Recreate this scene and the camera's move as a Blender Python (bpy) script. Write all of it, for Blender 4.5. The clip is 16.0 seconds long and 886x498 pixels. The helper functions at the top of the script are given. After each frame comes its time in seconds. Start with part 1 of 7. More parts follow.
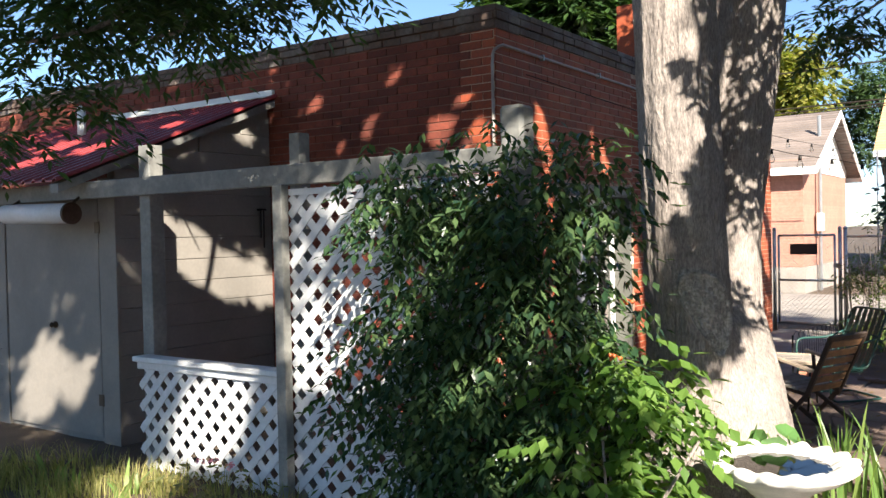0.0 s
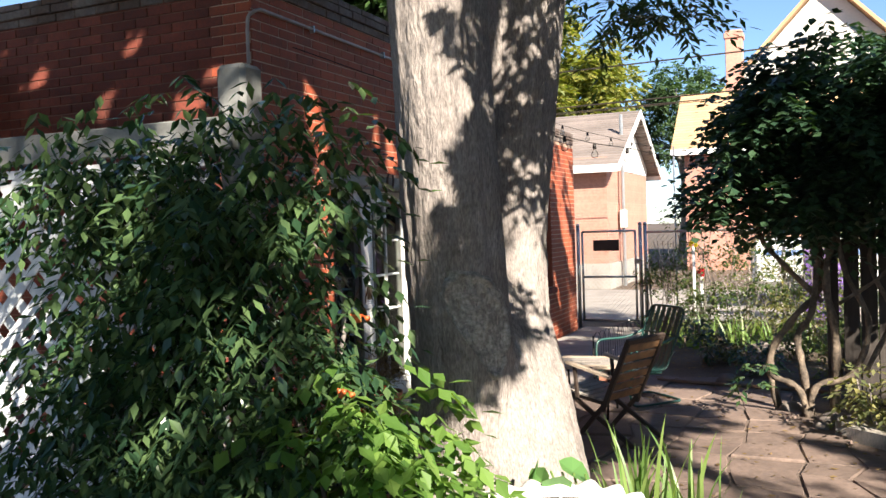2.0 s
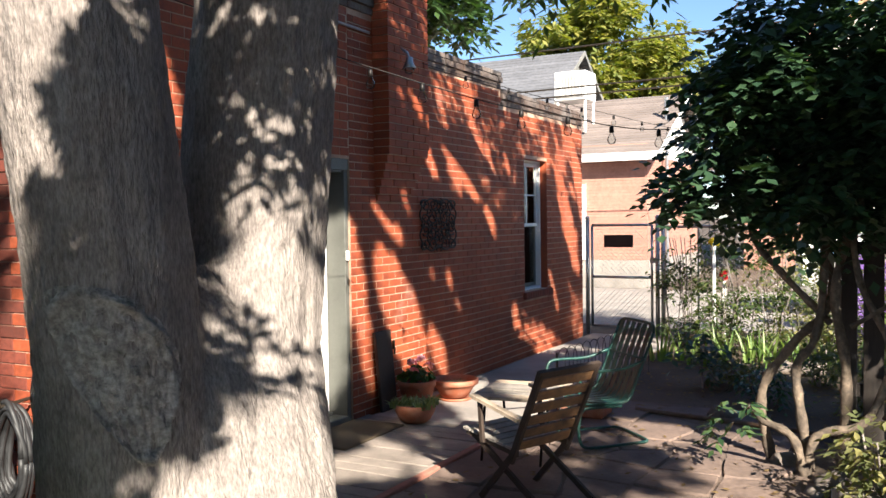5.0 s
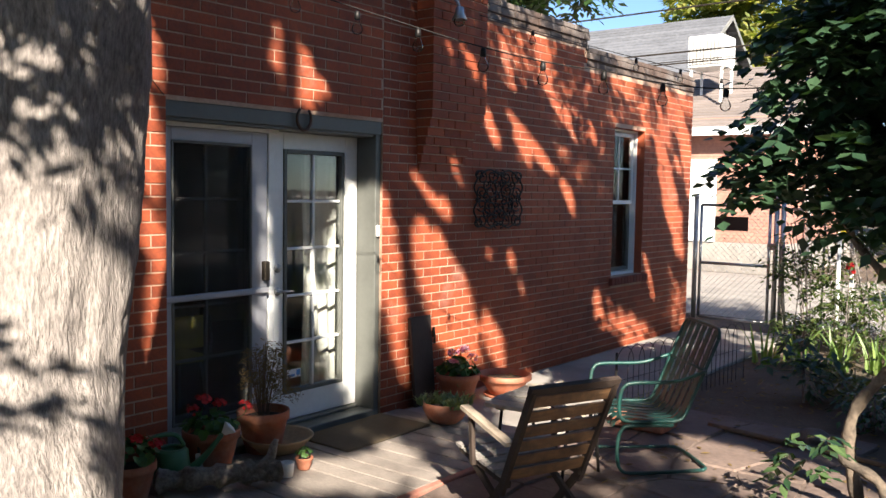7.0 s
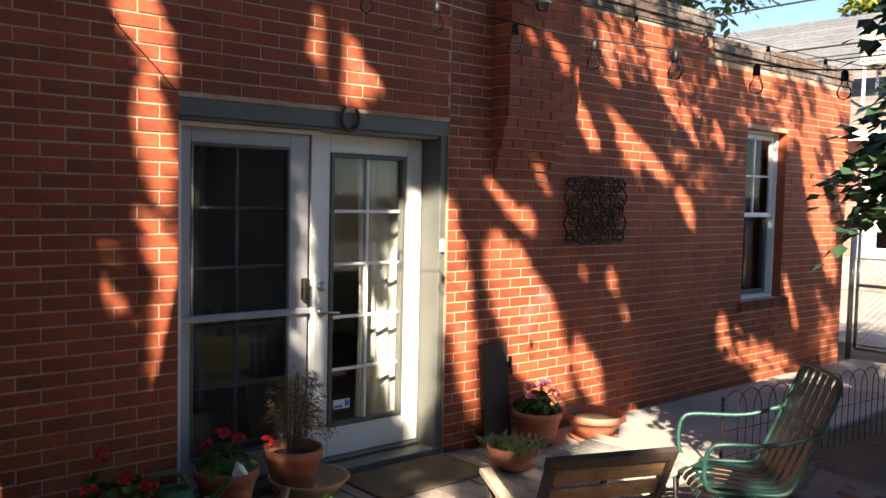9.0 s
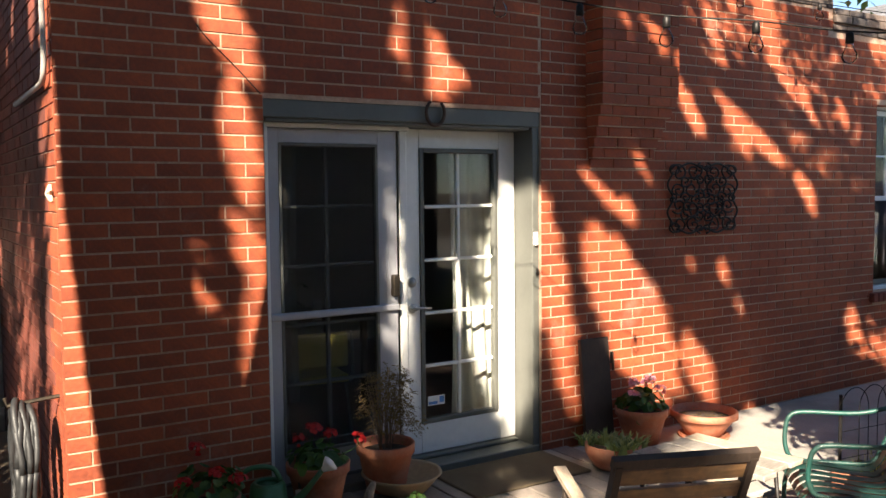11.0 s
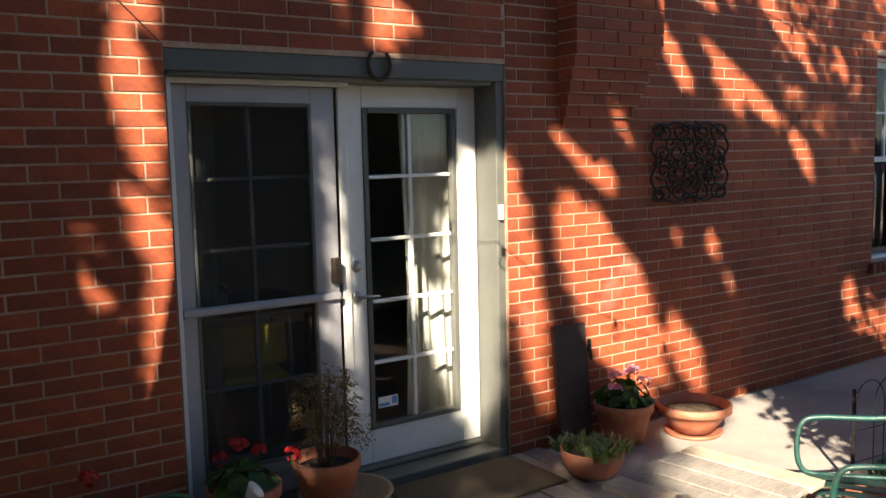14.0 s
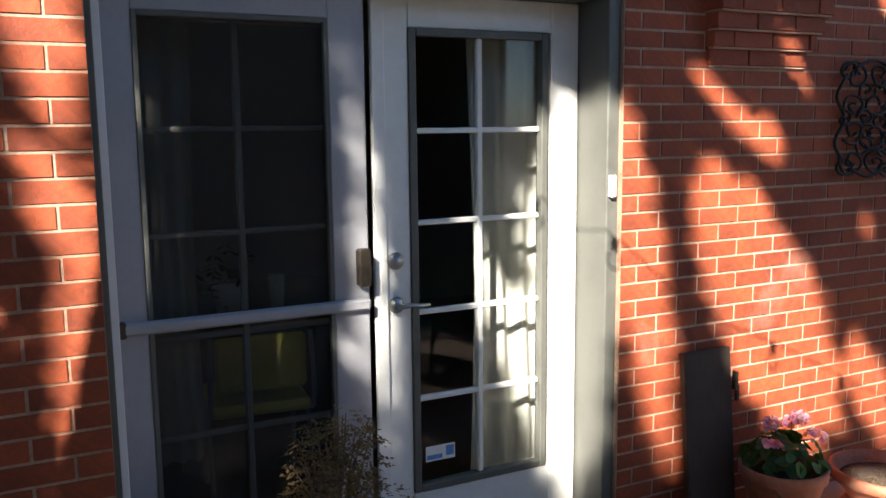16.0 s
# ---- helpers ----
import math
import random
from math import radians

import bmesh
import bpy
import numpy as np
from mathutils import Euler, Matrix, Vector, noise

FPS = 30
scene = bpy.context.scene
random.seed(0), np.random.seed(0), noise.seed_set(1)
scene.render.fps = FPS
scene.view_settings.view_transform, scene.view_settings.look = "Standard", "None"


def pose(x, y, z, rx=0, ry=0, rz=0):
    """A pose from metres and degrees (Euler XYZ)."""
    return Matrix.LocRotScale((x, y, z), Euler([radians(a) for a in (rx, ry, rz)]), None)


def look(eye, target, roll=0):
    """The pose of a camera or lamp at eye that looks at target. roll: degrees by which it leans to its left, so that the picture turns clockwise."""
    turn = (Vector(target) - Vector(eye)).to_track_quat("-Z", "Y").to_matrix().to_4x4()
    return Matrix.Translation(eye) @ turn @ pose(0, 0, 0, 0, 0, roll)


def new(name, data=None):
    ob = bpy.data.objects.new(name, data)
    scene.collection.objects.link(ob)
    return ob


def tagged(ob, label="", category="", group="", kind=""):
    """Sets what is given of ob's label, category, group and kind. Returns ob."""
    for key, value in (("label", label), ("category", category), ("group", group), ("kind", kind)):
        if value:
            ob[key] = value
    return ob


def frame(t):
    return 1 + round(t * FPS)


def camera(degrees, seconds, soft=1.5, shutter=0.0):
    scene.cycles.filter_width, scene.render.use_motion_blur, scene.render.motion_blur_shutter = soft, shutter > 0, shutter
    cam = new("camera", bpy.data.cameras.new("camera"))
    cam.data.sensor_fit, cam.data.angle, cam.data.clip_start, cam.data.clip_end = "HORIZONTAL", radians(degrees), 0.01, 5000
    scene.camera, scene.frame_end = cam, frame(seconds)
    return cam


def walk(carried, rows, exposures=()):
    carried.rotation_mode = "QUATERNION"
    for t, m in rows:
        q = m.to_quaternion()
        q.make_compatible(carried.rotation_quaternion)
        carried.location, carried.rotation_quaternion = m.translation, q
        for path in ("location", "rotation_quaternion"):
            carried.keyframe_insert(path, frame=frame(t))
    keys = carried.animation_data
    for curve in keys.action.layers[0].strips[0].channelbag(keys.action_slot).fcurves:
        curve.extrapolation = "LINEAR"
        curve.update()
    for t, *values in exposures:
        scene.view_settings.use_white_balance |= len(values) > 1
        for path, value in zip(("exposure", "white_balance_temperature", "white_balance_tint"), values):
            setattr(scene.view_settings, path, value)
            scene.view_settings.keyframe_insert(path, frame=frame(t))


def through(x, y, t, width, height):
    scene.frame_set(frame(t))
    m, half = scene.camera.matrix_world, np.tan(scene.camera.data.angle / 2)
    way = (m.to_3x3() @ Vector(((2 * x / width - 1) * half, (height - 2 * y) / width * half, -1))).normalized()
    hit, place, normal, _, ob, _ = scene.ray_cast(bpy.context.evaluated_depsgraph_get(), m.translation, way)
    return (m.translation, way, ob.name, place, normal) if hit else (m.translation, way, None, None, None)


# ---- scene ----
cam = camera(54.2, 16.0)
PATH = [
    (0, (0.757, 0.197, 1.698), (-0.393, 1.833, 1.659), -1.2),
    (0.5, (0.665, 0.404, 1.707), (-0.379, 2.11, 1.676), -2.0),
    (1, (0.673, 0.689, 1.684), (-0.31, 2.43, 1.645), -1.4),
    (1.5, (0.661, 0.994, 1.68), (-0.267, 2.765, 1.637), -0.9),
    (2, (0.615, 1.297, 1.661), (-0.184, 3.13, 1.613), -1.9),
    (2.5, (0.676, 1.603, 1.642), (-0.032, 3.472, 1.581), -1.5),
    (3, (0.817, 1.94, 1.652), (0.058, 3.79, 1.603), 0.0),
    (3.5, (0.894, 2.32, 1.629), (0.079, 4.145, 1.562), 0.5),
    (5.8, (1.265, 3.791, 1.644), (0.192, 5.478, 1.565), 0.0),
    (6, (1.313, 3.927, 1.662), (0.201, 5.587, 1.573), 0.5),
    (6.5, (1.368, 4.215, 1.677), (0.169, 5.812, 1.561), 1.0),
    (7, (1.311, 4.495, 1.648), (0.078, 6.064, 1.514), 0.9),
    (7.5, (1.259, 4.78, 1.672), (0.001, 6.33, 1.55), 0.1),
    (8, (1.282, 5.072, 1.656), (-0.084, 6.529, 1.542), 0.8),
    (8.5, (1.284, 5.327, 1.665), (-0.176, 6.688, 1.538), 1.7),
    (9, (1.218, 5.536, 1.67), (-0.285, 6.849, 1.547), 1.3),
    (9.5, (1.23, 5.668, 1.671), (-0.341, 6.9, 1.551), 0.6),
    (10, (1.313, 5.76, 1.661), (-0.351, 6.862, 1.534), -0.0),
    (10.2, (1.319, 5.778, 1.66), (-0.367, 6.846, 1.534), -0.5),
    (12.5, (1.235, 5.804, 1.625), (-0.434, 6.896, 1.469), -1.0),
    (13, (1.059, 5.972, 1.684), (-0.568, 7.117, 1.477), -1.3),
    (13.5, (0.922, 6.162, 1.657), (-0.71, 7.303, 1.465), -0.4),
    (14, (0.719, 6.309, 1.663), (-0.927, 7.425, 1.448), -1.3),
    (14.5, (0.517, 6.532, 1.654), (-1.139, 7.625, 1.402), -2.2),
    (15, (0.275, 6.768, 1.651), (-1.412, 7.806, 1.373), -0.6),
    (15.5, (-0.093, 6.983, 1.609), (-1.816, 7.955, 1.313), -0.4),
    (16, (-0.431, 7.216, 1.582), (-2.198, 8.109, 1.296), -0.6),
]
walk(cam, [(t, look(eye, target, roll)) for t, eye, target, roll in PATH], exposures=[(0, 1.98, 5900, 10), (7, 1.95, 5850, 10), (8.5, 2.2, 6450, 10), (10, 2.28, 6350, 10), (12.5, 2.15, 6450, 10), (14, 2.12, 6450, 10), (15, 2.2, 5950, 10), (16, 2.2, 5800, 10)])

# ---- light ----
SUN_TO = Vector((0.625, -0.573, 0.530)).normalized()
world = bpy.data.worlds.new("sky")
scene.world = world
world.use_nodes = True
_nt = world.node_tree
_sky = _nt.nodes.new("ShaderNodeTexSky")
_sky.sky_type = "NISHITA"
_sky.sun_disc = False
_sky.sun_elevation = math.asin(SUN_TO.z)
_sky.sun_rotation = math.atan2(SUN_TO.x, SUN_TO.y)
_sky.altitude = 1600
_sky.dust_density = 0.3
_sky.ozone_density = 2.0
_nt.nodes["Background"].inputs["Strength"].default_value = 0.050
_nt.links.new(_sky.outputs[0], _nt.nodes["Background"].inputs["Color"])
sun = new("sun", bpy.data.lights.new("sun", "SUN"))
sun.data.energy = 5.0
sun.data.angle = radians(0.53)
sun.data.color = (1.0, 0.87, 0.68)
sun.matrix_world = look((20, -20, 20), Vector((20, -20, 20)) - SUN_TO)


# ---- mesh helpers ----
def part(name, bm, material, parent=None, label="", smooth=False):
    me = bpy.data.meshes.new(name)
    bmesh.ops.recalc_face_normals(bm, faces=bm.faces)
    if smooth:
        for f in bm.faces:
            f.smooth = True
    bm.to_mesh(me)
    bm.free()
    me.materials.append(material)
    ob = new(name, me)
    if parent is not None:
        ob.parent = parent
    if label:
        tagged(ob, label)
    return ob


def thing(name, label, category, group="", kind="", at=None):
    return tagged(place(new(name), at), label, category, group, kind)


def place(ob, m):
    if m is not None:
        ob.matrix_basis = m
    return ob


def sheet(name, verts, faces, material, parent=None, label="", smooth=False):
    me = bpy.data.meshes.new(name)
    me.from_pydata(verts, [], faces)
    me.materials.append(material)
    if smooth:
        me.polygons.foreach_set("use_smooth", [True] * len(me.polygons))
    ob = new(name, me)
    if parent is not None:
        ob.parent = parent
    if label:
        tagged(ob, label)
    return ob


def box(bm, x0, x1, y0, y1, z0, z1, bevel=0.0, m=None):
    r = bmesh.ops.create_cube(bm, size=1.0)
    vs = r["verts"]
    for v in vs:
        v.co = Vector((x0 + (v.co.x + 0.5) * (x1 - x0), y0 + (v.co.y + 0.5) * (y1 - y0), z0 + (v.co.z + 0.5) * (z1 - z0)))
    if bevel:
        es = list({e for v in vs for e in v.link_edges})
        r = bmesh.ops.bevel(bm, geom=es, offset=bevel, segments=1, affect="EDGES")
        vs = list({v for f in r["faces"] for v in f.verts} | {v for v in vs if v.is_valid})
    if m is not None:
        for v in vs:
            v.co = m @ v.co
    return vs


def boxes(*rows, bevel=0.0):
    bm = bmesh.new()
    for r in rows:
        box(bm, *r, bevel=bevel)
    return bm


def tube(bm, pts, radii, n=10, caps=True, squash=None):
    pts = [Vector(p) for p in pts]
    if not hasattr(radii, "__len__"):
        radii = [radii] * len(pts)
    rings, side = [], None
    for i, p in enumerate(pts):
        d = (pts[min(i + 1, len(pts) - 1)] - pts[max(i - 1, 0)]).normalized()
        if side is None:
            side = d.orthogonal().normalized()
        side = (side - d * side.dot(d)).normalized()
        up = d.cross(side)
        rings.append([bm.verts.new(p + radii[i] * (math.cos(2 * math.pi * k / n) * side + math.sin(2 * math.pi * k / n) * up)) for k in range(n)])
    for a, b in zip(rings, rings[1:]):
        for k in range(n):
            bm.faces.new((a[k], a[(k + 1) % n], b[(k + 1) % n], b[k]))
    if caps:
        bm.faces.new(rings[0][::-1])
        bm.faces.new(rings[-1])
    return bm


def bent(points, steps=6):
    """A smooth curve through the given points."""
    p = [Vector(q) for q in points]
    p = [2 * p[0] - p[1]] + p + [2 * p[-1] - p[-2]]
    out = []
    for i in range(1, len(p) - 2):
        a, b, c, d = p[i - 1 : i + 3]
        for k in range(steps):
            t = k / steps
            out.append(0.5 * (2 * b + (c - a) * t + (2 * a - 5 * b + 4 * c - d) * t * t + (3 * b - a - 3 * c + d) * t**3))
    return out + [p[-2]]


def lathe(bm, profile, n=32, centre=(0, 0, 0), wave=None):
    c = Vector(centre)
    rings = []
    for i, (r, z) in enumerate(profile):
        ring = []
        for k in range(n):
            a = 2 * math.pi * k / n
            rr, zz = (r, z) if wave is None else wave(i, a, r, z)
            ring.append(bm.verts.new(c + Vector((rr * math.cos(a), rr * math.sin(a), zz))))
        rings.append(ring)
    for a, b in zip(rings, rings[1:]):
        for k in range(n):
            bm.faces.new((a[k], a[(k + 1) % n], b[(k + 1) % n], b[k]))
    if profile[0][0] > 1e-4:
        bm.faces.new(rings[0][::-1])
    if profile[-1][0] > 1e-4:
        bm.faces.new(rings[-1])
    return bm


# ---- materials ----
def mat(name, base, rough=0.7, metal=0.0, grain=(40.0, 0.25), stain=(2.0, 0.25), bump=0.3, vary=0.0, spec=0.5, tint=None, stretch=(1, 1, 1), subsurface=0.0, wave=None):
    """A surface with fine grain and large stains; vary: piece to piece; tint: a second colour that the stains bring in."""
    m = bpy.data.materials.new(name)
    m.use_nodes = True
    nt = m.node_tree
    N, L = nt.nodes, nt.links
    b = N["Principled BSDF"]
    b.inputs["Roughness"].default_value = rough
    b.inputs["Metallic"].default_value = metal
    b.inputs["Specular IOR Level"].default_value = spec
    co = N.new("ShaderNodeTexCoord")
    mp = N.new("ShaderNodeMapping")
    mp.inputs["Scale"].default_value = stretch
    L.new(co.outputs["Object"], mp.inputs[0])

    def noise_(scale, detail, source):
        t = N.new("ShaderNodeTexNoise")
        t.inputs["Scale"].default_value = scale
        t.inputs["Detail"].default_value = detail
        t.inputs["Roughness"].default_value = 0.65
        L.new(source, t.inputs["Vector"])
        return t.outputs["Fac"]

    def mix_(kind, fac, a, c):
        x = N.new("ShaderNodeMix")
        x.data_type = "RGBA"
        x.blend_type = kind
        for s, v in ((x.inputs["Factor"], fac), (x.inputs[6], a), (x.inputs[7], c)):
            if isinstance(v, (int, float)):
                s.default_value = v
            elif isinstance(v, tuple):
                s.default_value = (*v[:3], 1)
            else:
                L.new(v, s)
        return x.outputs[2]

    def ramp_(fac, lo, hi, a, c):
        x = N.new("ShaderNodeMapRange")
        x.inputs["From Min"].default_value, x.inputs["From Max"].default_value = lo, hi
        x.inputs["To Min"].default_value, x.inputs["To Max"].default_value = a, c
        L.new(fac, x.inputs["Value"])
        return x.outputs[0]

    fine = noise_(grain[0], 6.0, mp.outputs[0])
    big = noise_(stain[0], 4.0, co.outputs["Object"])
    col = mix_("MIX", ramp_(big, 0.42, 0.68, 0.0, 1.0), base, tint or tuple(c * (1 - stain[1]) for c in base))
    g = ramp_(fine, 0.3, 0.7, 1 - grain[1], 1 + grain[1] * 0.6)
    col = mix_("MULTIPLY", 1.0, col, g)
    if vary:
        oi, ge, ad, fr = N.new("ShaderNodeObjectInfo"), N.new("ShaderNodeNewGeometry"), N.new("ShaderNodeMath"), N.new("ShaderNodeMath")
        L.new(oi.outputs["Random"], ad.inputs[0])
        L.new(ge.outputs["Random Per Island"], ad.inputs[1])
        fr.operation = "FRACT"
        L.new(ad.outputs[0], fr.inputs[0])
        col = mix_("MULTIPLY", 1.0, col, ramp_(fr.outputs[0], 0, 1, 1 - vary, 1 + vary * 0.7))
    L.new(col, b.inputs["Base Color"])
    rr = ramp_(fine, 0.3, 0.7, max(0.02, rough - 0.1), min(1.0, rough + 0.1))
    L.new(rr, b.inputs["Roughness"])
    if bump:
        bp = N.new("ShaderNodeBump")
        bp.inputs["Strength"].default_value = bump
        bp.inputs["Distance"].default_value = 0.01
        h = fine
        if wave:
            w = N.new("ShaderNodeTexNoise")
            w.inputs["Scale"].default_value = wave
            w.inputs["Detail"].default_value = 3
            L.new(mp.outputs[0], w.inputs["Vector"])
            mm = N.new("ShaderNodeMath")
            mm.operation = "MULTIPLY_ADD"
            L.new(w.outputs["Fac"], mm.inputs[0])
            mm.inputs[1].default_value = 2.0
            L.new(fine, mm.inputs[2])
            h = mm.outputs[0]
        L.new(h, bp.inputs["Height"])
        L.new(bp.outputs[0], b.inputs["Normal"])
    return m


def leaf_mat(name, base, tip, rough=0.45, through=0.35):
    """Leaves: two greens by leaf, gloss on top and light passing through."""
    m = bpy.data.materials.new(name)
    m.use_nodes = True
    nt = m.node_tree
    N, L = nt.nodes, nt.links
    b = N["Principled BSDF"]
    ge, cr = N.new("ShaderNodeNewGeometry"), N.new("ShaderNodeValToRGB")
    L.new(ge.outputs["Random Per Island"], cr.inputs[0])
    cr.color_ramp.elements[0].color, cr.color_ramp.elements[1].color = (*base, 1), (*tip, 1)
    cr.color_ramp.elements[0].position = 0.25
    tr, ms = N.new("ShaderNodeBsdfTranslucent"), N.new("ShaderNodeMixShader")
    ms.inputs[0].default_value = through
    br = N.new("ShaderNodeMix")
    br.data_type, br.blend_type = "RGBA", "MULTIPLY"
    br.inputs["Factor"].default_value = 1.0
    br.inputs[7].default_value = (1.5, 1.7, 0.5, 1)
    L.new(cr.outputs[0], br.inputs[6])
    L.new(br.outputs[2], tr.inputs[0])
    L.new(cr.outputs[0], b.inputs["Base Color"])
    b.inputs["Roughness"].default_value = rough
    L.new(b.outputs[0], ms.inputs[1])
    L.new(tr.outputs[0], ms.inputs[2])
    L.new(ms.outputs[0], N["Material Output"].inputs[0])
    return m


def glass_mat(name, tint=(0.93, 0.95, 0.94), ior=1.38):
    m = bpy.data.materials.new(name)
    m.use_nodes = True
    nt = m.node_tree
    N, L = nt.nodes, nt.links
    t, g, f, ms = N.new("ShaderNodeBsdfTransparent"), N.new("ShaderNodeBsdfGlossy"), N.new("ShaderNodeFresnel"), N.new("ShaderNodeMixShader")
    t.inputs[0].default_value = (*tint, 1)
    g.inputs["Roughness"].default_value = 0.02
    f.inputs["IOR"].default_value = ior
    L.new(f.outputs[0], ms.inputs[0])
    L.new(t.outputs[0], ms.inputs[1])
    L.new(g.outputs[0], ms.inputs[2])
    L.new(ms.outputs[0], N["Material Output"].inputs[0])
    return m


BRICK = mat("brick_red", (0.335, 0.070, 0.022), 0.75, grain=(38, 0.30), stain=(2.1, 0.3), bump=0.4, vary=0.22, tint=(0.225, 0.044, 0.017))
_n, _l = BRICK.node_tree.nodes, BRICK.node_tree.links
_pos, _salt, _lift, _pale = _n.new("ShaderNodeNewGeometry"), _n.new("ShaderNodeTexNoise"), _n.new("ShaderNodeMapRange"), _n.new("ShaderNodeMix")
_salt.inputs["Scale"].default_value, _salt.inputs["Detail"].default_value, _salt.inputs["Roughness"].default_value = 1.9, 7.0, 0.68
_lift.inputs["From Min"].default_value, _lift.inputs["From Max"].default_value, _lift.inputs["To Max"].default_value = 0.60, 0.78, 0.42
_pale.data_type = "RGBA"
_pale.inputs[7].default_value = (0.42, 0.27, 0.21, 1)
_l.new(_pos.outputs["Position"], _salt.inputs["Vector"])
_l.new(_salt.outputs["Fac"], _lift.inputs["Value"])
_l.new(_lift.outputs[0], _pale.inputs["Factor"])
_l.new(_n["Principled BSDF"].inputs["Base Color"].links[0].from_socket, _pale.inputs[6])
_l.new(_pale.outputs[2], _n["Principled BSDF"].inputs["Base Color"])
MORTAR = mat("mortar", (0.52, 0.36, 0.26), 0.9, grain=(90, 0.3), stain=(2.5, 0.3), bump=0.3, tint=(0.36, 0.19, 0.12))
# darker mortar and brick: the south wall's shade is put into these colours
SHADED_MORTAR = mat("shaded_mortar", (0.24, 0.125, 0.085), 0.9, grain=(90, 0.3), stain=(1.6, 0.3), bump=0.3, tint=(0.13, 0.055, 0.035))
DARK_BRICK = mat("brick_darkened", (0.185, 0.042, 0.023), 0.85, grain=(45, 0.35), stain=(1.8, 0.4), bump=0.5, vary=0.3)
COPING = mat("coping_tar", (0.10, 0.065, 0.05), 0.85, grain=(30, 0.4), stain=(2.5, 0.4), bump=0.6, tint=(0.20, 0.17, 0.15))
CONCRETE = mat("concrete", (0.33, 0.295, 0.26), 0.85, grain=(70, 0.2), stain=(1.5, 0.3), bump=0.3)
FLAG = mat("flagstone", (0.195, 0.138, 0.11), 0.8, grain=(30, 0.3), stain=(2.2, 0.35), bump=0.5, vary=0.18)
SOIL = mat("soil", (0.085, 0.060, 0.040), 0.95, grain=(45, 0.45), stain=(1.2, 0.4), bump=0.9, tint=(0.13, 0.095, 0.062))
DECK = mat("deck_board", (0.30, 0.25, 0.21), 0.8, grain=(30, 0.35), stain=(3, 0.3), bump=0.5, vary=0.15, stretch=(1, 8, 1))
WHITE = mat("white_paint", (0.80, 0.79, 0.76), 0.45, grain=(25, 0.05), stain=(3, 0.08), bump=0.08)
# darker copy of the white paint: the shade behind the screen is in the colour
SHADEDWHITE = mat("shaded_white_paint", (0.30, 0.29, 0.27), 0.6, grain=(25, 0.1), stain=(3, 0.2), bump=0.1)
GREYTRIM = mat("grey_green_paint", (0.115, 0.115, 0.10), 0.5, grain=(25, 0.12), stain=(3, 0.15), bump=0.12)
ALU = mat("grey_aluminium", (0.38, 0.375, 0.40), 0.5, metal=0.2, grain=(60, 0.06), stain=(3, 0.08), bump=0.05)
STEEL = mat("steel", (0.45, 0.45, 0.45), 0.4, metal=0.9, grain=(80, 0.15), stain=(6, 0.2), bump=0.1)
BRONZE = mat("dark_bronze", (0.10, 0.08, 0.06), 0.45, metal=0.8, grain=(60, 0.2), stain=(8, 0.3), bump=0.15)
GLASS = glass_mat("window_glass")
BULB = glass_mat("bulb_glass", (0.93, 0.95, 0.95), 1.25)
SCREEN = mat("insect_screen", (0.20, 0.19, 0.175), 0.9, grain=(300, 0.1), stain=(5, 0.2), bump=0)
_mesh, _hole = SCREEN.node_tree.nodes.new("ShaderNodeMixShader"), SCREEN.node_tree.nodes.new("ShaderNodeBsdfTransparent")
_mesh.inputs[0].default_value = 0.10
_hole.inputs[0].default_value = (0.72, 0.72, 0.72, 1)
SCREEN.node_tree.links.new(_hole.outputs[0], _mesh.inputs[1])
SCREEN.node_tree.links.new(SCREEN.node_tree.nodes["Principled BSDF"].outputs[0], _mesh.inputs[2])
SCREEN.node_tree.links.new(_mesh.outputs[0], SCREEN.node_tree.nodes["Material Output"].inputs[0])
BARK = mat("bark", (0.33, 0.285, 0.255), 0.95, grain=(95, 0.5), stain=(6, 0.3), bump=1.0, tint=(0.245, 0.21, 0.19), stretch=(1.2, 1.2, 0.34), wave=30.0, spec=0.2)
SCAR = mat("scar_wood", (0.42, 0.375, 0.335), 0.95, grain=(55, 0.6), stain=(14, 0.45), bump=1.0, wave=14)
PERGOLA = mat("pergola_paint", (0.17, 0.17, 0.158), 0.75, grain=(30, 0.25), stain=(2.5, 0.35), bump=0.35, tint=(0.26, 0.25, 0.225))
LATTICE = mat("lattice_white", (0.60, 0.60, 0.60), 0.55, grain=(30, 0.1), stain=(4, 0.12), bump=0.1, vary=0.06)
SIDING = mat("taupe_siding", (0.22, 0.20, 0.175), 0.75, grain=(35, 0.12), stain=(1.5, 0.2), bump=0.2)
RUSTROOF = mat("red_metal_roof", (0.30, 0.045, 0.045), 0.4, metal=0.2, grain=(30, 0.25), stain=(1.7, 0.35), bump=0.15)
ROOFGREY = mat("shingle", (0.21, 0.17, 0.15), 0.9, grain=(40, 0.3), stain=(1.2, 0.2), bump=0.5, vary=0.15)
ROOFTAN = mat("shingle_tan", (0.52, 0.32, 0.17), 0.9, grain=(30, 0.3), stain=(1.2, 0.2), bump=0.5, vary=0.12)
HOUSEBRICK = mat("pink_brick", (0.45, 0.225, 0.165), 0.85, grain=(12, 0.2), stain=(0.8, 0.15), bump=0.3, vary=0.08)
STUCCO = mat("white_siding", (0.52, 0.49, 0.45), 0.7, grain=(12, 0.08), stain=(0.8, 0.1), bump=0.1)
FENCEWOOD = mat("old_fence_wood", (0.062, 0.05, 0.042), 0.9, grain=(30, 0.4), stain=(2, 0.35), bump=0.5, vary=0.3, stretch=(1, 1, 0.1))
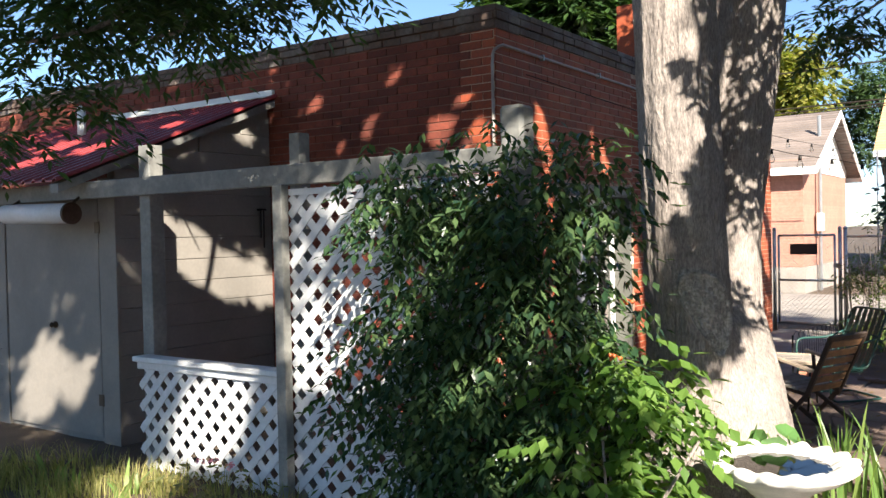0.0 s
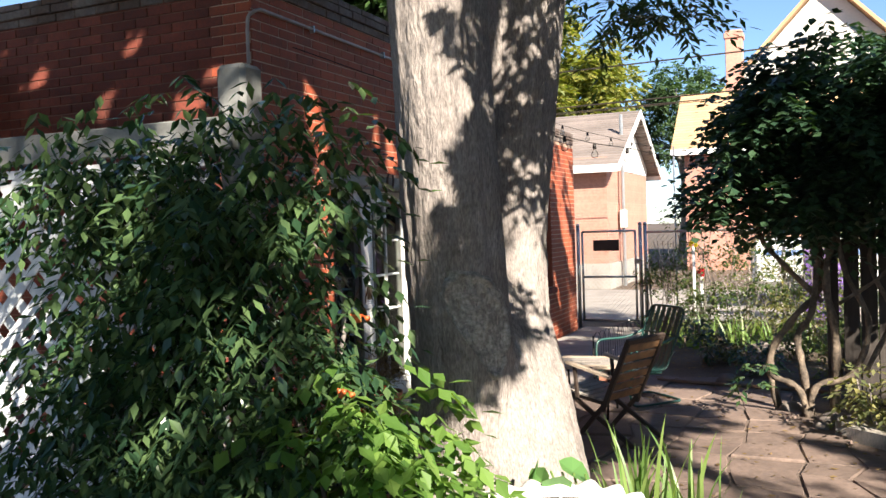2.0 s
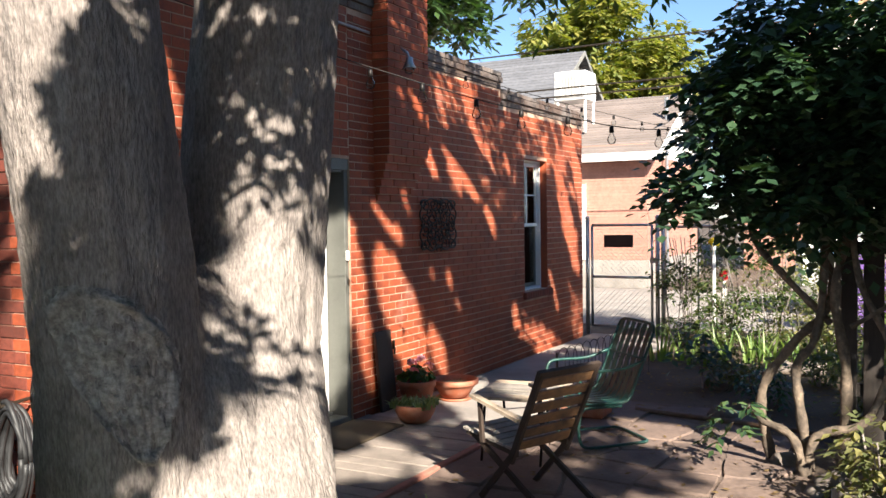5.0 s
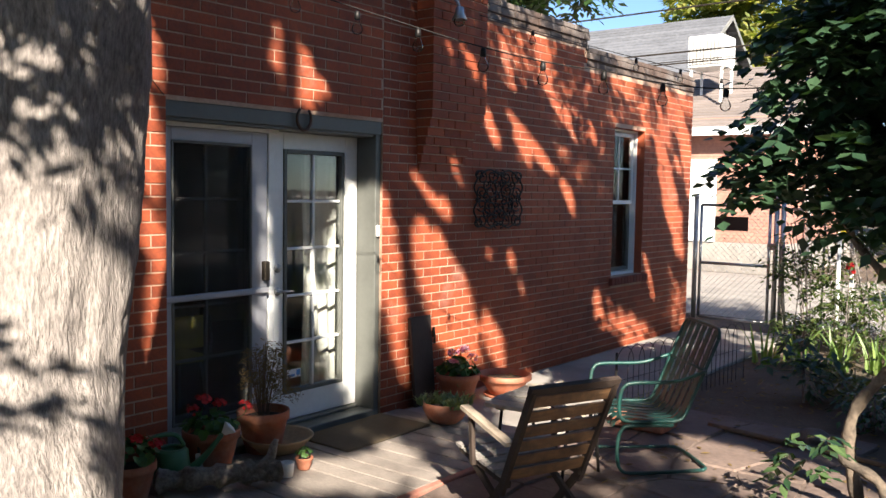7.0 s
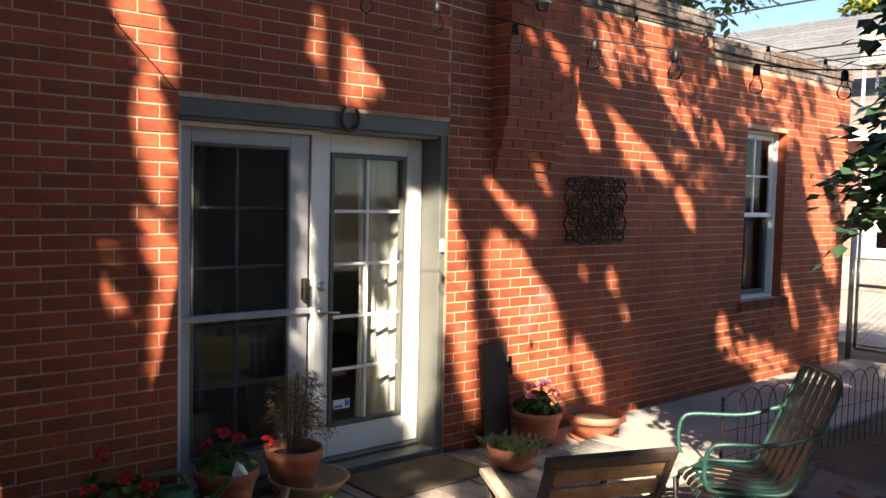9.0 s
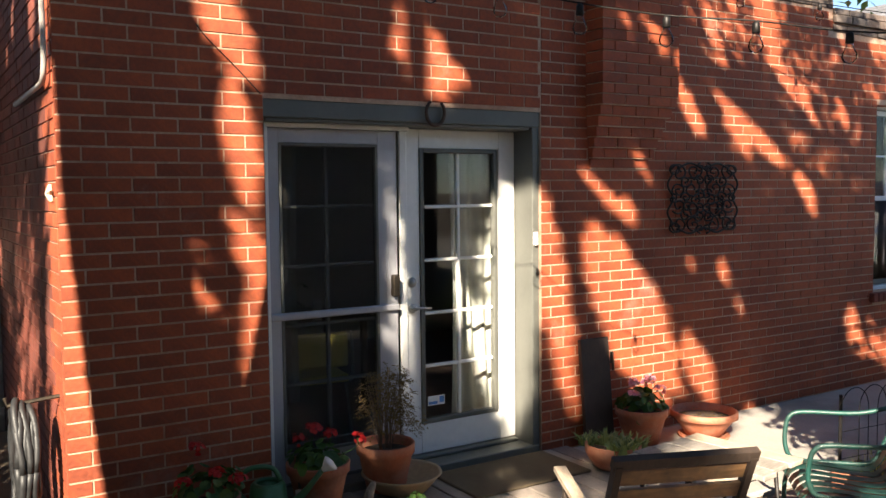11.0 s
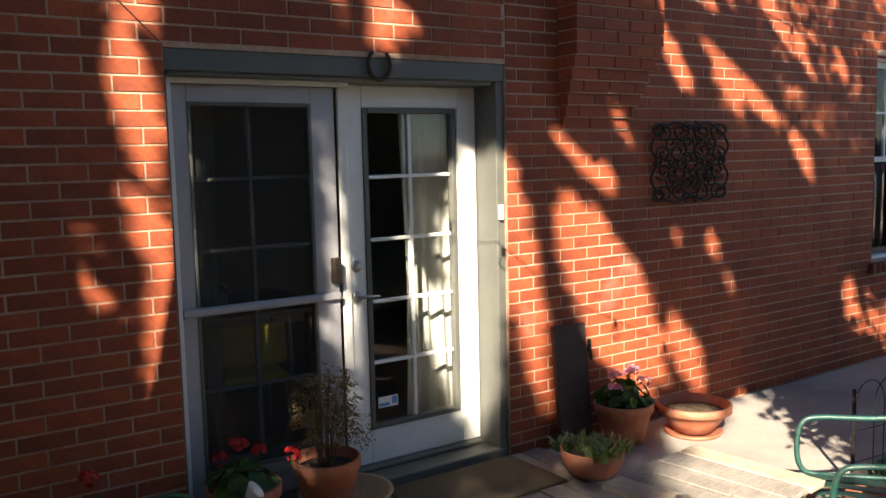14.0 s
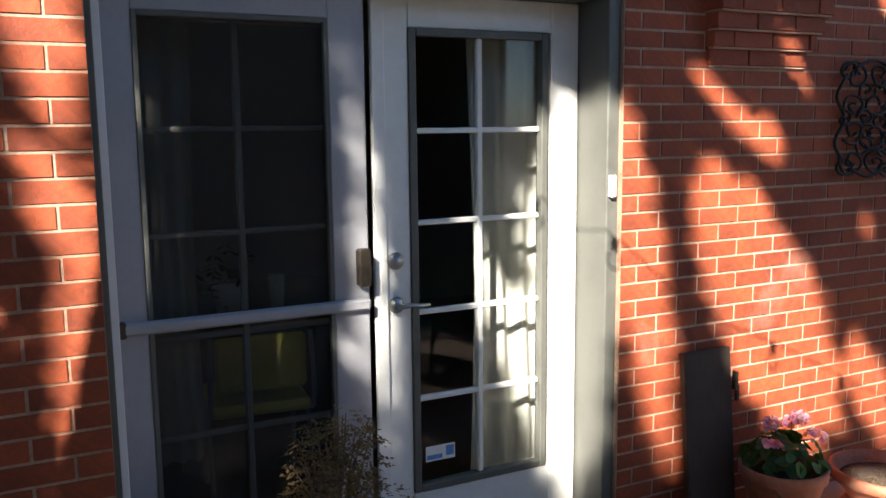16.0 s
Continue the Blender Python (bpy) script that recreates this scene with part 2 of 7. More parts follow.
DARKROOM = mat("room_wall", (0.58, 0.53, 0.46), 0.8, grain=(20, 0.05), stain=(1, 0.1), bump=0.05)
ROOMFLOOR = mat("room_floor", (0.12, 0.07, 0.04), 0.5, grain=(20, 0.2), stain=(2, 0.2), bump=0.1, stretch=(1, 8, 1))
CURTAIN = mat("curtain", (0.56, 0.54, 0.49), 0.9, grain=(120, 0.08), stain=(3, 0.1), bump=0.2)
TREE_LEAF = leaf_mat("tree_leaf", (0.032, 0.066, 0.020), (0.060, 0.108, 0.030))
VINE_LEAF = leaf_mat("vine_leaf", (0.024, 0.052, 0.025), (0.095, 0.145, 0.055), 0.22, 0.25)
ARBOR_LEAF = leaf_mat("arbor_leaf", (0.028, 0.060, 0.032), (0.058, 0.105, 0.048), 0.38, 0.2)

# ---- plan ----
WX, SY, NY = -3.045, 6.43, 15.10     # east face, south face and north end of the brick house
GZ = -0.04                           # paving
DY0, DY1, DZ1 = 7.445, 9.297, 2.15   # door opening
VY0, VY1, VZ0, VZ1 = 13.00, 13.755, 0.735, 2.365  # window opening
COURSE, PITCH, JOINT = 0.0686, 0.2085, 0.0075


# ---- ground ----
def build_ground():
    bm = bmesh.new()
    xs = [-600, -60, -20] + [-12 + 0.5 * i for i in range(41)] + [20, 60, 600]
    ys = [-600, -60, -12] + [-4 + 0.5 * i for i in range(41)] + [26, 60, 600]
    rows = []
    for y in ys:
        row = []
        for x in xs:
            near = abs(x) < 13 and -5 < y < 17
            row.append(bm.verts.new((x, y, -0.075 + (0.018 * noise.noise(Vector((x * 1.3, y * 1.3, 0))) if near else 0))))
        rows.append(row)
    for a, b in zip(rows, rows[1:]):
        for i in range(len(xs) - 1):
            bm.faces.new((a[i], a[i + 1], b[i + 1], b[i]))
    tagged(part("ground", bm, SOIL, smooth=True), "bare brown garden soil with dry leaf litter", "ground", kind="structure")
    path = tagged(part("concrete_path", boxes((-2.98, -1.75, 9.46, 15.3, -0.12, GZ), bevel=0.01), CONCRETE), "worn light concrete path along the brick wall", "path", kind="structure")
    alley = boxes((-60, 60, 16.4, 23.2, -0.12, -0.045))
    tagged(part("alley", alley, CONCRETE), "pale concrete alley behind the garden gate", "road", kind="structure")
    return path


build_ground()


# ---- the brick house ----
def cut(u0, u1, z0, z1, holes):
    """The rectangles that remain of one brick once the openings are taken out."""
    out = [(u0, u1)]
    for h0, h1, k0, k1 in holes:
        if z0 < k1 - 0.02 and z1 > k0 + 0.02:
            nxt = []
            for a, b in out:
                if b <= h0 or a >= h1:
                    nxt.append((a, b))
                else:
                    if h0 - a > 0.03:
                        nxt.append((a, h0))
                    if b - h1 > 0.03:
                        nxt.append((h1, b))
            out = nxt
    return out


def brick_rows(u_from, u_to, z_from, z_to, holes, start=0.0, top=None, pitch=0.228, course=0.0728, joint=0.0065):
    rows, n = [], 0
    z = z_from
    while z < z_to - 0.03:
        u = u_from - (pitch / 2 if n % 2 else 0.0) - start
        while u < u_to:
            a, b = max(u, u_from), min(u + pitch - joint, u_to)
            if b - a > 0.03 and (top is None or z + course <= top((a + b) / 2) + 0.01):
                rows += [(p, q, z, z + course - joint) for p, q in cut(a, b, z, z + course, holes)]
            u += pitch
        z += course
        n += 1
    return rows


def join_bricks(name, rows, to_world, material, parent, label="", depth=0.012):
    verts, faces = [], []
    e = 0.0025
    rnd = random.Random(3)
    for a, b, z0, z1 in rows:
        i = len(verts)
        d = rnd.uniform(-0.0015, 0.0015)
        verts += [to_world(u, w, -depth) for u, w in ((a, z0), (b, z0), (b, z1), (a, z1))]
        verts += [to_world(u, w, d) for u, w in ((a + e, z0 + e), (b - e, z0 + e), (b - e, z1 - e), (a + e, z1 - e))]
        faces += [(i + 4, i + 5, i + 6, i + 7)] + [(i + k, i + (k + 1) % 4, i + 4 + (k + 1) % 4, i + 4 + k) for k in range(4)]
    ob = sheet(name, verts, faces, material, parent, label)
    return tagged(ob, kind="stuff")


def build_house():
    m = -0.004  # joints lie this far behind the brick faces
    x1 = WX + m
    bm = boxes(
        (-3.40, x1, SY + 0.008, DY0, -0.12, 3.5), (-3.40, x1, DY0, DY1, DZ1, 3.5), (-3.40, x1, DY1, 9.72, -0.12, 3.5), (-3.40, x1, 9.72, 12.35, -0.12, 3.2),
        (-3.40, x1, 12.35, VY0, -0.12, 3.0), (-3.40, x1, VY0, VY1, -0.12, VZ0), (-3.40, x1, VY0, VY1, VZ1, 3.0), (-3.40, x1, VY1, NY, -0.12, 3.0))
    east = tagged(part("wall_east", bm, MORTAR), "red painted brick wall with pale mortar joints", "wall", kind="structure")
    south = tagged(part("wall_south", boxes((-12.0, -3.40, SY + 0.008, SY + 0.36, -0.12, 3.5)), SHADED_MORTAR), "red brick wall behind a pergola, its shade put into the colour", "wall", kind="structure")
    tagged(part("wall_north", boxes((-12.0, -3.40, NY - 0.35, NY, -0.12, 3.0)), MORTAR), "brick end wall of the house", "wall", kind="structure")
    tagged(part("wall_west", boxes((-12.3, -12.0, SY + 0.008, NY, -0.12, 3.0)), MORTAR), "brick rear wall of the house", "wall", kind="structure")
    tagged(part("roof", boxes((-12.0, -3.40, SY + 0.36, NY - 0.35, 2.70, 2.85)), COPING), "flat tar roof hidden behind parapets", "roof", kind="structure")
    return east, south


wall_east, wall_south = build_house()


def build_coping():
    def run(name, a, b, z, along):
        bm = bmesh.new()
        rnd = random.Random(int(a * 10))
        for i, (lift, out, h) in enumerate(((0.0, 0.012, 0.062), (0.07, 0.03, 0.062), (0.14, 0.02, 0.05))):
            u = a
            while u < b - 0.02:
                l = min(rnd.uniform(0.19, 0.23), b - u)
                j = rnd.uniform(-0.006, 0.006)
                if along == "y":
                    box(bm, -3.42, WX + out + j, u, u + l - 0.006, z + lift, z + lift + h, bevel=0.005)
                else:
                    box(bm, u, u + l - 0.006, SY - out - j, SY + 0.38, z + lift, z + lift + h, bevel=0.005)
                u += l
        return tagged(part(name, bm, COPING), "dark weathered brick coping on the parapet", "coping", kind="structure")
    run("coping_east", SY - 0.02, 9.72, 3.41, "y")
    run("coping_east_low", 9.72, 12.35, 3.11, "y")
    run("coping_east_end", 12.35, NY, 2.93, "y")
    run("coping_south", -12.0, WX + 0.02, 3.40, "x")


build_coping()


# ---- chimney breast that corbels out of the wall ----
def build_chimney():
    t = thing("chimney", "red brick chimney breast corbelled out of the wall", "chimney", kind="structure")
    z, course = 1.80, 0
    core = bmesh.new()
    rnd = random.Random(8)
    while z < 4.3:
        out = 0.018 + 0.024 * min(course, 6)
        y0, y1 = 9.70 - 0.004 * min(course, 6), 10.24 + 0.02 * min(course, 7)
        u = y0 - (0.1 if course % 2 else 0)
        while u < y1:
            a, b = max(u, y0), min(u + 0.203, y1)
            if b - a > 0.02:
                part("brick", boxes((WX - 0.02, WX + out + rnd.uniform(-0.003, 0.003), a, b, z, z + COURSE - JOINT), bevel=0.003), BRICK, t)
            u += PITCH
        box(core, WX - 0.02, WX + out - 0.008, y0 + 0.008, y1 - 0.008, z - JOINT, z + COURSE - JOINT - 0.003)
        z += COURSE
        course += 1
    part("mortar_core", core, MORTAR, t)
    part("flue_stack", boxes((-3.40, WX - 0.03, 9.75, 10.35, 3.1, 4.3)), BRICK, t)


build_chimney()


# ---- French door ----
def frame_of(y0, y1, z0, z1, w, x0, x1, bevel=0.004, top=None, foot=None):
    top, foot = top or w, foot or w
    return boxes((x0, x1, y0, y0 + w, z0, z1), (x0, x1, y1 - w, y1, z0, z1), (x0, x1, y0 + w, y1 - w, z1 - top, z1), (x0, x1, y0 + w, y1 - w, z0, z0 + foot), bevel=bevel)


def build_door():
    d = thing("door_1", "French door with a white glazed leaf and a grey screen leaf", "door", kind="structure")
    part("header", boxes((-3.30, WX - 0.012, DY0, DY1, 2.055, DZ1), (-3.30, WX - 0.03, DY0 + 0.02, DY1 - 0.07, 2.035, 2.055), bevel=0.004), GREYTRIM, d, "grey-green painted timber header")
    part("jamb", boxes((-3.36, WX - 0.02, DY1 - 0.055, DY1, -0.02, 2.055), bevel=0.004), GREYTRIM, d)
    part("jamb", boxes((-3.36, WX - 0.05, DY0, DY0 + 0.022, -0.02, 2.055), bevel=0.004), GREYTRIM, d)
    part("threshold", boxes((-3.36, -3.06, DY0, DY1, -0.06, -0.005), (-3.32, -3.20, DY0 + 0.03, DY1 - 0.07, -0.005, 0.018), bevel=0.006), GREYTRIM, d, "grey metal threshold")
    part("white_strip", boxes((-3.19, -3.150, DY0 + 0.022, 8.385, 2.012, 2.035), (-3.19, -3.115, DY0 + 0.022, DY0 + 0.046, 0.0, 2.012), bevel=0.002), WHITE, d, "pale metal screen track")
    # the white leaf
    y0, y1, z0, z1 = 8.385, 9.238, 0.02, 2.033
    leaf = part("door_leaf", frame_of(y0, y1, z0, z1, 0.125, -3.295, -3.25, top=0.115, foot=0.185), WHITE, d, "white painted door leaf")
    gy0, gy1, gz0, gz1 = y0 + 0.125, y1 - 0.145, z0 + 0.185, z1 - 0.115
    part("glazing_bead", frame_of(gy0, gy1, gz0, gz1, 0.028, -3.285, -3.24, bevel=0.003), GREYTRIM, leaf)
    gy0, gy1, gz0, gz1 = gy0 + 0.028, gy1 - 0.028, gz0 + 0.028, gz1 - 0.028
    ym, dz = (gy0 + gy1) / 2, (gz1 - gz0) / 5
    part("muntin", boxes((-3.283, -3.255, ym - 0.011, ym + 0.011, gz0, gz1), bevel=0.004), WHITE, leaf)
    for k in range(1, 5):
        part("muntin", boxes((-3.282, -3.257, gy0, gy1, gz0 + k * dz - 0.010, gz0 + k * dz + 0.010), bevel=0.004), WHITE, leaf)
    for k in range(5):
        for a, b in ((gy0, ym), (ym, gy1)):
            p = part("pane", boxes((-3.274, -3.270, a + 0.004, b - 0.004, gz0 + k * dz + 0.004, gz0 + (k + 1) * dz - 0.004)), GLASS, leaf)
            p.visible_shadow = False
    part("astragal", boxes((-3.255, -3.232, y0 - 0.022, y0 + 0.028, z0, z1), bevel=0.004), WHITE, d)
    part("sticker", boxes((-3.2695, -3.2688, gy0 + 0.03, gy0 + 0.155, gz0 + 0.075, gz0 + 0.135)), WHITE, leaf, "small white and blue window sticker")
    part("sticker_band", boxes((-3.2688, -3.2684, gy0 + 0.035, gy0 + 0.10, gz0 + 0.082, gz0 + 0.10), (-3.2688, -3.2684, gy0 + 0.115, gy0 + 0.15, gz0 + 0.088, gz0 + 0.128)), mat("sticker_blue", (0.10, 0.25, 0.55), 0.5), leaf)
    h = bmesh.new()
    lathe(h, [(0.030, 0), (0.032, 0.006), (0.026, 0.012), (0.022, 0.014), (0.022, 0.02), (0.0, 0.022)], 20)
    for v in h.verts:
        v.co = Vector((-3.232 + v.co.z, y0 + 0.055 + v.co.x, 1.10 + v.co.y))
    part("deadbolt", h, STEEL, leaf, smooth=True)
    h = bmesh.new()
    lathe(h, [(0.028, 0), (0.03, 0.006), (0.02, 0.012), (0.011, 0.014), (0.011, 0.05), (0.0, 0.052)], 20)
    for v in h.verts:
        v.co = Vector((-3.232 + v.co.z, y0 + 0.055 + v.co.x, 0.94 + v.co.y))
    tube(h, [(-3.186, y0 + 0.05, 0.94), (-3.183, y0 + 0.09, 0.943), (-3.186, y0 + 0.13, 0.938), (-3.192, y0 + 0.17, 0.936)], [0.010, 0.009, 0.008, 0.006], 10)
    part("lever_handle", h, STEEL, leaf, "steel lever handle", smooth=True)
    # the leaf behind the screen, and the grey screen leaf in front of it
    y0, y1 = DY0 + 0.03, 8.36
    # same white joinery as the other leaf, painted darker to stand for shade
    back = part("door_leaf", frame_of(y0, y1, 0.02, 2.03, 0.125, -3.345, -3.30, top=0.115, foot=0.185), SHADEDWHITE, d, "fixed white door leaf behind the screen, coloured darker for shade")
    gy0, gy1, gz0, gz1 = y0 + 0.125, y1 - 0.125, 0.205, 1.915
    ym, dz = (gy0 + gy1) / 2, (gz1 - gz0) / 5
    part("muntin", boxes((-3.335, -3.310, ym - 0.011, ym + 0.011, gz0, gz1), bevel=0.004), SHADEDWHITE, back)
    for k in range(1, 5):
        part("muntin", boxes((-3.334, -3.312, gy0, gy1, gz0 + k * dz - 0.010, gz0 + k * dz + 0.010), bevel=0.004), SHADEDWHITE, back)
    for k in range(5):
        for a, b in ((gy0, ym), (ym, gy1)):
            p = part("pane", boxes((-3.326, -3.322, a + 0.004, b - 0.004, gz0 + k * dz + 0.004, gz0 + (k + 1) * dz - 0.004)), GLASS, back)
            p.visible_shadow = False
    y0, y1 = DY0 + 0.05, 8.328
    gl, gr, gt = 7.585, 8.200, 1.930
    scr = part("screen_door", boxes((-3.235, -3.205, y0, gl, 0.015, 2.012), (-3.235, -3.205, gr, y1, 0.015, 2.012), (-3.235, -3.205, gl, gr, gt, 2.012), (-3.235, -3.205, gl, gr, 0.015, 0.17), bevel=0.003), ALU, d, "grey aluminium screen door frame")
    part("inner_bead", frame_of(gl, gr, 0.17, gt, 0.016, -3.23, -3.200, bevel=0.002), GREYTRIM, scr)
    p = part("pane", boxes((-3.222, -3.219, gl + 0.012, gr - 0.012, 0.18, gt - 0.012)), SCREEN, scr)
    p.visible_shadow = False
    part("push_bar", boxes((-3.205, -3.172, y0 + 0.01, y1 - 0.005, 0.945, 0.985), bevel=0.008), ALU, scr, "grey push bar")
    part("bar_end", boxes((-3.205, -3.170, y0 - 0.004, y0 + 0.022, 0.94, 0.99), bevel=0.005), BRONZE, scr)
    part("latch", boxes((-3.205, -3.165, y1 - 0.05, y1 - 0.005, 1.03, 1.16), bevel=0.006), BRONZE, scr)
    s = thing("door_sensor", "small white sensor box on the grey door jamb", "sensor")
    part("case", boxes((-3.066, -3.04, 9.246, 9.272, 1.30, 1.385), bevel=0.005), WHITE, s)
    hs = thing("horseshoe", "rusty iron horseshoe hung over the door", "horseshoe")
    h = bmesh.new()
    pts = [Vector((-3.035 + 0.004 * math.sin(a), 8.50 + 0.062 * math.cos(a), 2.115 + 0.075 * math.sin(a))) for a in [radians(q) for q in range(125, 416, 15)]]
    tube(h, pts, [0.009 + 0.003 * math.sin(i / (len(pts) - 1) * math.pi) for i in range(len(pts))], 8)
    part("iron", h, mat("rusty_iron", (0.09, 0.05, 0.035), 0.7, metal=0.5, grain=(60, 0.4), stain=(12, 0.4), bump=0.4), hs, smooth=True)


build_door()


# ---- window ----
def build_window():
    w = thing("window_1", "tall white-framed sash window with curtains behind", "window", kind="structure")
    part("window_frame", frame_of(VY0, VY1, VZ0, VZ1, 0.030, -3.25, -3.14, bevel=0.003), WHITE, w, "white painted window frame")
    zm = (VZ0 + VZ1) / 2
    for z0, z1, x in ((zm - 0.02, VZ1 - 0.038, -3.185), (VZ0 + 0.038, zm + 0.02, -3.215)):
        s = part("sash", frame_of(VY0 + 0.038, VY1 - 0.038, z0, z1, 0.042, x - 0.018, x + 0.018, bevel=0.003), WHITE if x > -3.2 else GREYTRIM, w)
        p = part("pane", boxes((x - 0.002, x + 0.002, VY0 + 0.07, VY1 - 0.07, z0 + 0.03, z1 - 0.03)), GLASS, s)
        p.visible_shadow = False
        if x > -3.2:
            ym = (VY0 + VY1) / 2
            part("muntin", boxes((x - 0.01, x + 0.01, ym - 0.009, ym + 0.009, z0 + 0.042, z1 - 0.042)), WHITE, s)
            part("muntin", boxes((x - 0.009, x + 0.009, VY0 + 0.08, VY1 - 0.08, (z0 + z1) / 2 - 0.009, (z0 + z1) / 2 + 0.009)), WHITE, s)
    for y0, y1 in ((VY0, VY0 + 0.006), (VY1 - 0.006, VY1)):
        part("reveal", boxes((-3.138, WX - 0.004, y0, y1, VZ0, VZ1)), BRICK, w)
    part("reveal", boxes((-3.138, WX - 0.004, VY0 + 0.006, VY1 - 0.006, VZ1 - 0.006, VZ1)), BRICK, w)
    sill = bmesh.new()
    y = VY0 - 0.05
    while y < VY1 + 0.05:
        box(sill, -3.20, WX + 0.045, y, y + 0.066, VZ0 - 0.085, VZ0 - 0.004, bevel=0.005)
        y += 0.075
    part("window_sill", sill, DARK_BRICK, w, "dark brick sill")
    for name, y0, y1 in (("curtain", VY0 + 0.02, VY0 + 0.30), ("curtain", VY1 - 0.24, VY1 - 0.02)):
        c = tagged(folds(name, -3.36, y0, y1, VZ0 - 0.02, VZ1, 7), "white cloth curtain behind the window", "curtain")


def folds(name, x, y0, y1, z0, z1, n):
    verts, faces = [], []
    nu, nv = n * 8, 12
    for j in range(nv + 1):
        for i in range(nu + 1):
            u, v = i / nu, j / nv
            verts.append((x + 0.022 * math.sin(u * n * 2 * math.pi + 0.8 * math.sin(v * 3)) + 0.01 * noise.noise(Vector((u * 4, v * 3, y0))), y0 + u * (y1 - y0) + 0.015 * math.sin(v * 4 + u * 3), z0 + v * (z1 - z0)))
    for j in range(nv):
        for i in range(nu):
            k = j * (nu + 1) + i
            faces.append((k, k + 1, k + nu + 2, k + nu + 1))
    return sheet(name, verts, faces, CURTAIN, smooth=True)


build_window()


# ---- the room behind the door ----
def build_room():
    tagged(part("room_floor", boxes((-7.5, -3.36, 6.8, 11.5, -0.10, -0.02)), ROOMFLOOR), "dark wooden floor of the room inside", "floor", kind="structure")
    tagged(part("room_walls", boxes((-7.6, -7.5, 6.8, 11.5, -0.1, 2.6), (-7.6, -3.42, 6.79, 6.86, -0.1, 2.6), (-7.6, -3.42, 11.5, 11.58, -0.1, 2.6)), DARKROOM), "plain wall of the room inside", "wall", kind="structure")
    tagged(part("ceiling", boxes((-7.6, -3.42, 6.8, 11.58, 2.6, 2.66)), DARKROOM), "plain ceiling of the room inside", "ceiling", kind="structure")
    tagged(folds("curtain", -3.46, 8.86, 9.22, 0.05, 2.05, 3), "white curtain hanging behind the open door leaf", "curtain")
    tagged(folds("curtain", -3.48, 7.50, 7.80, 0.4, 2.05, 5), "white curtain hanging behind the screen door", "curtain")


build_room()


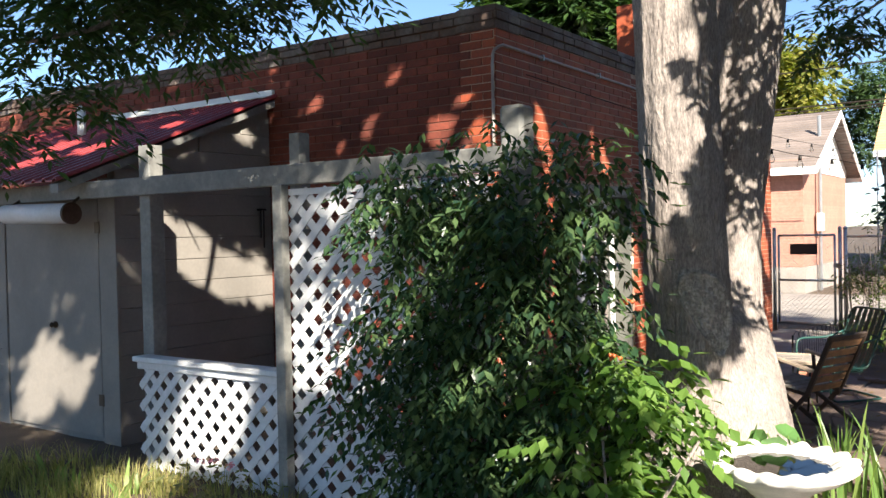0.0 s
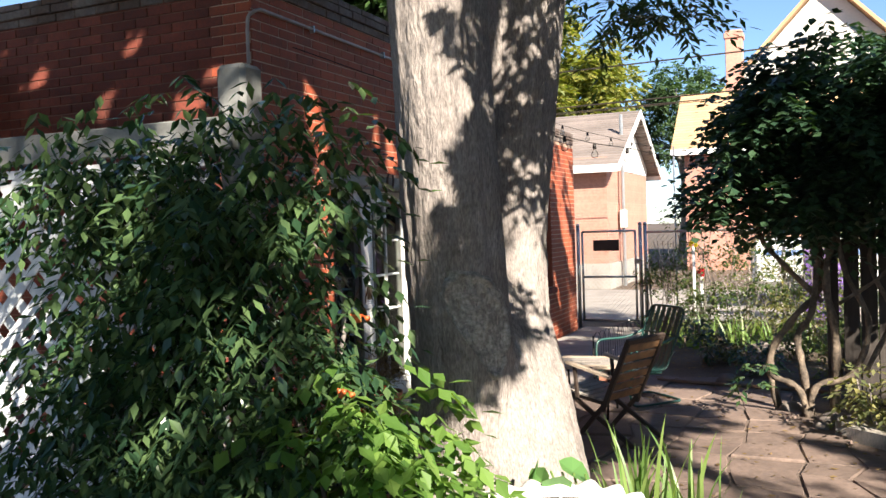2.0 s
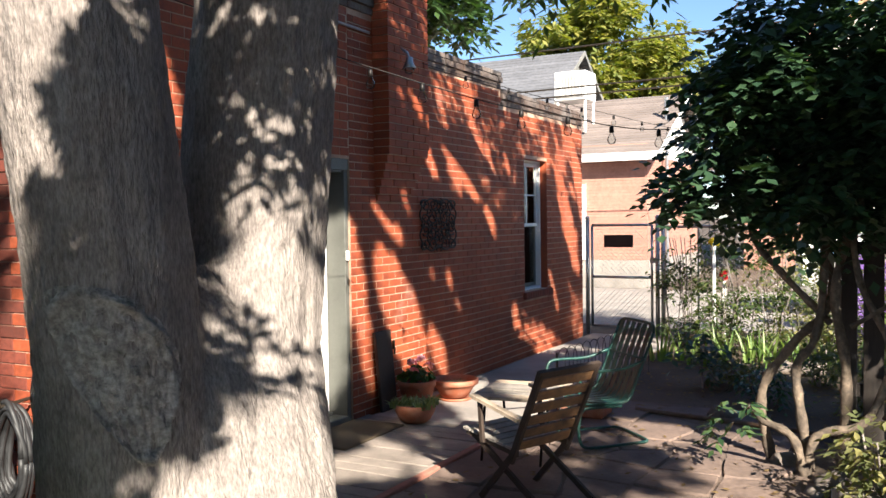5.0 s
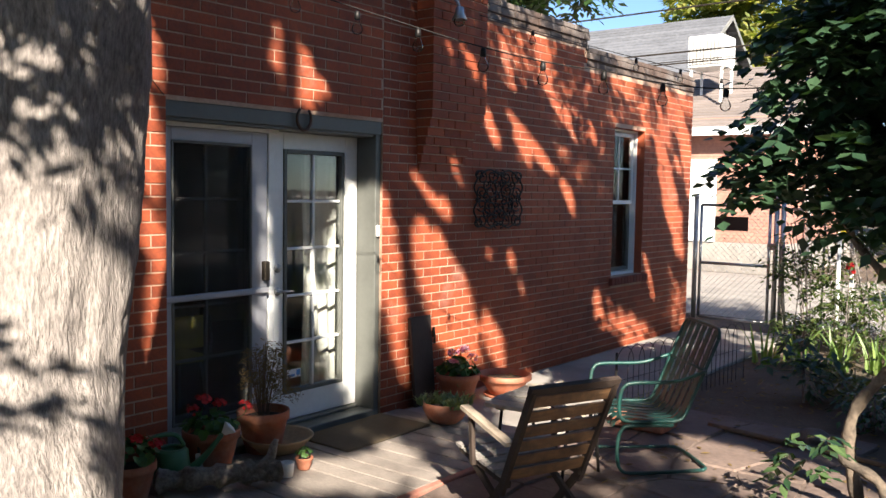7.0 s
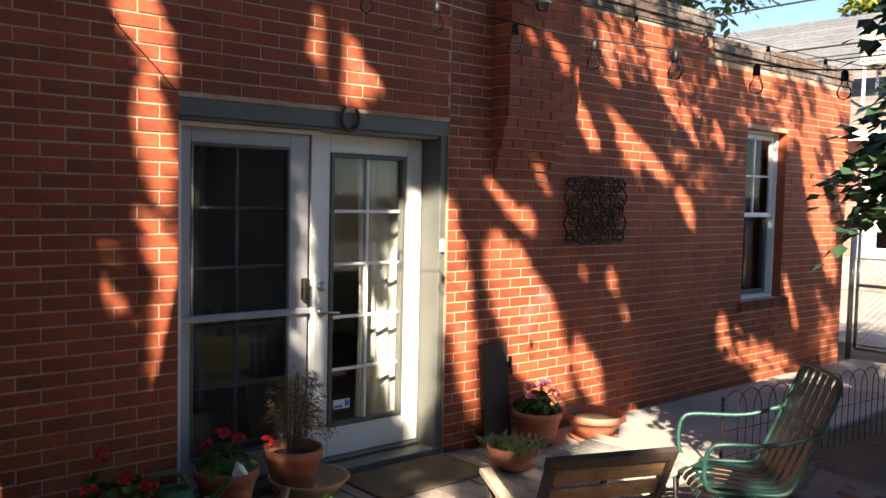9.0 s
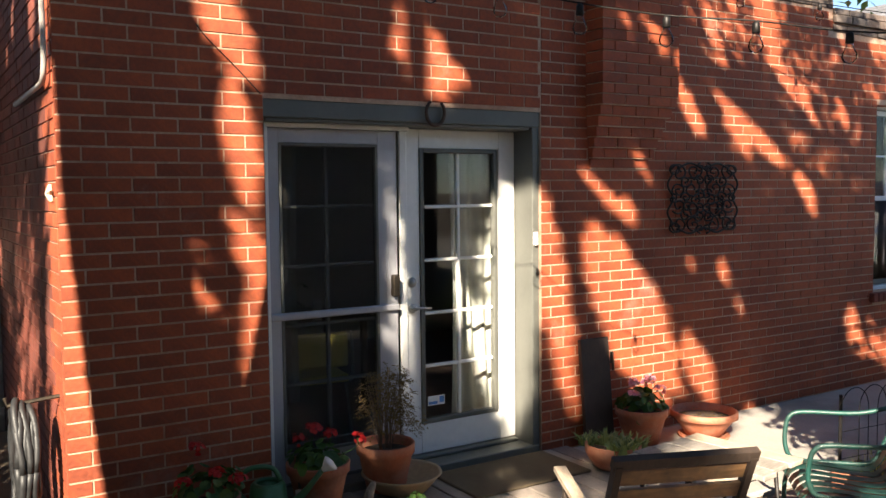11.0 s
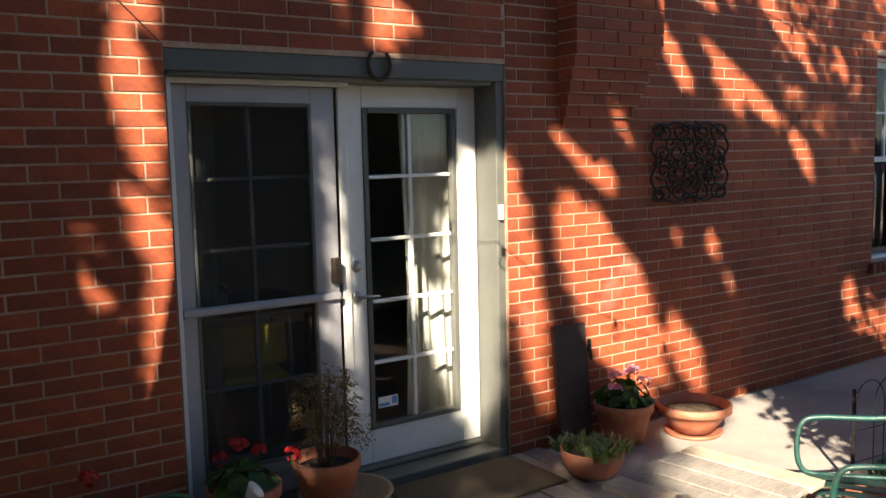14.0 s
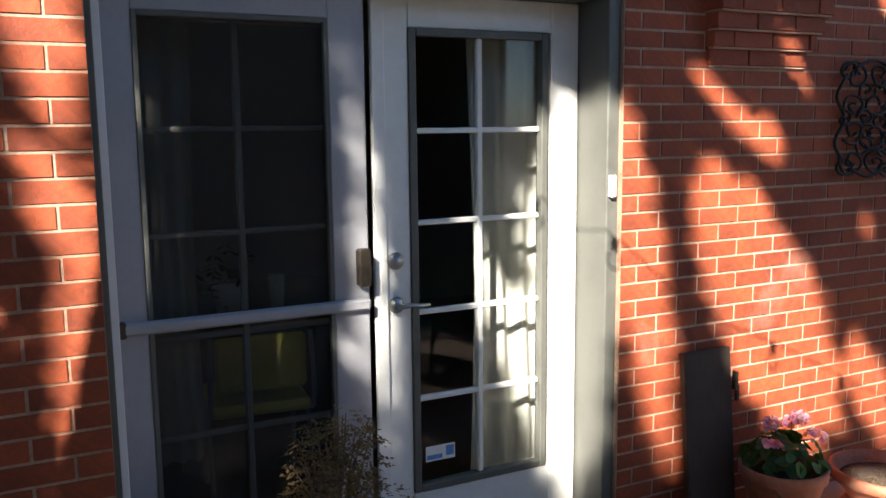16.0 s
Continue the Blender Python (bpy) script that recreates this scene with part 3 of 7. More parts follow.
# ---- the big tree ----
def build_trunk():
    t = thing("tree", "large grey-barked tree with two trunks and leafy crown", "tree")
    verts, faces = [], []
    n, m = 150, 230

    def section(c, r, a, z, seed):
        ridge = 0.012 * noise.noise(Vector((math.cos(a) * 5 + seed, math.sin(a) * 5, z * 1.6))) + 0.010 * abs(noise.noise(Vector((math.cos(a) * 13, math.sin(a) * 13 + seed, z * 10)))) + 0.005 * noise.noise(Vector((math.cos(a) * 24, math.sin(a) * 24 + seed, z * 22)))
        lump = 0.02 * noise.noise(Vector((math.cos(a) * 1.5, math.sin(a) * 1.5 + seed, z * 0.7)))
        return Vector((c[0] + (r + ridge + lump) * math.cos(a), c[1] + (r + ridge + lump) * math.sin(a), z))

    def column(name, keys, seed, flare=0.0):
        vs, fs = [], []
        zs = np.linspace(keys[0][0], keys[-1][0], m)
        kz = [k[0] for k in keys]
        for z in zs:
            cx, cy, r = (np.interp(z, kz, [k[q] for k in keys]) for q in (1, 2, 3))
            for k in range(n):
                a = 2 * math.pi * k / n
                rr = r
                if flare and z < 0.75:
                    f = ((0.75 - z) / 0.85) ** 2
                    rr += f * flare * (0.55 + 0.45 * math.sin(3 * a + 0.6) + 0.25 * math.sin(5 * a + 2.0))
                vs.append(section((cx, cy), rr, a, float(z), seed))
        for j in range(m - 1):
            for k in range(n):
                fs.append((j * n + k, j * n + (k + 1) % n, (j + 1) * n + (k + 1) % n, (j + 1) * n + k))
        return sheet(name, vs, fs, BARK, t, smooth=True)

    left = [(-0.12, -0.95, 5.17, 0.30), (0.4, -0.955, 5.14, 0.28), (0.8, -0.952, 5.107, 0.25), (1.2, -0.942, 5.06, 0.232), (1.6, -0.94, 5.008, 0.227), (2.0, -0.943, 4.946, 0.226), (2.5, -0.944, 4.888, 0.218), (3.0, -0.937, 4.842, 0.21), (3.6, -0.93, 4.80, 0.20), (4.6, -0.93, 4.74, 0.19), (6.0, -0.95, 4.55, 0.15)]
    column("trunk", left, 0.0, 0.10)
    column("second_trunk", [(-0.12, -0.724, 5.126, 0.41), (0.4, -0.80, 5.275, 0.375), (0.8, -0.875, 5.427, 0.335), (1.2, -0.955, 5.56, 0.28), (1.6, -0.96, 5.65, 0.26), (2.0, -0.92, 5.66, 0.255), (2.5, -0.83, 5.63, 0.225), (3.0, -0.74, 5.60, 0.20), (3.6, -0.66, 5.56, 0.18), (4.6, -0.58, 5.50, 0.16), (5.4, -0.50, 5.48, 0.14), (6.5, -0.30, 5.40, 0.12)], 7.0, 0.06)
    column("trunk_foot", [(-0.12, -0.84, 5.15, 0.42), (0.4, -0.875, 5.21, 0.36), (0.8, -0.91, 5.27, 0.30), (1.15, -0.945, 5.31, 0.245), (1.35, -0.95, 5.33, 0.17), (1.5, -0.95, 5.33, 0.06)], 3.0, 0.10)
    # the healed scar low on the trunk
    vs, fs, nu, nv = [], [], 44, 44
    for j in range(nv + 1):
        for i in range(nu + 1):
            a, b = i / nu * 2 - 1, j / nv * 2 - 1
            u, v = a * math.sqrt(1 - b * b / 2), b * math.sqrt(1 - a * a / 2)
            edge = 1 + 0.10 * noise.noise(Vector((math.atan2(v, u) * 1.3, 0.5, 4)))
            u, v = u * edge * (1 + 0.18 * v), v * edge
            z = 1.215 + 0.25 * v - 0.05 * u
            ang = radians(-42) + (0.66 + 0.30 * v) * u - 0.16 * v
            kz = [k[0] for k in left]
            cx, cy, r = (float(np.interp(z, kz, [k[q] for k in left])) for q in (1, 2, 3))
            e = max(0.0, 1 - math.hypot(u, v))
            vs.append(section((cx, cy), r - 0.004 + 0.024 * math.exp(-((e - 0.08) / 0.06) ** 2) * (0.7 + noise.noise(Vector((u * 2.5, v * 2.5, 7)))) + 0.008 * min(1, e * 9) + 0.0022 * math.sin(e * 30 + 5 * noise.noise(Vector((u * 3, v * 3, 1)))) + 0.012 * noise.noise(Vector((u * 6, v * 6, 2))) + 0.006 * noise.noise(Vector((u * 17, v * 17, 5))), ang, z, 0.0))
    for j in range(nv):
        for i in range(nu):
            k = j * (nu + 1) + i
            fs.append((k, k + 1, k + nu + 2, k + nu + 1))
    sheet("scar", vs, fs, SCAR, t, "rough healed scar in the bark", smooth=True)
    return t


tree = build_trunk()


def limb(t, pts, r0, r1, name="limb"):
    bm = bmesh.new()
    p = bent(pts, 6)
    tube(bm, p, [r0 + (r1 - r0) * i / (len(p) - 1) for i in range(len(p))], 10)
    return part(name, bm, BARK, t, smooth=True)


def spray_arrays(rnd, centre, length, direction, leaflets=9, size=0.12, width=0.34, droop=0.35, hang=0.0):
    """One compound leaf: leaflets in pairs along a drooping stalk."""
    d = direction.normalized()
    side = d.cross(Vector((0, 0, 1)))
    side = side.normalized() if side.length > 1e-3 else Vector((1, 0, 0))
    verts, faces = [], []
    for k in range(leaflets):
        f = (k // 2 + 1) / ((leaflets + 1) // 2)
        p = centre + d * length * f + Vector((0, 0, -droop * length * f * f))
        s = -1 if k % 2 else 1
        out = (side * s * 0.8 + d * 0.55 + Vector((0, 0, rnd.uniform(-0.55, 0.05) - hang * rnd.random()))).normalized() if k < leaflets - 1 else d
        l = size * rnd.uniform(0.75, 1.15)
        w = l * width * 0.5
        nrm = (Vector((rnd.uniform(-0.5, 0.5), rnd.uniform(-0.5, 0.5), 1))).normalized()
        b = out.cross(nrm).normalized() * w
        i = len(verts)
        sag = Vector((0, 0, -0.12 * l))
        verts += [p, p + out * l * 0.45 + b, p + out * l + sag, p + out * l * 0.45 - b]
        faces += [(i, i + 1, i + 2), (i, i + 2, i + 3)]
    return verts, faces


# points that the sun reaches through the crown, and how wide the gap is
GARDEN_GAPS = [
    (-0.55, 4.75, 0.2, 0.60), (-0.60, 4.85, 0.65, 0.28), (-0.35, 5.0, 0.45, 0.50), (-0.62, 4.10, 0.55, 0.36), (-0.80, 4.12, 0.98, 0.30), (-3.1, 6.43, 0.3, 0.35), (-3.1, 6.43, 1.0, 0.30), (-3.1, 6.43, 1.7, 0.24), (-4.2, 4.3, 0.35, 0.30),
    (-3.05, 4.3, 1.0, 0.25), (-6.9, 4.6, 0.40, 0.32), (-6.35, 4.6, 0.45, 0.18), (-5.75, 5.4, 1.55, 0.24), (-5.75, 5.75, 1.3, 0.20), (-5.75, 5.05, 1.8, 0.14), (-0.15, 5.8, 0.25, 0.45), (-0.40, 5.25, 0.40, 0.42), (-0.48, 5.05, 0.78, 0.24), (-0.45, 5.28, 0.98, 0.20), (-1.2, 9.0, 0.43, 0.30), (-0.9, 8.75, 0.43, 0.18), (-4.4, 3.8, 0.0, 0.3),
    (-2.4, 10.9, 0.0, 0.34), (-2.35, 12.3, 0.0, 0.32), (-2.6, 13.6, 0.0, 0.3), (-2.1, 8.2, 0.0, 0.18), (0.35, 7.7, 0.0, 0.40),
    (0.7, 8.7, 0.0, 0.3), (-0.3, 6.9, 0.0, 0.28), (-1.5, 9.9, 0.45, 0.34), (-2.1, 10.0, 0.0, 0.25), (0.3, 8.9, 0.0, 0.30), (-0.35, 9.7, 0.0, 0.28), (0.45, 9.25, 0.2, 0.30), (-0.4, 11.9, 0.0, 0.35), (-2.3, 7.95, 0.0, 0.17), (-2.25, 8.6, 0.0, 0.13), (-1.72, 8.3, 0.0, 0.18), (-1.95, 8.0, 0.0, 0.10), (-0.75, 9.98, 0.0, 0.14), (-0.45, 10.0, 0.0, 0.12), (0.05, 9.95, 0.0, 0.14), (0.2, 8.36, 0.0, 0.16), (-0.2, 9.4, 0.0, 0.12),
    (-2.5, 11.5, 0.0, 0.14), (-2.1, 11.9, 0.0, 0.12), (-2.6, 10.3, 0.0, 0.16), (-1.9, 10.6, 0.0, 0.15), (-2.3, 12.8, 0.0, 0.2),
]
TRUNK_GAPS = [
    (-0.80, 4.70, 3.15, 0.30), (-0.82, 4.72, 2.6, 0.20), (-0.80, 4.80, 2.15, 0.17), (-0.80, 4.84, 1.68, 0.20), (-0.62, 5.42, 1.42, 0.24),
    (-0.66, 5.48, 1.9, 0.26), (-0.64, 5.48, 2.35, 0.26), (-0.62, 5.46, 2.8, 0.26), (-0.58, 5.44, 3.2, 0.26),
]
YARD_GAPS = [
    (-2.2, 13.0, 0.0, 0.3), (0.0, 12.6, 0.0, 0.9), (0.0, 14.2, 0.3, 1.2), (1.2, 9.7, 3.2, 0.5), (1.4, 9.9, 0.4, 0.22),
    (-0.9, 3.95, 1.25, 0.17), (-1.3, 3.8, 1.2, 0.12), (-1.7, 3.8, 0.8, 0.10), (-1.0, 3.85, 1.65, 0.12), (-1.9, 3.85, 1.5, 0.10), (-1.4, 3.8, 0.5, 0.10), (-2.2, 3.85, 1.1, 0.10),
    (-7.5, 5.2, 2.7, 0.25), (-3.4, 6.4, 2.0, 0.10), (-3.6, 6.4, 2.6, 0.12), (-3.25, 6.4, 1.2, 0.2), (-3.15, 6.4, 0.6, 0.25), (-4.43, 6.43, 2.67, 0.08), (-3.35, 6.43, 2.89, 0.10), (-3.22, 6.43, 2.5, 0.11), (-4.15, 6.43, 3.1, 0.05), (-4.8, 6.43, 2.5, 0.05), (-3.08, 6.43, 3.5, 0.08), (-5.1, 6.43, 2.95, 0.07),
    (-6.6, 5.0, 2.5, 0.20), (-6.2, 5.6, 2.75, 0.12), (-7.1, 4.7, 2.4, 0.2), (-5.75, 6.17, 1.24, 0.22), (-5.75, 5.3, 2.5, 0.06), (-5.75, 6.07, 2.7, 0.08),
]
# sunlit patches on the east wall: y, z, half length, half width, lean in degrees
DOOR_PATCHES = [
    (7.32, 1.90, 0.36, 0.11, -80), (7.34, 1.35, 0.26, 0.08, -70), (7.37, 0.85, 0.30, 0.07, -85), (7.25, 2.50, 0.36, 0.13, -65), (7.62, 2.33, 0.16, 0.06, 80),
    (8.42, 2.44, 0.30, 0.19, -62), (8.56, 2.32, 0.17, 0.11, -10), (7.22, 2.45, 0.16, 0.07, -80), (6.42, 0.9, 1.5, 0.21, -86), (8.99, 1.03, 0.85, 0.26, -85), (8.18, 1.25, 0.75, 0.055, -86), (9.17, 1.05, 0.75, 0.11, -88), (8.68, 1.0, 0.6, 0.07, -70),
    (9.42, 0.95, 0.80, 0.13, -80), (10.12, 0.72, 0.80, 0.30, -58), (9.82, 1.62, 0.30, 0.06, -40), (10.05, 1.50, 0.15, 0.08, -42), (10.18, 1.80, 0.20, 0.04, -45),
    (10.66, 2.22, 0.30, 0.08, -52), (11.13, 2.24, 0.42, 0.12, -62), (11.50, 2.02, 0.30, 0.09, -45),
]
WALL_PATCHES = [
    (12.05, 1.62, 0.27, 0.09, -58), (11.50, 2.90, 0.26, 0.11, -60), (11.72, 2.52, 0.32, 0.045, -50), (12.02, 2.32, 0.3, 0.04, -50), (12.5, 2.25, 0.22, 0.05, -60),
    (10.70, 1.10, 0.10, 0.05, -60), (11.05, 1.02, 0.13, 0.07, -70), (11.22, 0.76, 0.13, 0.05, -60), (10.8, 0.30, 0.32, 0.13, -58), (12.75, 0.42, 0.26, 0.11, -65),
    (13.02, 0.36, 0.2, 0.05, -65), (13.95, 0.7, 0.4, 0.06, -60), (14.5, 1.6, 0.9, 0.2, -62), (14.95, 2.1, 0.8, 0.16, -64), (10.02, 2.6, 0.16, 0.04, -60),
    (10.2, 2.62, 0.14, 0.03, -60), (10.34, 2.48, 0.13, 0.05, -60), (10.9, 2.85, 0.2, 0.05, -60), (14.2, 2.5, 0.3, 0.05, -55),
]


def sunny(p, gaps):
    """For each row of points: whether a leaf there would shade one of the sunlit places."""
    s = np.array(SUN_TO)
    out = np.zeros(len(p), bool)
    for x, y, z, r in gaps:
        q = p - np.array((x, y, z))
        q = q - (q @ s)[:, None] * s
        edge = 1 + 0.35 * np.sin(q[:, 0] * 21 + 3 * np.sin(q[:, 2] * 15 + x)) * np.sin(q[:, 1] * 19 + q[:, 2] * 11 + z * 5)
        out |= np.einsum("ij,ij->i", q, q) < (r * edge) ** 2
    hit = p - ((p[:, 0] - WX) / s[0])[:, None] * s
    ragged = 1 + 0.3 * np.sin(hit[:, 1] * 23 + 5 * np.sin(hit[:, 2] * 11)) * np.sin(hit[:, 2] * 19 + 2)
    for y, z, a, b, lean in DOOR_PATCHES + WALL_PATCHES:
        c, n = math.cos(radians(lean)), math.sin(radians(lean))
        u, v = (hit[:, 1] - y) * c + (hit[:, 2] - z) * n, -(hit[:, 1] - y) * n + (hit[:, 2] - z) * c
        out |= (u / a) ** 2 + (v / b) ** 2 < ragged
    return out


def crown(name, t, clumps, per, spread, material, rnd, size=0.12, leaflets=9, length=0.32, droop=0.35, width=0.34, gaps=None, hang=0.0):
    V = []
    for c, r in clumps:
        for _ in range(int(per * r * r)):
            while True:
                q = Vector((rnd.uniform(-1, 1), rnd.uniform(-1, 1), rnd.uniform(-1, 1)))
                if q.length < 1:
                    break
            p = c + Vector((q.x * r, q.y * r, q.z * r * spread))
            d = Vector((q.x + rnd.uniform(-0.6, 0.6), q.y + rnd.uniform(-0.6, 0.6), rnd.uniform(-0.5, 0.3)))
            V += spray_arrays(rnd, p, length * rnd.uniform(0.7, 1.2), d, leaflets, size, width, droop, hang)[0]
    v = np.array([tuple(q) for q in V]).reshape(-1, 4, 3)
    if gaps:
        v = v[~(sunny(v.mean(axis=1), gaps) | sunny(v[:, 2], gaps))]
    n = len(v)
    F = [f for i in range(0, 4 * n, 4) for f in ((i, i + 1, i + 2), (i, i + 2, i + 3))]
    return sheet(name, v.reshape(-1, 3).tolist(), F, material, t)


def build_crown():
    rnd = random.Random(21)
    for pts, r0, r1 in (
        ([(-1.0, 4.5, 6.0), (-0.2, 3.2, 6.6), (1.2, 1.6, 6.9), (2.6, 0.6, 6.8)], 0.14, 0.03),
        ([(-0.3, 5.4, 6.4), (1.6, 5.6, 7.0), (3.4, 6.2, 7.2), (4.8, 6.4, 7.0)], 0.11, 0.03),
        ([(-0.50, 5.48, 5.4), (0.6, 6.7, 5.9), (1.6, 8.0, 6.0), (2.2, 9.4, 6.1)], 0.10, 0.025),
        ([(-1.1, 4.8, 4.5), (-2.2, 4.3, 4.9), (-3.6, 3.9, 4.9), (-5.0, 3.7, 4.4)], 0.08, 0.02),
        ([(-0.3, 5.4, 6.4), (1.8, 3.9, 7.1), (3.5, 2.4, 7.4), (5.0, 1.2, 7.2)], 0.10, 0.03),
    ):
        limb(tree, pts, r0, r1)
    clumps = []
    for _ in range(640):
        x, y = rnd.uniform(-2.6, 8.6), rnd.uniform(-6.2, 10.4)
        if ((x - 3.0) / 5.6) ** 2 + ((y - 2.1) / 8.3) ** 2 > 1:
            continue
        clumps.append((Vector((x, y, 5.6 + 1.5 * rnd.random())), rnd.uniform(0.45, 0.8)))
    for _ in range(110):
        clumps.append((Vector((rnd.uniform(-4.6, 0.4), rnd.uniform(-0.5, 4.6), rnd.uniform(5.0, 7.4))), rnd.uniform(0.45, 0.75)))
    for _ in range(85):
        clumps.append((Vector((rnd.uniform(-9.5, -3.6), rnd.uniform(0.2, 5.4), rnd.uniform(5.2, 7.0))), rnd.uniform(0.45, 0.75)))
    # thick foliage towards the sun from the shaded stretches of the east wall
    for _ in range(330):
        y, z = rnd.uniform(6.3, 10.6), rnd.uniform(0.0, 3.4)
        if rnd.random() < 0.3:
            y, z = rnd.uniform(10.4, 14.2), rnd.uniform(0.0, 1.5)
        p = Vector((WX, y, z)) + SUN_TO * ((rnd.uniform(5.6, 7.2) - z) / SUN_TO.z)
        clumps.append((p, rnd.uniform(0.4, 0.65)))
    for _ in range(60):
        p = Vector((rnd.uniform(-2.9, -1.0), rnd.uniform(9.6, 13.6), 0)) + SUN_TO * (rnd.uniform(5.6, 7.2) / SUN_TO.z)
        clumps.append((p, rnd.uniform(0.4, 0.6)))
    crown("crown", tree, clumps, 75, 0.5, TREE_LEAF, rnd, size=0.14, width=0.42, gaps=GARDEN_GAPS + YARD_GAPS + TRUNK_GAPS)
    # low sprays just sunward of the two trunks, whose leaf shadows fall on the bark
    near = []
    for foot, z0, z1, n, r in (((-0.66, 5.47), 1.75, 3.6, 58, 0.165), ((-0.84, 4.80), 0.95, 1.40, 30, 0.19), ((-1.02, 4.86), 0.45, 1.0, 26, 0.16), ((-0.80, 4.76), 2.0, 2.6, 32, 0.16), ((-0.80, 4.78), 1.45, 2.0, 20, 0.14), ((-0.55, 5.3), 1.08, 1.3, 9, 0.13), ((-0.82, 4.72), 2.6, 3.3, 10, 0.13)):
        for _ in range(n):
            z = rnd.uniform(z0, z1)
            p = Vector((*foot, z)) + SUN_TO * max(rnd.uniform(1.7, 2.8), (2.9 - z) / SUN_TO.z)
            side = rnd.uniform(-0.26, 0.26)
            near.append((p + Vector((side * 0.65, side * 0.75, rnd.uniform(-0.06, 0.06))), rnd.uniform(0.6, 1.1) * r))
    for _ in range(40):
        z = rnd.uniform(1.35, 3.5)
        p = Vector((-0.98, 4.80, z)) + SUN_TO * ((rnd.uniform(5.4, 6.8) - z) / SUN_TO.z)
        side = rnd.uniform(-0.32, 0.32)
        near.append((p + Vector((side * 0.65, side * 0.75, 0)), rnd.uniform(0.08, 0.17)))
    crown("low_sprays", tree, near, 260, 0.8, TREE_LEAF, rnd, size=0.12, leaflets=9, length=0.24, width=0.36, gaps=GARDEN_GAPS)
    limb(tree, [(-0.52, 5.48, 5.3), (0.1, 4.75, 4.95), (0.6, 4.1, 4.1), (0.75, 3.8, 3.3)], 0.05, 0.012)


build_crown()


# ---- pergola and lattice ----
def slat_panel(t, x0, x1, z0, z1, y, pitch=0.165, w=0.056):
    """Two layers of crossed slats, each a piece of its own."""
    for s, dy in ((1, 0.0), (-1, 0.008)):
        c = (x0 - z1) if s == 1 else (x0 + z0)
        lim = (x1 - z0) if s == 1 else (x1 + z1)
        while c < lim:
            pts = []
            # the line x = c + s * z
            za, zb = sorted(((x0 - c) / s, (x1 - c) / s))
            za, zb = max(za, z0), min(zb, z1)
            if zb - za > 0.03:
                a, b = Vector((c + s * za, y + dy, za)), Vector((c + s * zb, y + dy, zb))
                d = (b - a).normalized()
                n = Vector((-d.z, 0, d.x)) * w / 2
                th = Vector((0, 0.0035, 0))
                bm = bmesh.new()
                q = [bm.verts.new(p) for p in (a - n - th, a + n - th, b + n - th, b - n - th, a - n + th, a + n + th, b + n + th, b - n + th)]
                for f in ((0, 1, 2, 3), (7, 6, 5, 4), (0, 4, 5, 1), (1, 5, 6, 2), (2, 6, 7, 3), (3, 7, 4, 0)):
                    bm.faces.new([q[i] for i in f])
                part("slat", bm, LATTICE, t)
            c += pitch


def build_pergola():
    p = thing("pergola", "grey weathered timber pergola beam on posts", "pergola")
    bm = boxes((-7.3, -1.66, 4.315, 4.365, 2.03, 2.17), bevel=0.006)
    part("beam", bm, PERGOLA, p)
    for x, w, top in ((-1.70, 0.15, 2.40), (-3.37, 0.10, 2.38), (-4.99, 0.13, 2.42)):
        bm = boxes((x - w / 2, x + w / 2, 4.365, 4.365 + w, -0.1, top), bevel=0.02 if x > -2 else 0.006)
        part("post", bm, PERGOLA, p)
    part("front_post", boxes((-3.42, -3.335, 4.20, 4.27, -0.1, 2.03), bevel=0.005), PERGOLA, p)
    a = thing("lattice_screen", "tall white diagonal lattice screen on the pergola", "lattice")
    slat_panel(a, -3.335, -1.75, -0.03, 1.99, 4.28)
    part("edge_strip", boxes((-3.335, -1.75, 4.268, 4.272, 1.96, 2.0)), LATTICE, a)
    b = thing("lattice_fence", "low white lattice fence with a flat white rail", "lattice")
    slat_panel(b, -4.98, -3.42, -0.05, 0.72, 4.28)
    part("rail", boxes((-5.0, -3.40, 4.22, 4.36, 0.76, 0.80), (-4.99, -3.41, 4.255, 4.275, 0.70, 0.76), bevel=0.006), LATTICE, b, "white flat top rail")
    r = thing("rolled_blind", "white rolled blind hung under the pergola beam", "blind")
    bm = bmesh.new()
    tube(bm, [(-6.78, 4.24, 1.935), (-5.80, 4.24, 1.915)], 0.085, 20)
    part("roll", bm, LATTICE, r, smooth=True)
    bm = bmesh.new()
    tube(bm, [(-5.80, 4.24, 1.915), (-5.775, 4.24, 1.914)], 0.09, 20)
    tube(bm, [(-5.79, 4.24, 1.98), (-5.79, 4.33, 2.06)], 0.012, 6)
    part("end_cap", bm, BRONZE, r)
    bm = bmesh.new()
    tube(bm, [(-6.7, 4.24, 2.0), (-6.7, 4.33, 2.06)], 0.012, 6)
    part("bracket", bm, BRONZE, r)


build_pergola()


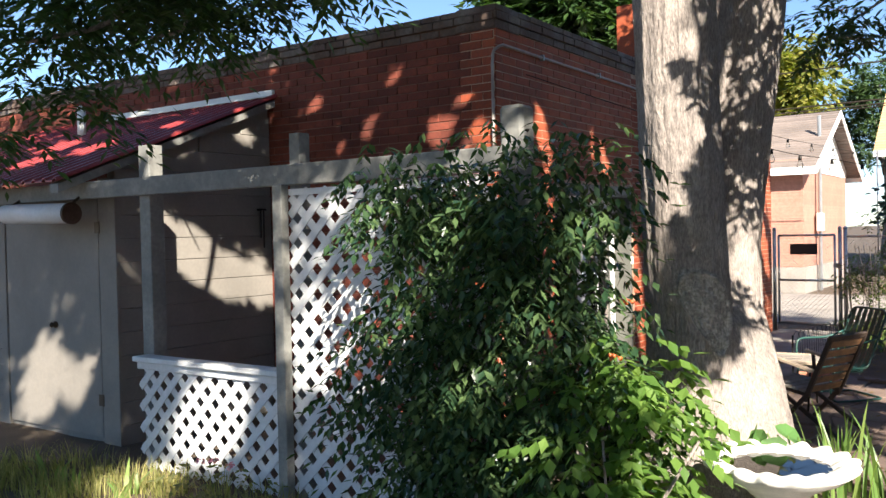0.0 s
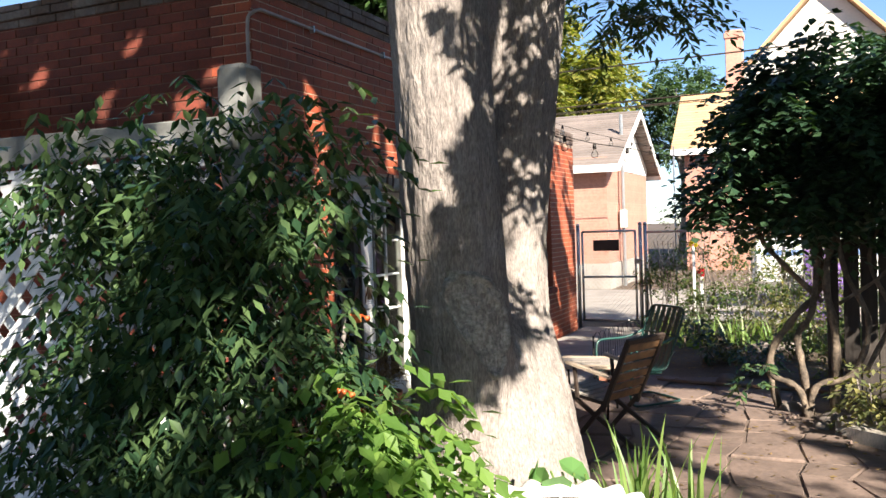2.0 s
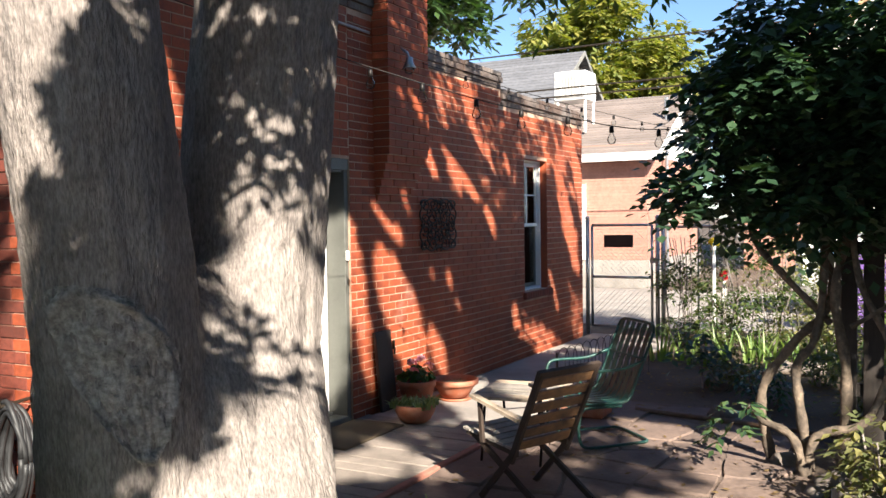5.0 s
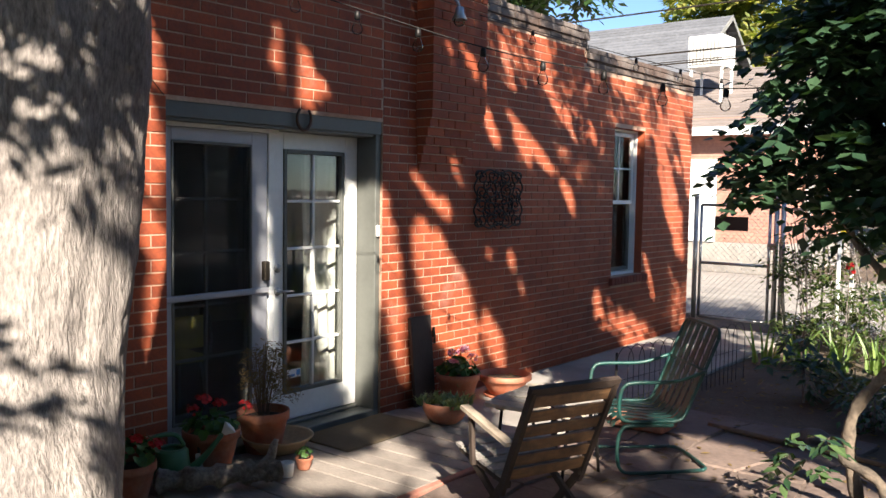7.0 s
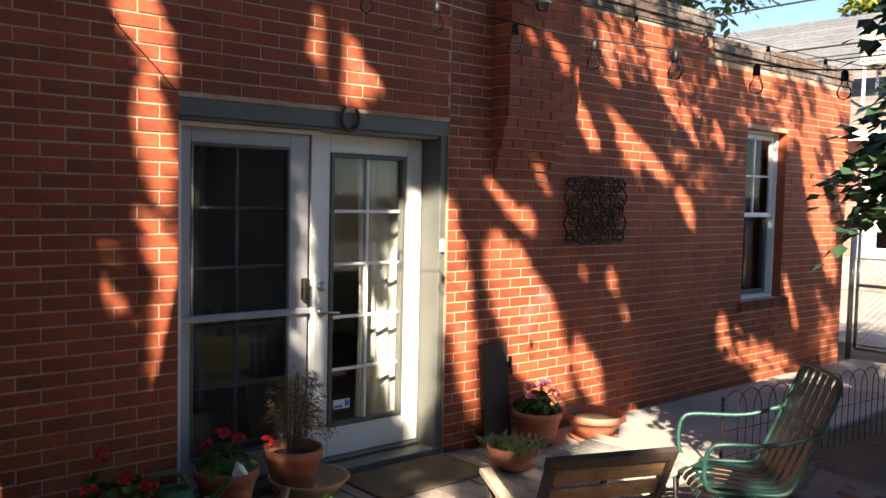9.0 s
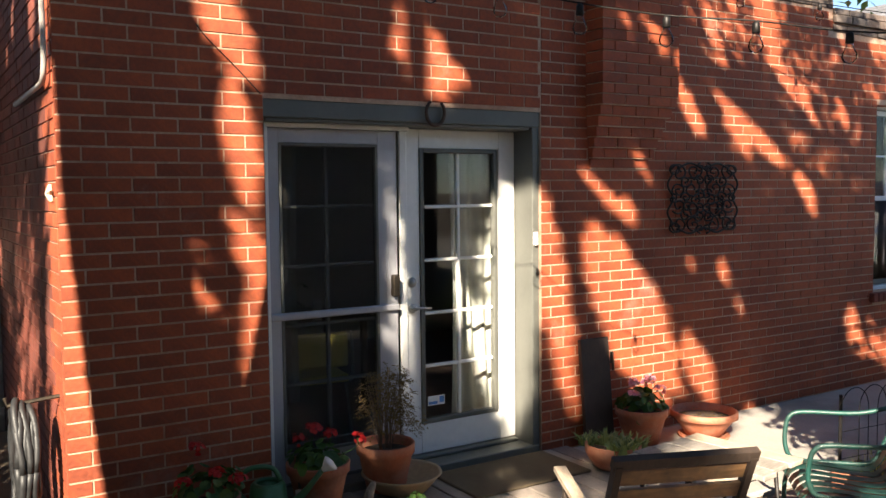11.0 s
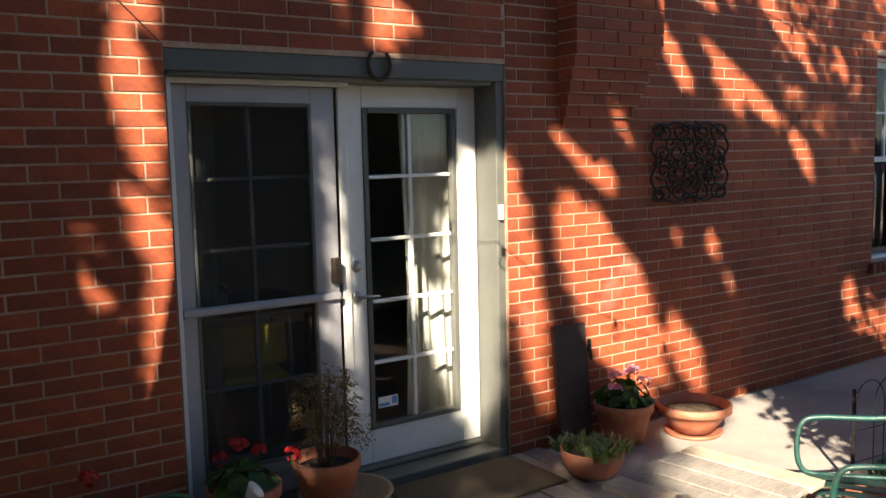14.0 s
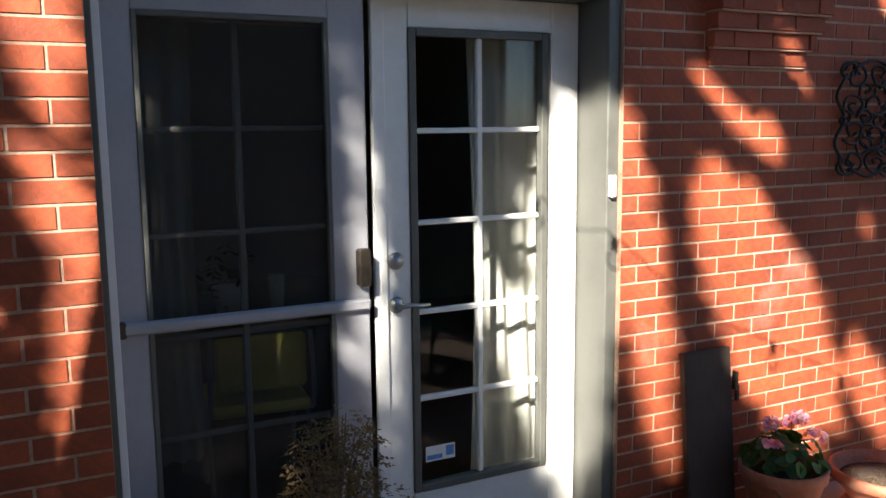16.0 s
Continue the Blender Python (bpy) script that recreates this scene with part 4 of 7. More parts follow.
# ---- lean-to shed ----
def build_shed():
    s = thing("shed", "taupe board-sided lean-to shed with red metal roof", "shed")
    y0, x1 = 4.62, -5.75
    part("wall", boxes((-9.6, x1, y0 + 0.02, y0 + 0.12, -0.1, 2.2), bevel=0), SIDING, s)
    bm = bmesh.new()
    z = -0.1
    while z < 3.1:
        # each lapped board of the east side stops under the sloping roof
        ya = max(y0, 4.27 + (z + 0.20 - 2.21) / 0.39) if z + 0.2 > 2.35 else y0
        if ya < 6.40:
            box(bm, x1 - 0.10, x1 + 0.006, ya, 6.415, z, z + 0.196, bevel=0.004)
        z += 0.20
    bm2 = bmesh.new()
    v = [bm2.verts.new(p) for p in ((x1 - 0.012, y0 + 0.02, -0.1), (x1 - 0.012, 6.415, -0.1), (x1 - 0.012, 6.415, 3.04), (x1 - 0.012, y0 + 0.02, 2.34))]
    bm2.faces.new(v)
    part("sheathing", bm2, SIDING, s)
    part("siding", bm, SIDING, s, "lapped taupe boards")
    bm = bmesh.new()
    for k in range(16):
        box(bm, -9.6, -7.62, y0, y0 + 0.02, -0.1 + 0.15 * k, -0.1 + 0.15 * k + 0.147, bevel=0.003)
    part("front_siding", bm, SIDING, s)
    part("trim", boxes((-5.98, x1 + 0.012, y0 - 0.012, y0 + 0.02, -0.1, 2.22), bevel=0.004), SIDING, s)
    part("trim", boxes((-7.62, -7.52, y0 - 0.012, y0 + 0.02, -0.1, 2.22), bevel=0.004), SIDING, s)
    d = part("door", boxes((-7.50, -6.0, y0 - 0.005, y0 + 0.02, -0.03, 2.05), bevel=0.004), SIDING, s, "plain taupe shed door")
    for z in (0.25, 1.75):
        part("hinge", boxes((-6.03, -5.96, y0 - 0.018, y0 - 0.004, z, z + 0.1)), BRONZE, d)
    bm = bmesh.new()
    lathe(bm, [(0.03, 0.0), (0.032, 0.02), (0.014, 0.03), (0.028, 0.05), (0.0, 0.07)], 14)
    for q in bm.verts:
        q.co = Vector((-6.68 + q.co.x, y0 - 0.005 - q.co.z, 0.93 + q.co.y))
    part("knob", bm, BRONZE, d, smooth=True)
    # ribbed metal roof
    verts, faces = [], []
    xs = []
    x = -9.8
    while x < -5.64:
        xs += [(x, 0), (x + 0.07, 0), (x + 0.085, 0.022), (x + 0.115, 0.022), (x + 0.13, 0)]
        x += 0.15
    for y in (4.02, 6.42):
        z = 2.21 + (y - 4.27) * 0.39 + 0.06
        verts += [(x, y, z + h) for x, h in xs]
        verts += [(x, y, z + h - 0.012) for x, h in xs]
    n = len(xs)
    for i in range(n - 1):
        faces += [(i, i + 1, 2 * n + i + 1, 2 * n + i), (n + i + 1, n + i, 3 * n + i, 3 * n + i + 1), (i + 1, i, n + i, n + i + 1)]
    faces += [(n - 1, 2 * n - 1, 4 * n - 1, 3 * n - 1)]
    sheet("roof", verts, faces, RUSTROOF, s, "red ribbed metal roof sheets")
    bm = boxes((x1 - 0.02, x1 + 0.10, 4.05, 6.41, -0.02, 0.05))
    for q in bm.verts:
        q.co.z += 2.21 + (q.co.y - 4.27) * 0.39 - 0.03
    part("barge_board", bm, PERGOLA, s)
    part("flashing", boxes((-8.4, -5.66, 6.385, 6.428, 3.09, 3.17), (-8.4, -5.66, 6.30, 6.39, 3.085, 3.10), bevel=0.004), WHITE, s, "white roof flashing")
    bm = bmesh.new()
    tube(bm, [(-7.9, 5.7, 2.75), (-7.9, 5.7, 3.15)], 0.045, 14)
    part("vent_pipe", bm, WHITE, s, smooth=True)


build_shed()


# ---- foliage helpers ----
def leaf_cloud(name, t, clumps, per, rnd, material, size, leaflets=5, length=0.16, spread=1.0, width=0.5, droop=0.5, hang=0.0):
    return crown(name, t, clumps, per, spread, material, rnd, size=size, leaflets=leaflets, length=length, droop=droop, width=width, hang=hang)


def build_vines():
    rnd = random.Random(5)
    t = thing("trumpet_vine", "dense dark green climbing vine over the lattice screen", "vine")
    clumps = []
    for _ in range(95):
        x, z = rnd.uniform(-2.45, -1.0), rnd.uniform(0.05, 1.95)
        edge = 0.28 * noise.noise(Vector((z * 2.1, 3.3, 0)))
        if x < -2.42 + edge + 0.2 * abs(z - 1.0):
            continue
        clumps.append((Vector((x, rnd.uniform(3.82, 4.12), z)), rnd.uniform(0.16, 0.28)))
    for x, z in ((-2.35, 2.05), (-1.95, 2.12), (-1.55, 2.15), (-1.25, 2.1), (-1.0, 2.05), (-1.05, 1.7), (-0.95, 1.4)):
        clumps.append((Vector((x, 3.98, z)), 0.17))
    leaf_cloud("foliage", t, clumps, 560, rnd, VINE_LEAF, 0.072, 7, 0.20, 1.1, 0.44, 0.7, 0.9)
    for k in range(14):
        x = rnd.uniform(-2.3, -1.1)
        bm = bmesh.new()
        p = bent([(x, 4.1, -0.1), (x + rnd.uniform(-0.2, 0.2), 4.05, 0.7), (x + rnd.uniform(-0.3, 0.3), 4.1, 1.4), (x + rnd.uniform(-0.4, 0.4), 4.05, 1.75 + rnd.uniform(0, 0.2))], 5)
        tube(bm, p, [0.014 - 0.009 * i / (len(p) - 1) for i in range(len(p))], 6)
        part("stem", bm, BARK, t, smooth=True)
    orange = mat("orange_petal", (0.62, 0.13, 0.03), 0.5, grain=(60, 0.2), stain=(9, 0.3), bump=0.1, vary=0.2)
    for x, y, z in ((-0.84, 3.80, 1.13), (-0.80, 3.84, 1.38)):
        bm = bmesh.new()
        for k in range(4):
            a, b = 1.57 * k + rnd.uniform(0, 1), rnd.uniform(-0.5, 0.2)
            d = Vector((0.6 * math.cos(a), 0.6 * math.sin(a) - 0.4, b)).normalized()
            tube(bm, [Vector((x, y, z)), Vector((x, y, z)) + d * 0.022, Vector((x, y, z)) + d * 0.036], [0.003, 0.005, 0.011], 7)
        part("blossom", bm, orange, t, "cluster of orange trumpet flowers", smooth=True)
    s = thing("shrub", "bright green leafy shrub in the sun beside the tree", "shrub")
    cl = [(Vector((x, y, z)), r) for x, y, z, r in ((-0.78, 3.92, 0.82, 0.20), (-0.74, 3.95, 0.60, 0.25), (-0.80, 3.85, 0.35, 0.32), (-1.0, 3.8, 0.6, 0.28), (-1.1, 3.7, 0.25, 0.3), (-0.66, 3.95, 0.95, 0.14), (-0.75, 3.8, 0.15, 0.25), (-0.95, 3.85, 0.95, 0.2), (-0.85, 4.36, 0.93, 0.13), (-0.76, 4.2, 1.0, 0.13), (-0.88, 3.95, 1.1, 0.16), (-0.92, 4.12, 0.88, 0.2), (-0.82, 4.3, 0.6, 0.2))]
    leaf_cloud("foliage", s, cl, 520, rnd, leaf_mat("shrub_leaf", (0.075, 0.145, 0.028), (0.165, 0.255, 0.055), 0.35, 0.4), 0.085, 7, 0.20, 1.0, 0.62, 0.5, 0.6)
    for k in range(8):
        a = rnd.uniform(0, 6.28)
        bm = bmesh.new()
        tube(bm, bent([(-0.85, 3.9, -0.08), (-0.85 + 0.12 * math.cos(a), 3.9 + 0.1 * math.sin(a), 0.35), (-0.8 + 0.3 * math.cos(a), 3.9 + 0.15 * math.sin(a), 0.75)], 4), 0.007, 6)
        part("stem", bm, BARK, s, smooth=True)


build_vines()


# ---- arbor vine over the old fence ----
OLDBARK = mat("vine_bark", (0.095, 0.072, 0.053), 0.9, grain=(30, 0.5), stain=(6, 0.4), bump=0.9, tint=(0.24, 0.18, 0.125), wave=12)


def build_arbor():
    rnd = random.Random(12)
    t = thing("arbor_vine", "old twisted vine with a heavy dark green canopy", "vine")
    clumps = []
    while len(clumps) < 185:
        x, y, z = rnd.uniform(-0.5, 3.2), rnd.uniform(8.8, 10.6), rnd.uniform(1.55, 3.25)
        e = ((x - 1.12 - 0.40 * (z - 2.0)) / 1.75) ** 2 + ((y - 9.7) / 0.95) ** 2 + ((z - 2.35) / 0.9) ** 2
        if e < 1 and not (x < 0.1 and z < 1.75):
            clumps.append((Vector((x, y, z)), rnd.uniform(0.2, 0.34)))
    clumps += [(Vector((-0.38, 9.5, 1.85)), 0.16), (Vector((0.75, 9.3, 3.2)), 0.22), (Vector((0.4, 9.4, 3.0)), 0.16)]
    leaf_cloud("canopy", t, clumps, 430, rnd, ARBOR_LEAF, 0.085, 7, 0.22, 0.9, 0.82, 0.5)
    for pts, r in (
        ([(0.50, 9.25, -0.1), (0.42, 9.27, 0.18), (0.22, 9.3, 0.28), (0.14, 9.35, 0.36)], 0.045),
        ([(0.50, 9.25, -0.1), (0.56, 9.3, 0.2), (0.85, 9.35, 0.32), (0.98, 9.45, 0.75), (0.80, 9.5, 1.2), (0.72, 9.55, 1.8)], 0.042),
        ([(0.52, 9.35, -0.1), (0.45, 9.4, 0.35), (0.42, 9.5, 0.62), (0.55, 9.55, 0.9), (0.62, 9.6, 1.9)], 0.05),
        ([(0.25, 9.6, -0.1), (0.18, 9.6, 0.4), (0.38, 9.62, 0.75), (0.62, 9.65, 1.1), (0.5, 9.7, 1.9)], 0.05),
        ([(0.70, 9.5, -0.1), (0.72, 9.5, 0.6), (0.66, 9.5, 1.2), (0.9, 9.6, 2.0)], 0.055),
        ([(0.62, 9.62, 0.9), (0.3, 9.6, 1.25), (0.12, 9.6, 1.5), (0.1, 9.6, 1.9)], 0.035),
        ([(0.95, 9.5, 0.3), (1.15, 9.55, 0.8), (1.0, 9.6, 1.3), (1.25, 9.6, 1.9)], 0.03),
        ([(0.75, 9.45, 0.9), (1.1, 9.5, 1.15), (1.35, 9.6, 1.5), (1.3, 9.6, 2.0)], 0.022),
    ):
        p = bent(pts, 7)
        bm = bmesh.new()
        tube(bm, p, [0.74 * r * (1 - 0.35 * i / (len(p) - 1)) * (1 + 0.16 * math.sin(i * 1.7 + r * 90)) for i in range(len(p))], 9)
        part("stem", bm, OLDBARK, t, smooth=True)
    for shoot in ((0.04, 9.2, 0.26), (0.1, 9.2, 0.38)):
        tagged(leaf_cloud("shoot", t, [(Vector(shoot), 0.095)], 900, rnd, VINE_LEAF, 0.09, 5, 0.12, 1.0, 0.5, 0.5), kind="stuff")
    f = thing("wooden_fence", "old dark wooden picket fence with light between slats", "fence")
    x = 0.80
    while x < 5.2:
        w = rnd.uniform(0.13, 0.142)
        dz = rnd.uniform(-0.03, 0.03)
        bm = boxes((x, x + w, 9.98 + rnd.uniform(-0.006, 0.006), 10.0, -0.1, 1.67 + dz), bevel=0.003)
        part("picket", bm, FENCEWOOD, f)
        x += w + rnd.uniform(0.003, 0.012)
    for z in (0.35, 1.35):
        part("rail", boxes((0.75, 5.2, 10.0, 10.04, z, z + 0.09)), FENCEWOOD, f)
    part("post", boxes((0.66, 0.76, 9.96, 10.06, -0.1, 1.75), bevel=0.006), FENCEWOOD, f)


build_arbor()


# ---- gate and chain-link fence ----
def link_mesh(x0, x1, z0, z1, y, pitch=0.075, r=0.0022):
    verts, faces = [], []
    for s in (1, -1):
        c = x0 - z1 if s == 1 else x0 + z0
        lim = x1 - z0 if s == 1 else x1 + z1
        while c < lim:
            za, zb = sorted(((x0 - c) / s, (x1 - c) / s))
            za, zb = max(za, z0), min(zb, z1)
            if zb > za + 0.01:
                i = len(verts)
                for z in (za, zb):
                    verts += [(c + s * z + dx, y + dy + s * 0.002, z) for dx, dy in ((r, 0), (-r * 0.5, r), (-r * 0.5, -r))]
                faces += [(i + k, i + (k + 1) % 3, i + 3 + (k + 1) % 3, i + 3 + k) for k in range(3)]
            c += pitch
    return verts, faces


# added, never in view: blocks eastern sky from the door glass and shaded brick
tagged(part("wall_garden", boxes((8.5, 8.7, -9.0, 16.0, -0.1, 5.0)), FENCEWOOD), "plain dark wall added out of view to darken glass reflections", "wall", kind="structure")


def build_gate():
    gy = 15.45
    g = thing("gate", "galvanised chain-link garden gate with steel frame", "gate")
    x0, x1, z0, z1 = -3.02, -2.14, 0.06, 1.52
    for a, b in (((x0, z0), (x0, z1)), ((x1, z0), (x1, z1)), ((x0, z1), (x1, z1)), ((x0, z0), (x1, z0)), ((x0, 0.77), (x1, 0.77))):
        bm = bmesh.new()
        tube(bm, [(a[0], gy, a[1]), (b[0], gy, b[1])], 0.019, 10)
        part("frame_tube", bm, STEEL, g, smooth=True)
    v, f = link_mesh(x0, x1, z0, z1, gy)
    sheet("chain_link", v, f, STEEL, g)
    part("latch", boxes((x1 - 0.02, x1 + 0.10, gy - 0.03, gy + 0.03, 0.98, 1.06), bevel=0.005), STEEL, g)
    part("sign", boxes((-2.83, -2.40, gy - 0.034, gy - 0.028, 1.20, 1.38), bevel=0.002), mat("sign_black", (0.012, 0.012, 0.012), 0.5), g, "blank black sign plate")
    fence = thing("chain_link_fence", "chain-link fence with a pale top rail behind plants", "fence")
    for x in (-3.09, -2.06, -1.98, 0.1, 2.2, 4.3):
        bm = bmesh.new()
        tube(bm, [(x, gy, -0.1), (x, gy, 1.62)], 0.03, 12)
        lathe(bm, [(0.034, 0), (0.036, 0.02), (0.02, 0.045), (0.0, 0.05)], 12, (x, gy, 1.61))
        part("post", bm, STEEL, fence, smooth=True)
    bm = bmesh.new()
    tube(bm, [(-1.98, gy, 1.49), (5.5, gy, 1.49)], 0.02, 10)
    part("top_rail", bm, mat("galvanised", (0.62, 0.60, 0.57), 0.5, metal=0.3), fence, smooth=True)
    v, f = link_mesh(-1.98, 5.5, 0.0, 1.47, gy, 0.085)
    sheet("chain_link", v, f, STEEL, fence)


build_gate()


# ---- houses across the alley ----
def gable_house(t, x0, x1, y0, y1, eave, ridge, along, wall, roof, over=0.4, trim=WHITE):
    """Walls, two roof slopes with thickness, white rakes and fascia."""
    if along == "x":
        ym = (y0 + y1) / 2
        bm = bmesh.new()
        box(bm, x0, x1, y0, y1, -0.1, eave)
        part("wall", bm, wall, t)
        for x in (x0, x1):
            bm = bmesh.new()
            d = 0.03 if x == x1 else -0.03
            q = [(y0, eave - 0.25), (y1, eave - 0.25), (y1, eave), (ym, ridge - 0.12), (y0, eave)]
            a = [bm.verts.new((x + d, p, z)) for p, z in q]
            b = [bm.verts.new((x - 2 * d, p, z)) for p, z in q]
            bm.faces.new(a)
            bm.faces.new(b[::-1])
            for i in range(5):
                bm.faces.new((a[i], a[(i + 1) % 5], b[(i + 1) % 5], b[i]))
            part("gable", bm, trim, t)
        drop = (ridge - eave) / (ym - y0) * over
        for s, ya in ((1, y0 - over), (-1, y1 + over)):
            n = 22
            slope = new("roof")
            slope.parent = t
            for k in range(n):
                bm = bmesh.new()
                f0, f1 = k / n, (k + 1) / n
                za, zb = (eave - drop) + (ridge - eave + drop) * f0, (eave - drop) + (ridge - eave + drop) * f1
                pa, pb = ya + (ym - ya) * f0, ya + (ym - ya) * f1
                c = [bm.verts.new(p) for p in ((x0 - over, pa, za + 0.03), (x1 + over, pa, za + 0.03), (x1 + over, pb, zb + 0.01), (x0 - over, pb, zb + 0.01), (x0 - over, pa, za - 0.02), (x1 + over, pa, za - 0.02), (x1 + over, pb, zb - 0.05), (x0 - over, pb, zb - 0.05))]
                for f in ((0, 1, 2, 3), (7, 6, 5, 4), (0, 4, 5, 1), (1, 5, 6, 2), (3, 2, 6, 7), (0, 3, 7, 4)):
                    bm.faces.new([c[i] for i in f])
                part("shingle_course", bm, roof, slope)
            part("fascia", boxes((x0 - over, x1 + over, ya - 0.03 * s, ya + 0.0 * s, eave - drop - 0.17, eave - drop + 0.02)) if s == 1 else boxes((x0 - over, x1 + over, ya, ya + 0.03, eave - drop - 0.17, eave - drop + 0.02)), trim, t)
            bm = bmesh.new()
            c = [bm.verts.new(p) for x in (x1 + over + 0.005, x1 + over + 0.035) for p in ((x, ya, eave - drop - 0.16), (x, ym, ridge - 0.16), (x, ym, ridge + 0.02), (x, ya, eave - drop + 0.03))]
            for f in ((0, 1, 2, 3), (7, 6, 5, 4), (0, 4, 5, 1), (1, 5, 6, 2), (2, 6, 7, 3), (3, 7, 4, 0)):
                bm.faces.new([c[i] for i in f])
            part("rake_board", bm, trim, t)
    return t


def build_houses():
    a = thing("brick_garage", "pink brick house with white gable across the alley", "house")
    gable_house(a, -13.0, -4.45, 23.7, 29.3, 3.35, 4.85, "x", HOUSEBRICK, ROOFGREY)
    bm = bmesh.new()
    rnd = random.Random(2)
    for k in range(38):
        z = 0.62 + 0.073 * k
        box(bm, -13.0, -4.442, 23.692, 23.70, z, z + 0.062)
        box(bm, -4.45, -4.442, 23.70, 29.3, z, z + 0.062)
    tagged(part("brickwork", bm, HOUSEBRICK, a), kind="stuff")
    part("plinth", boxes((-13.05, -4.40, 23.64, 29.35, -0.1, 0.60)), CONCRETE, a, "pale concrete base")
    d = part("door", boxes((-6.55, -5.95, 23.60, 23.68, 0.6, 2.45)), WHITE, a, "white door and frame")
    c = part("cooler", boxes((-7.0, -6.15, 24.3, 25.1, 4.62, 5.36), bevel=0.02), WHITE, a, "white evaporative cooler on the roof")
    for k in range(9):
        part("louvre", boxes((-6.93 + 0.085 * k, -6.87 + 0.085 * k, 24.27, 24.30, 4.70, 5.26)), STUCCO, c)
    for x in (-6.95, -6.22):
        part("leg", boxes((x, x + 0.05, 24.35, 24.40, 3.8, 4.62)), WHITE, c)
        part("leg", boxes((x, x + 0.05, 25.0, 25.05, 4.0, 4.62)), WHITE, c)
    part("meter_pole", tube(bmesh.new(), [(-4.30, 25.0, -0.1), (-4.30, 25.0, 4.6)], 0.05, 10), STEEL, a)
    part("meter_box", boxes((-4.38, -4.22, 24.85, 25.15, 1.5, 2.0), bevel=0.02), STUCCO, a)
    b = thing("tan_roof_house", "white gabled house with tan shingle wing", "house")
    gable_house(b, -3.6, 2.0, 32.0, 37.0, 4.35, 6.3, "x", HOUSEBRICK, ROOFTAN)
    part("chimney", boxes((-2.5, -1.9, 35.5, 36.2, 3.0, 8.7), (-2.55, -1.85, 35.45, 36.25, 8.4, 8.6), bevel=0.02), HOUSEBRICK, b, "red brick chimney")
    bm = bmesh.new()
    for y, back in ((38.0, 46.0),):
        q = [(-2.6, -0.1), (4.6, -0.1), (4.6, 6.8), (1.0, 10.6), (-2.6, 6.8)]
        f1 = [bm.verts.new((x, y, z)) for x, z in q]
        f2 = [bm.verts.new((x, back, z)) for x, z in q]
        bm.faces.new(f1)
        bm.faces.new(f2[::-1])
        for i in range(5):
            bm.faces.new((f1[i], f2[i], f2[(i + 1) % 5], f1[(i + 1) % 5]))
    part("main_gable", bm, STUCCO, b, "white two-storey gable end")
    for s in (-1, 1):
        bm = bmesh.new()
        p = [Vector((1.0, 0, 10.85)), Vector((1.0 + s * 4.1, 0, 6.5))]
        c = [bm.verts.new(q + Vector((0, y, dz))) for y in (37.5, 46.3) for q, dz in ((p[0], -0.18), (p[1], -0.18), (p[1], 0.0), (p[0], 0.0))]
        for f in ((0, 1, 2, 3), (7, 6, 5, 4), (0, 4, 5, 1), (1, 5, 6, 2), (2, 6, 7, 3), (3, 7, 4, 0)):
            bm.faces.new([c[i] for i in f])
        part("main_roof", bm, ROOFTAN, b)
    c = thing("grey_roof_house", "house with grey shingle roof behind the garage", "house")
    gable_house(c, -22.0, -10.2, 31.0, 38.5, 5.2, 7.9, "x", STUCCO, mat("shingle_grey", (0.14, 0.14, 0.15), 0.9, grain=(8, 0.3), stain=(0.8, 0.2), bump=0.4, vary=0.15), trim=PERGOLA)
    v = thing("white_van", "white van parked in the alley beyond the fence", "van")
    part("body", boxes((-0.6, 3.6, 18.5, 20.3, 0.35, 1.25), (0.3, 3.5, 18.6, 20.2, 1.2, 1.75), bevel=0.12), WHITE, v)
    part("window", boxes((0.6, 1.8, 18.575, 18.60, 1.28, 1.62), (2.0, 3.2, 18.575, 18.60, 1.28, 1.62)), mat("car_glass", (0.02, 0.025, 0.03), 0.08), v)
    part("stripe", boxes((-0.3, 3.3, 18.485, 18.50, 0.95, 1.05)), mat("blue_stripe", (0.12, 0.2, 0.4), 0.4), v)
    for x in (0.2, 2.8):
        bm = bmesh.new()
        tube(bm, [(x, 18.45, 0.28), (x, 18.7, 0.28)], 0.32, 20)
        part("wheel", bm, mat("tyre", (0.02, 0.02, 0.02), 0.8), v)
    p = thing("purple_bin", "purple patterned bin by the back fence", "bin")
    part("bin_body", boxes((0.35, 0.95, 16.3, 16.8, -0.05, 1.15), bevel=0.04), mat("purple_plastic", (0.20, 0.10, 0.38), 0.5, grain=(9, 0.5), stain=(6, 0.5)), p)
    part("bin_lid", boxes((0.33, 0.97, 16.28, 16.82, 1.15, 1.2), bevel=0.02), mat("purple_dark", (0.06, 0.03, 0.12), 0.5), p)


build_houses()


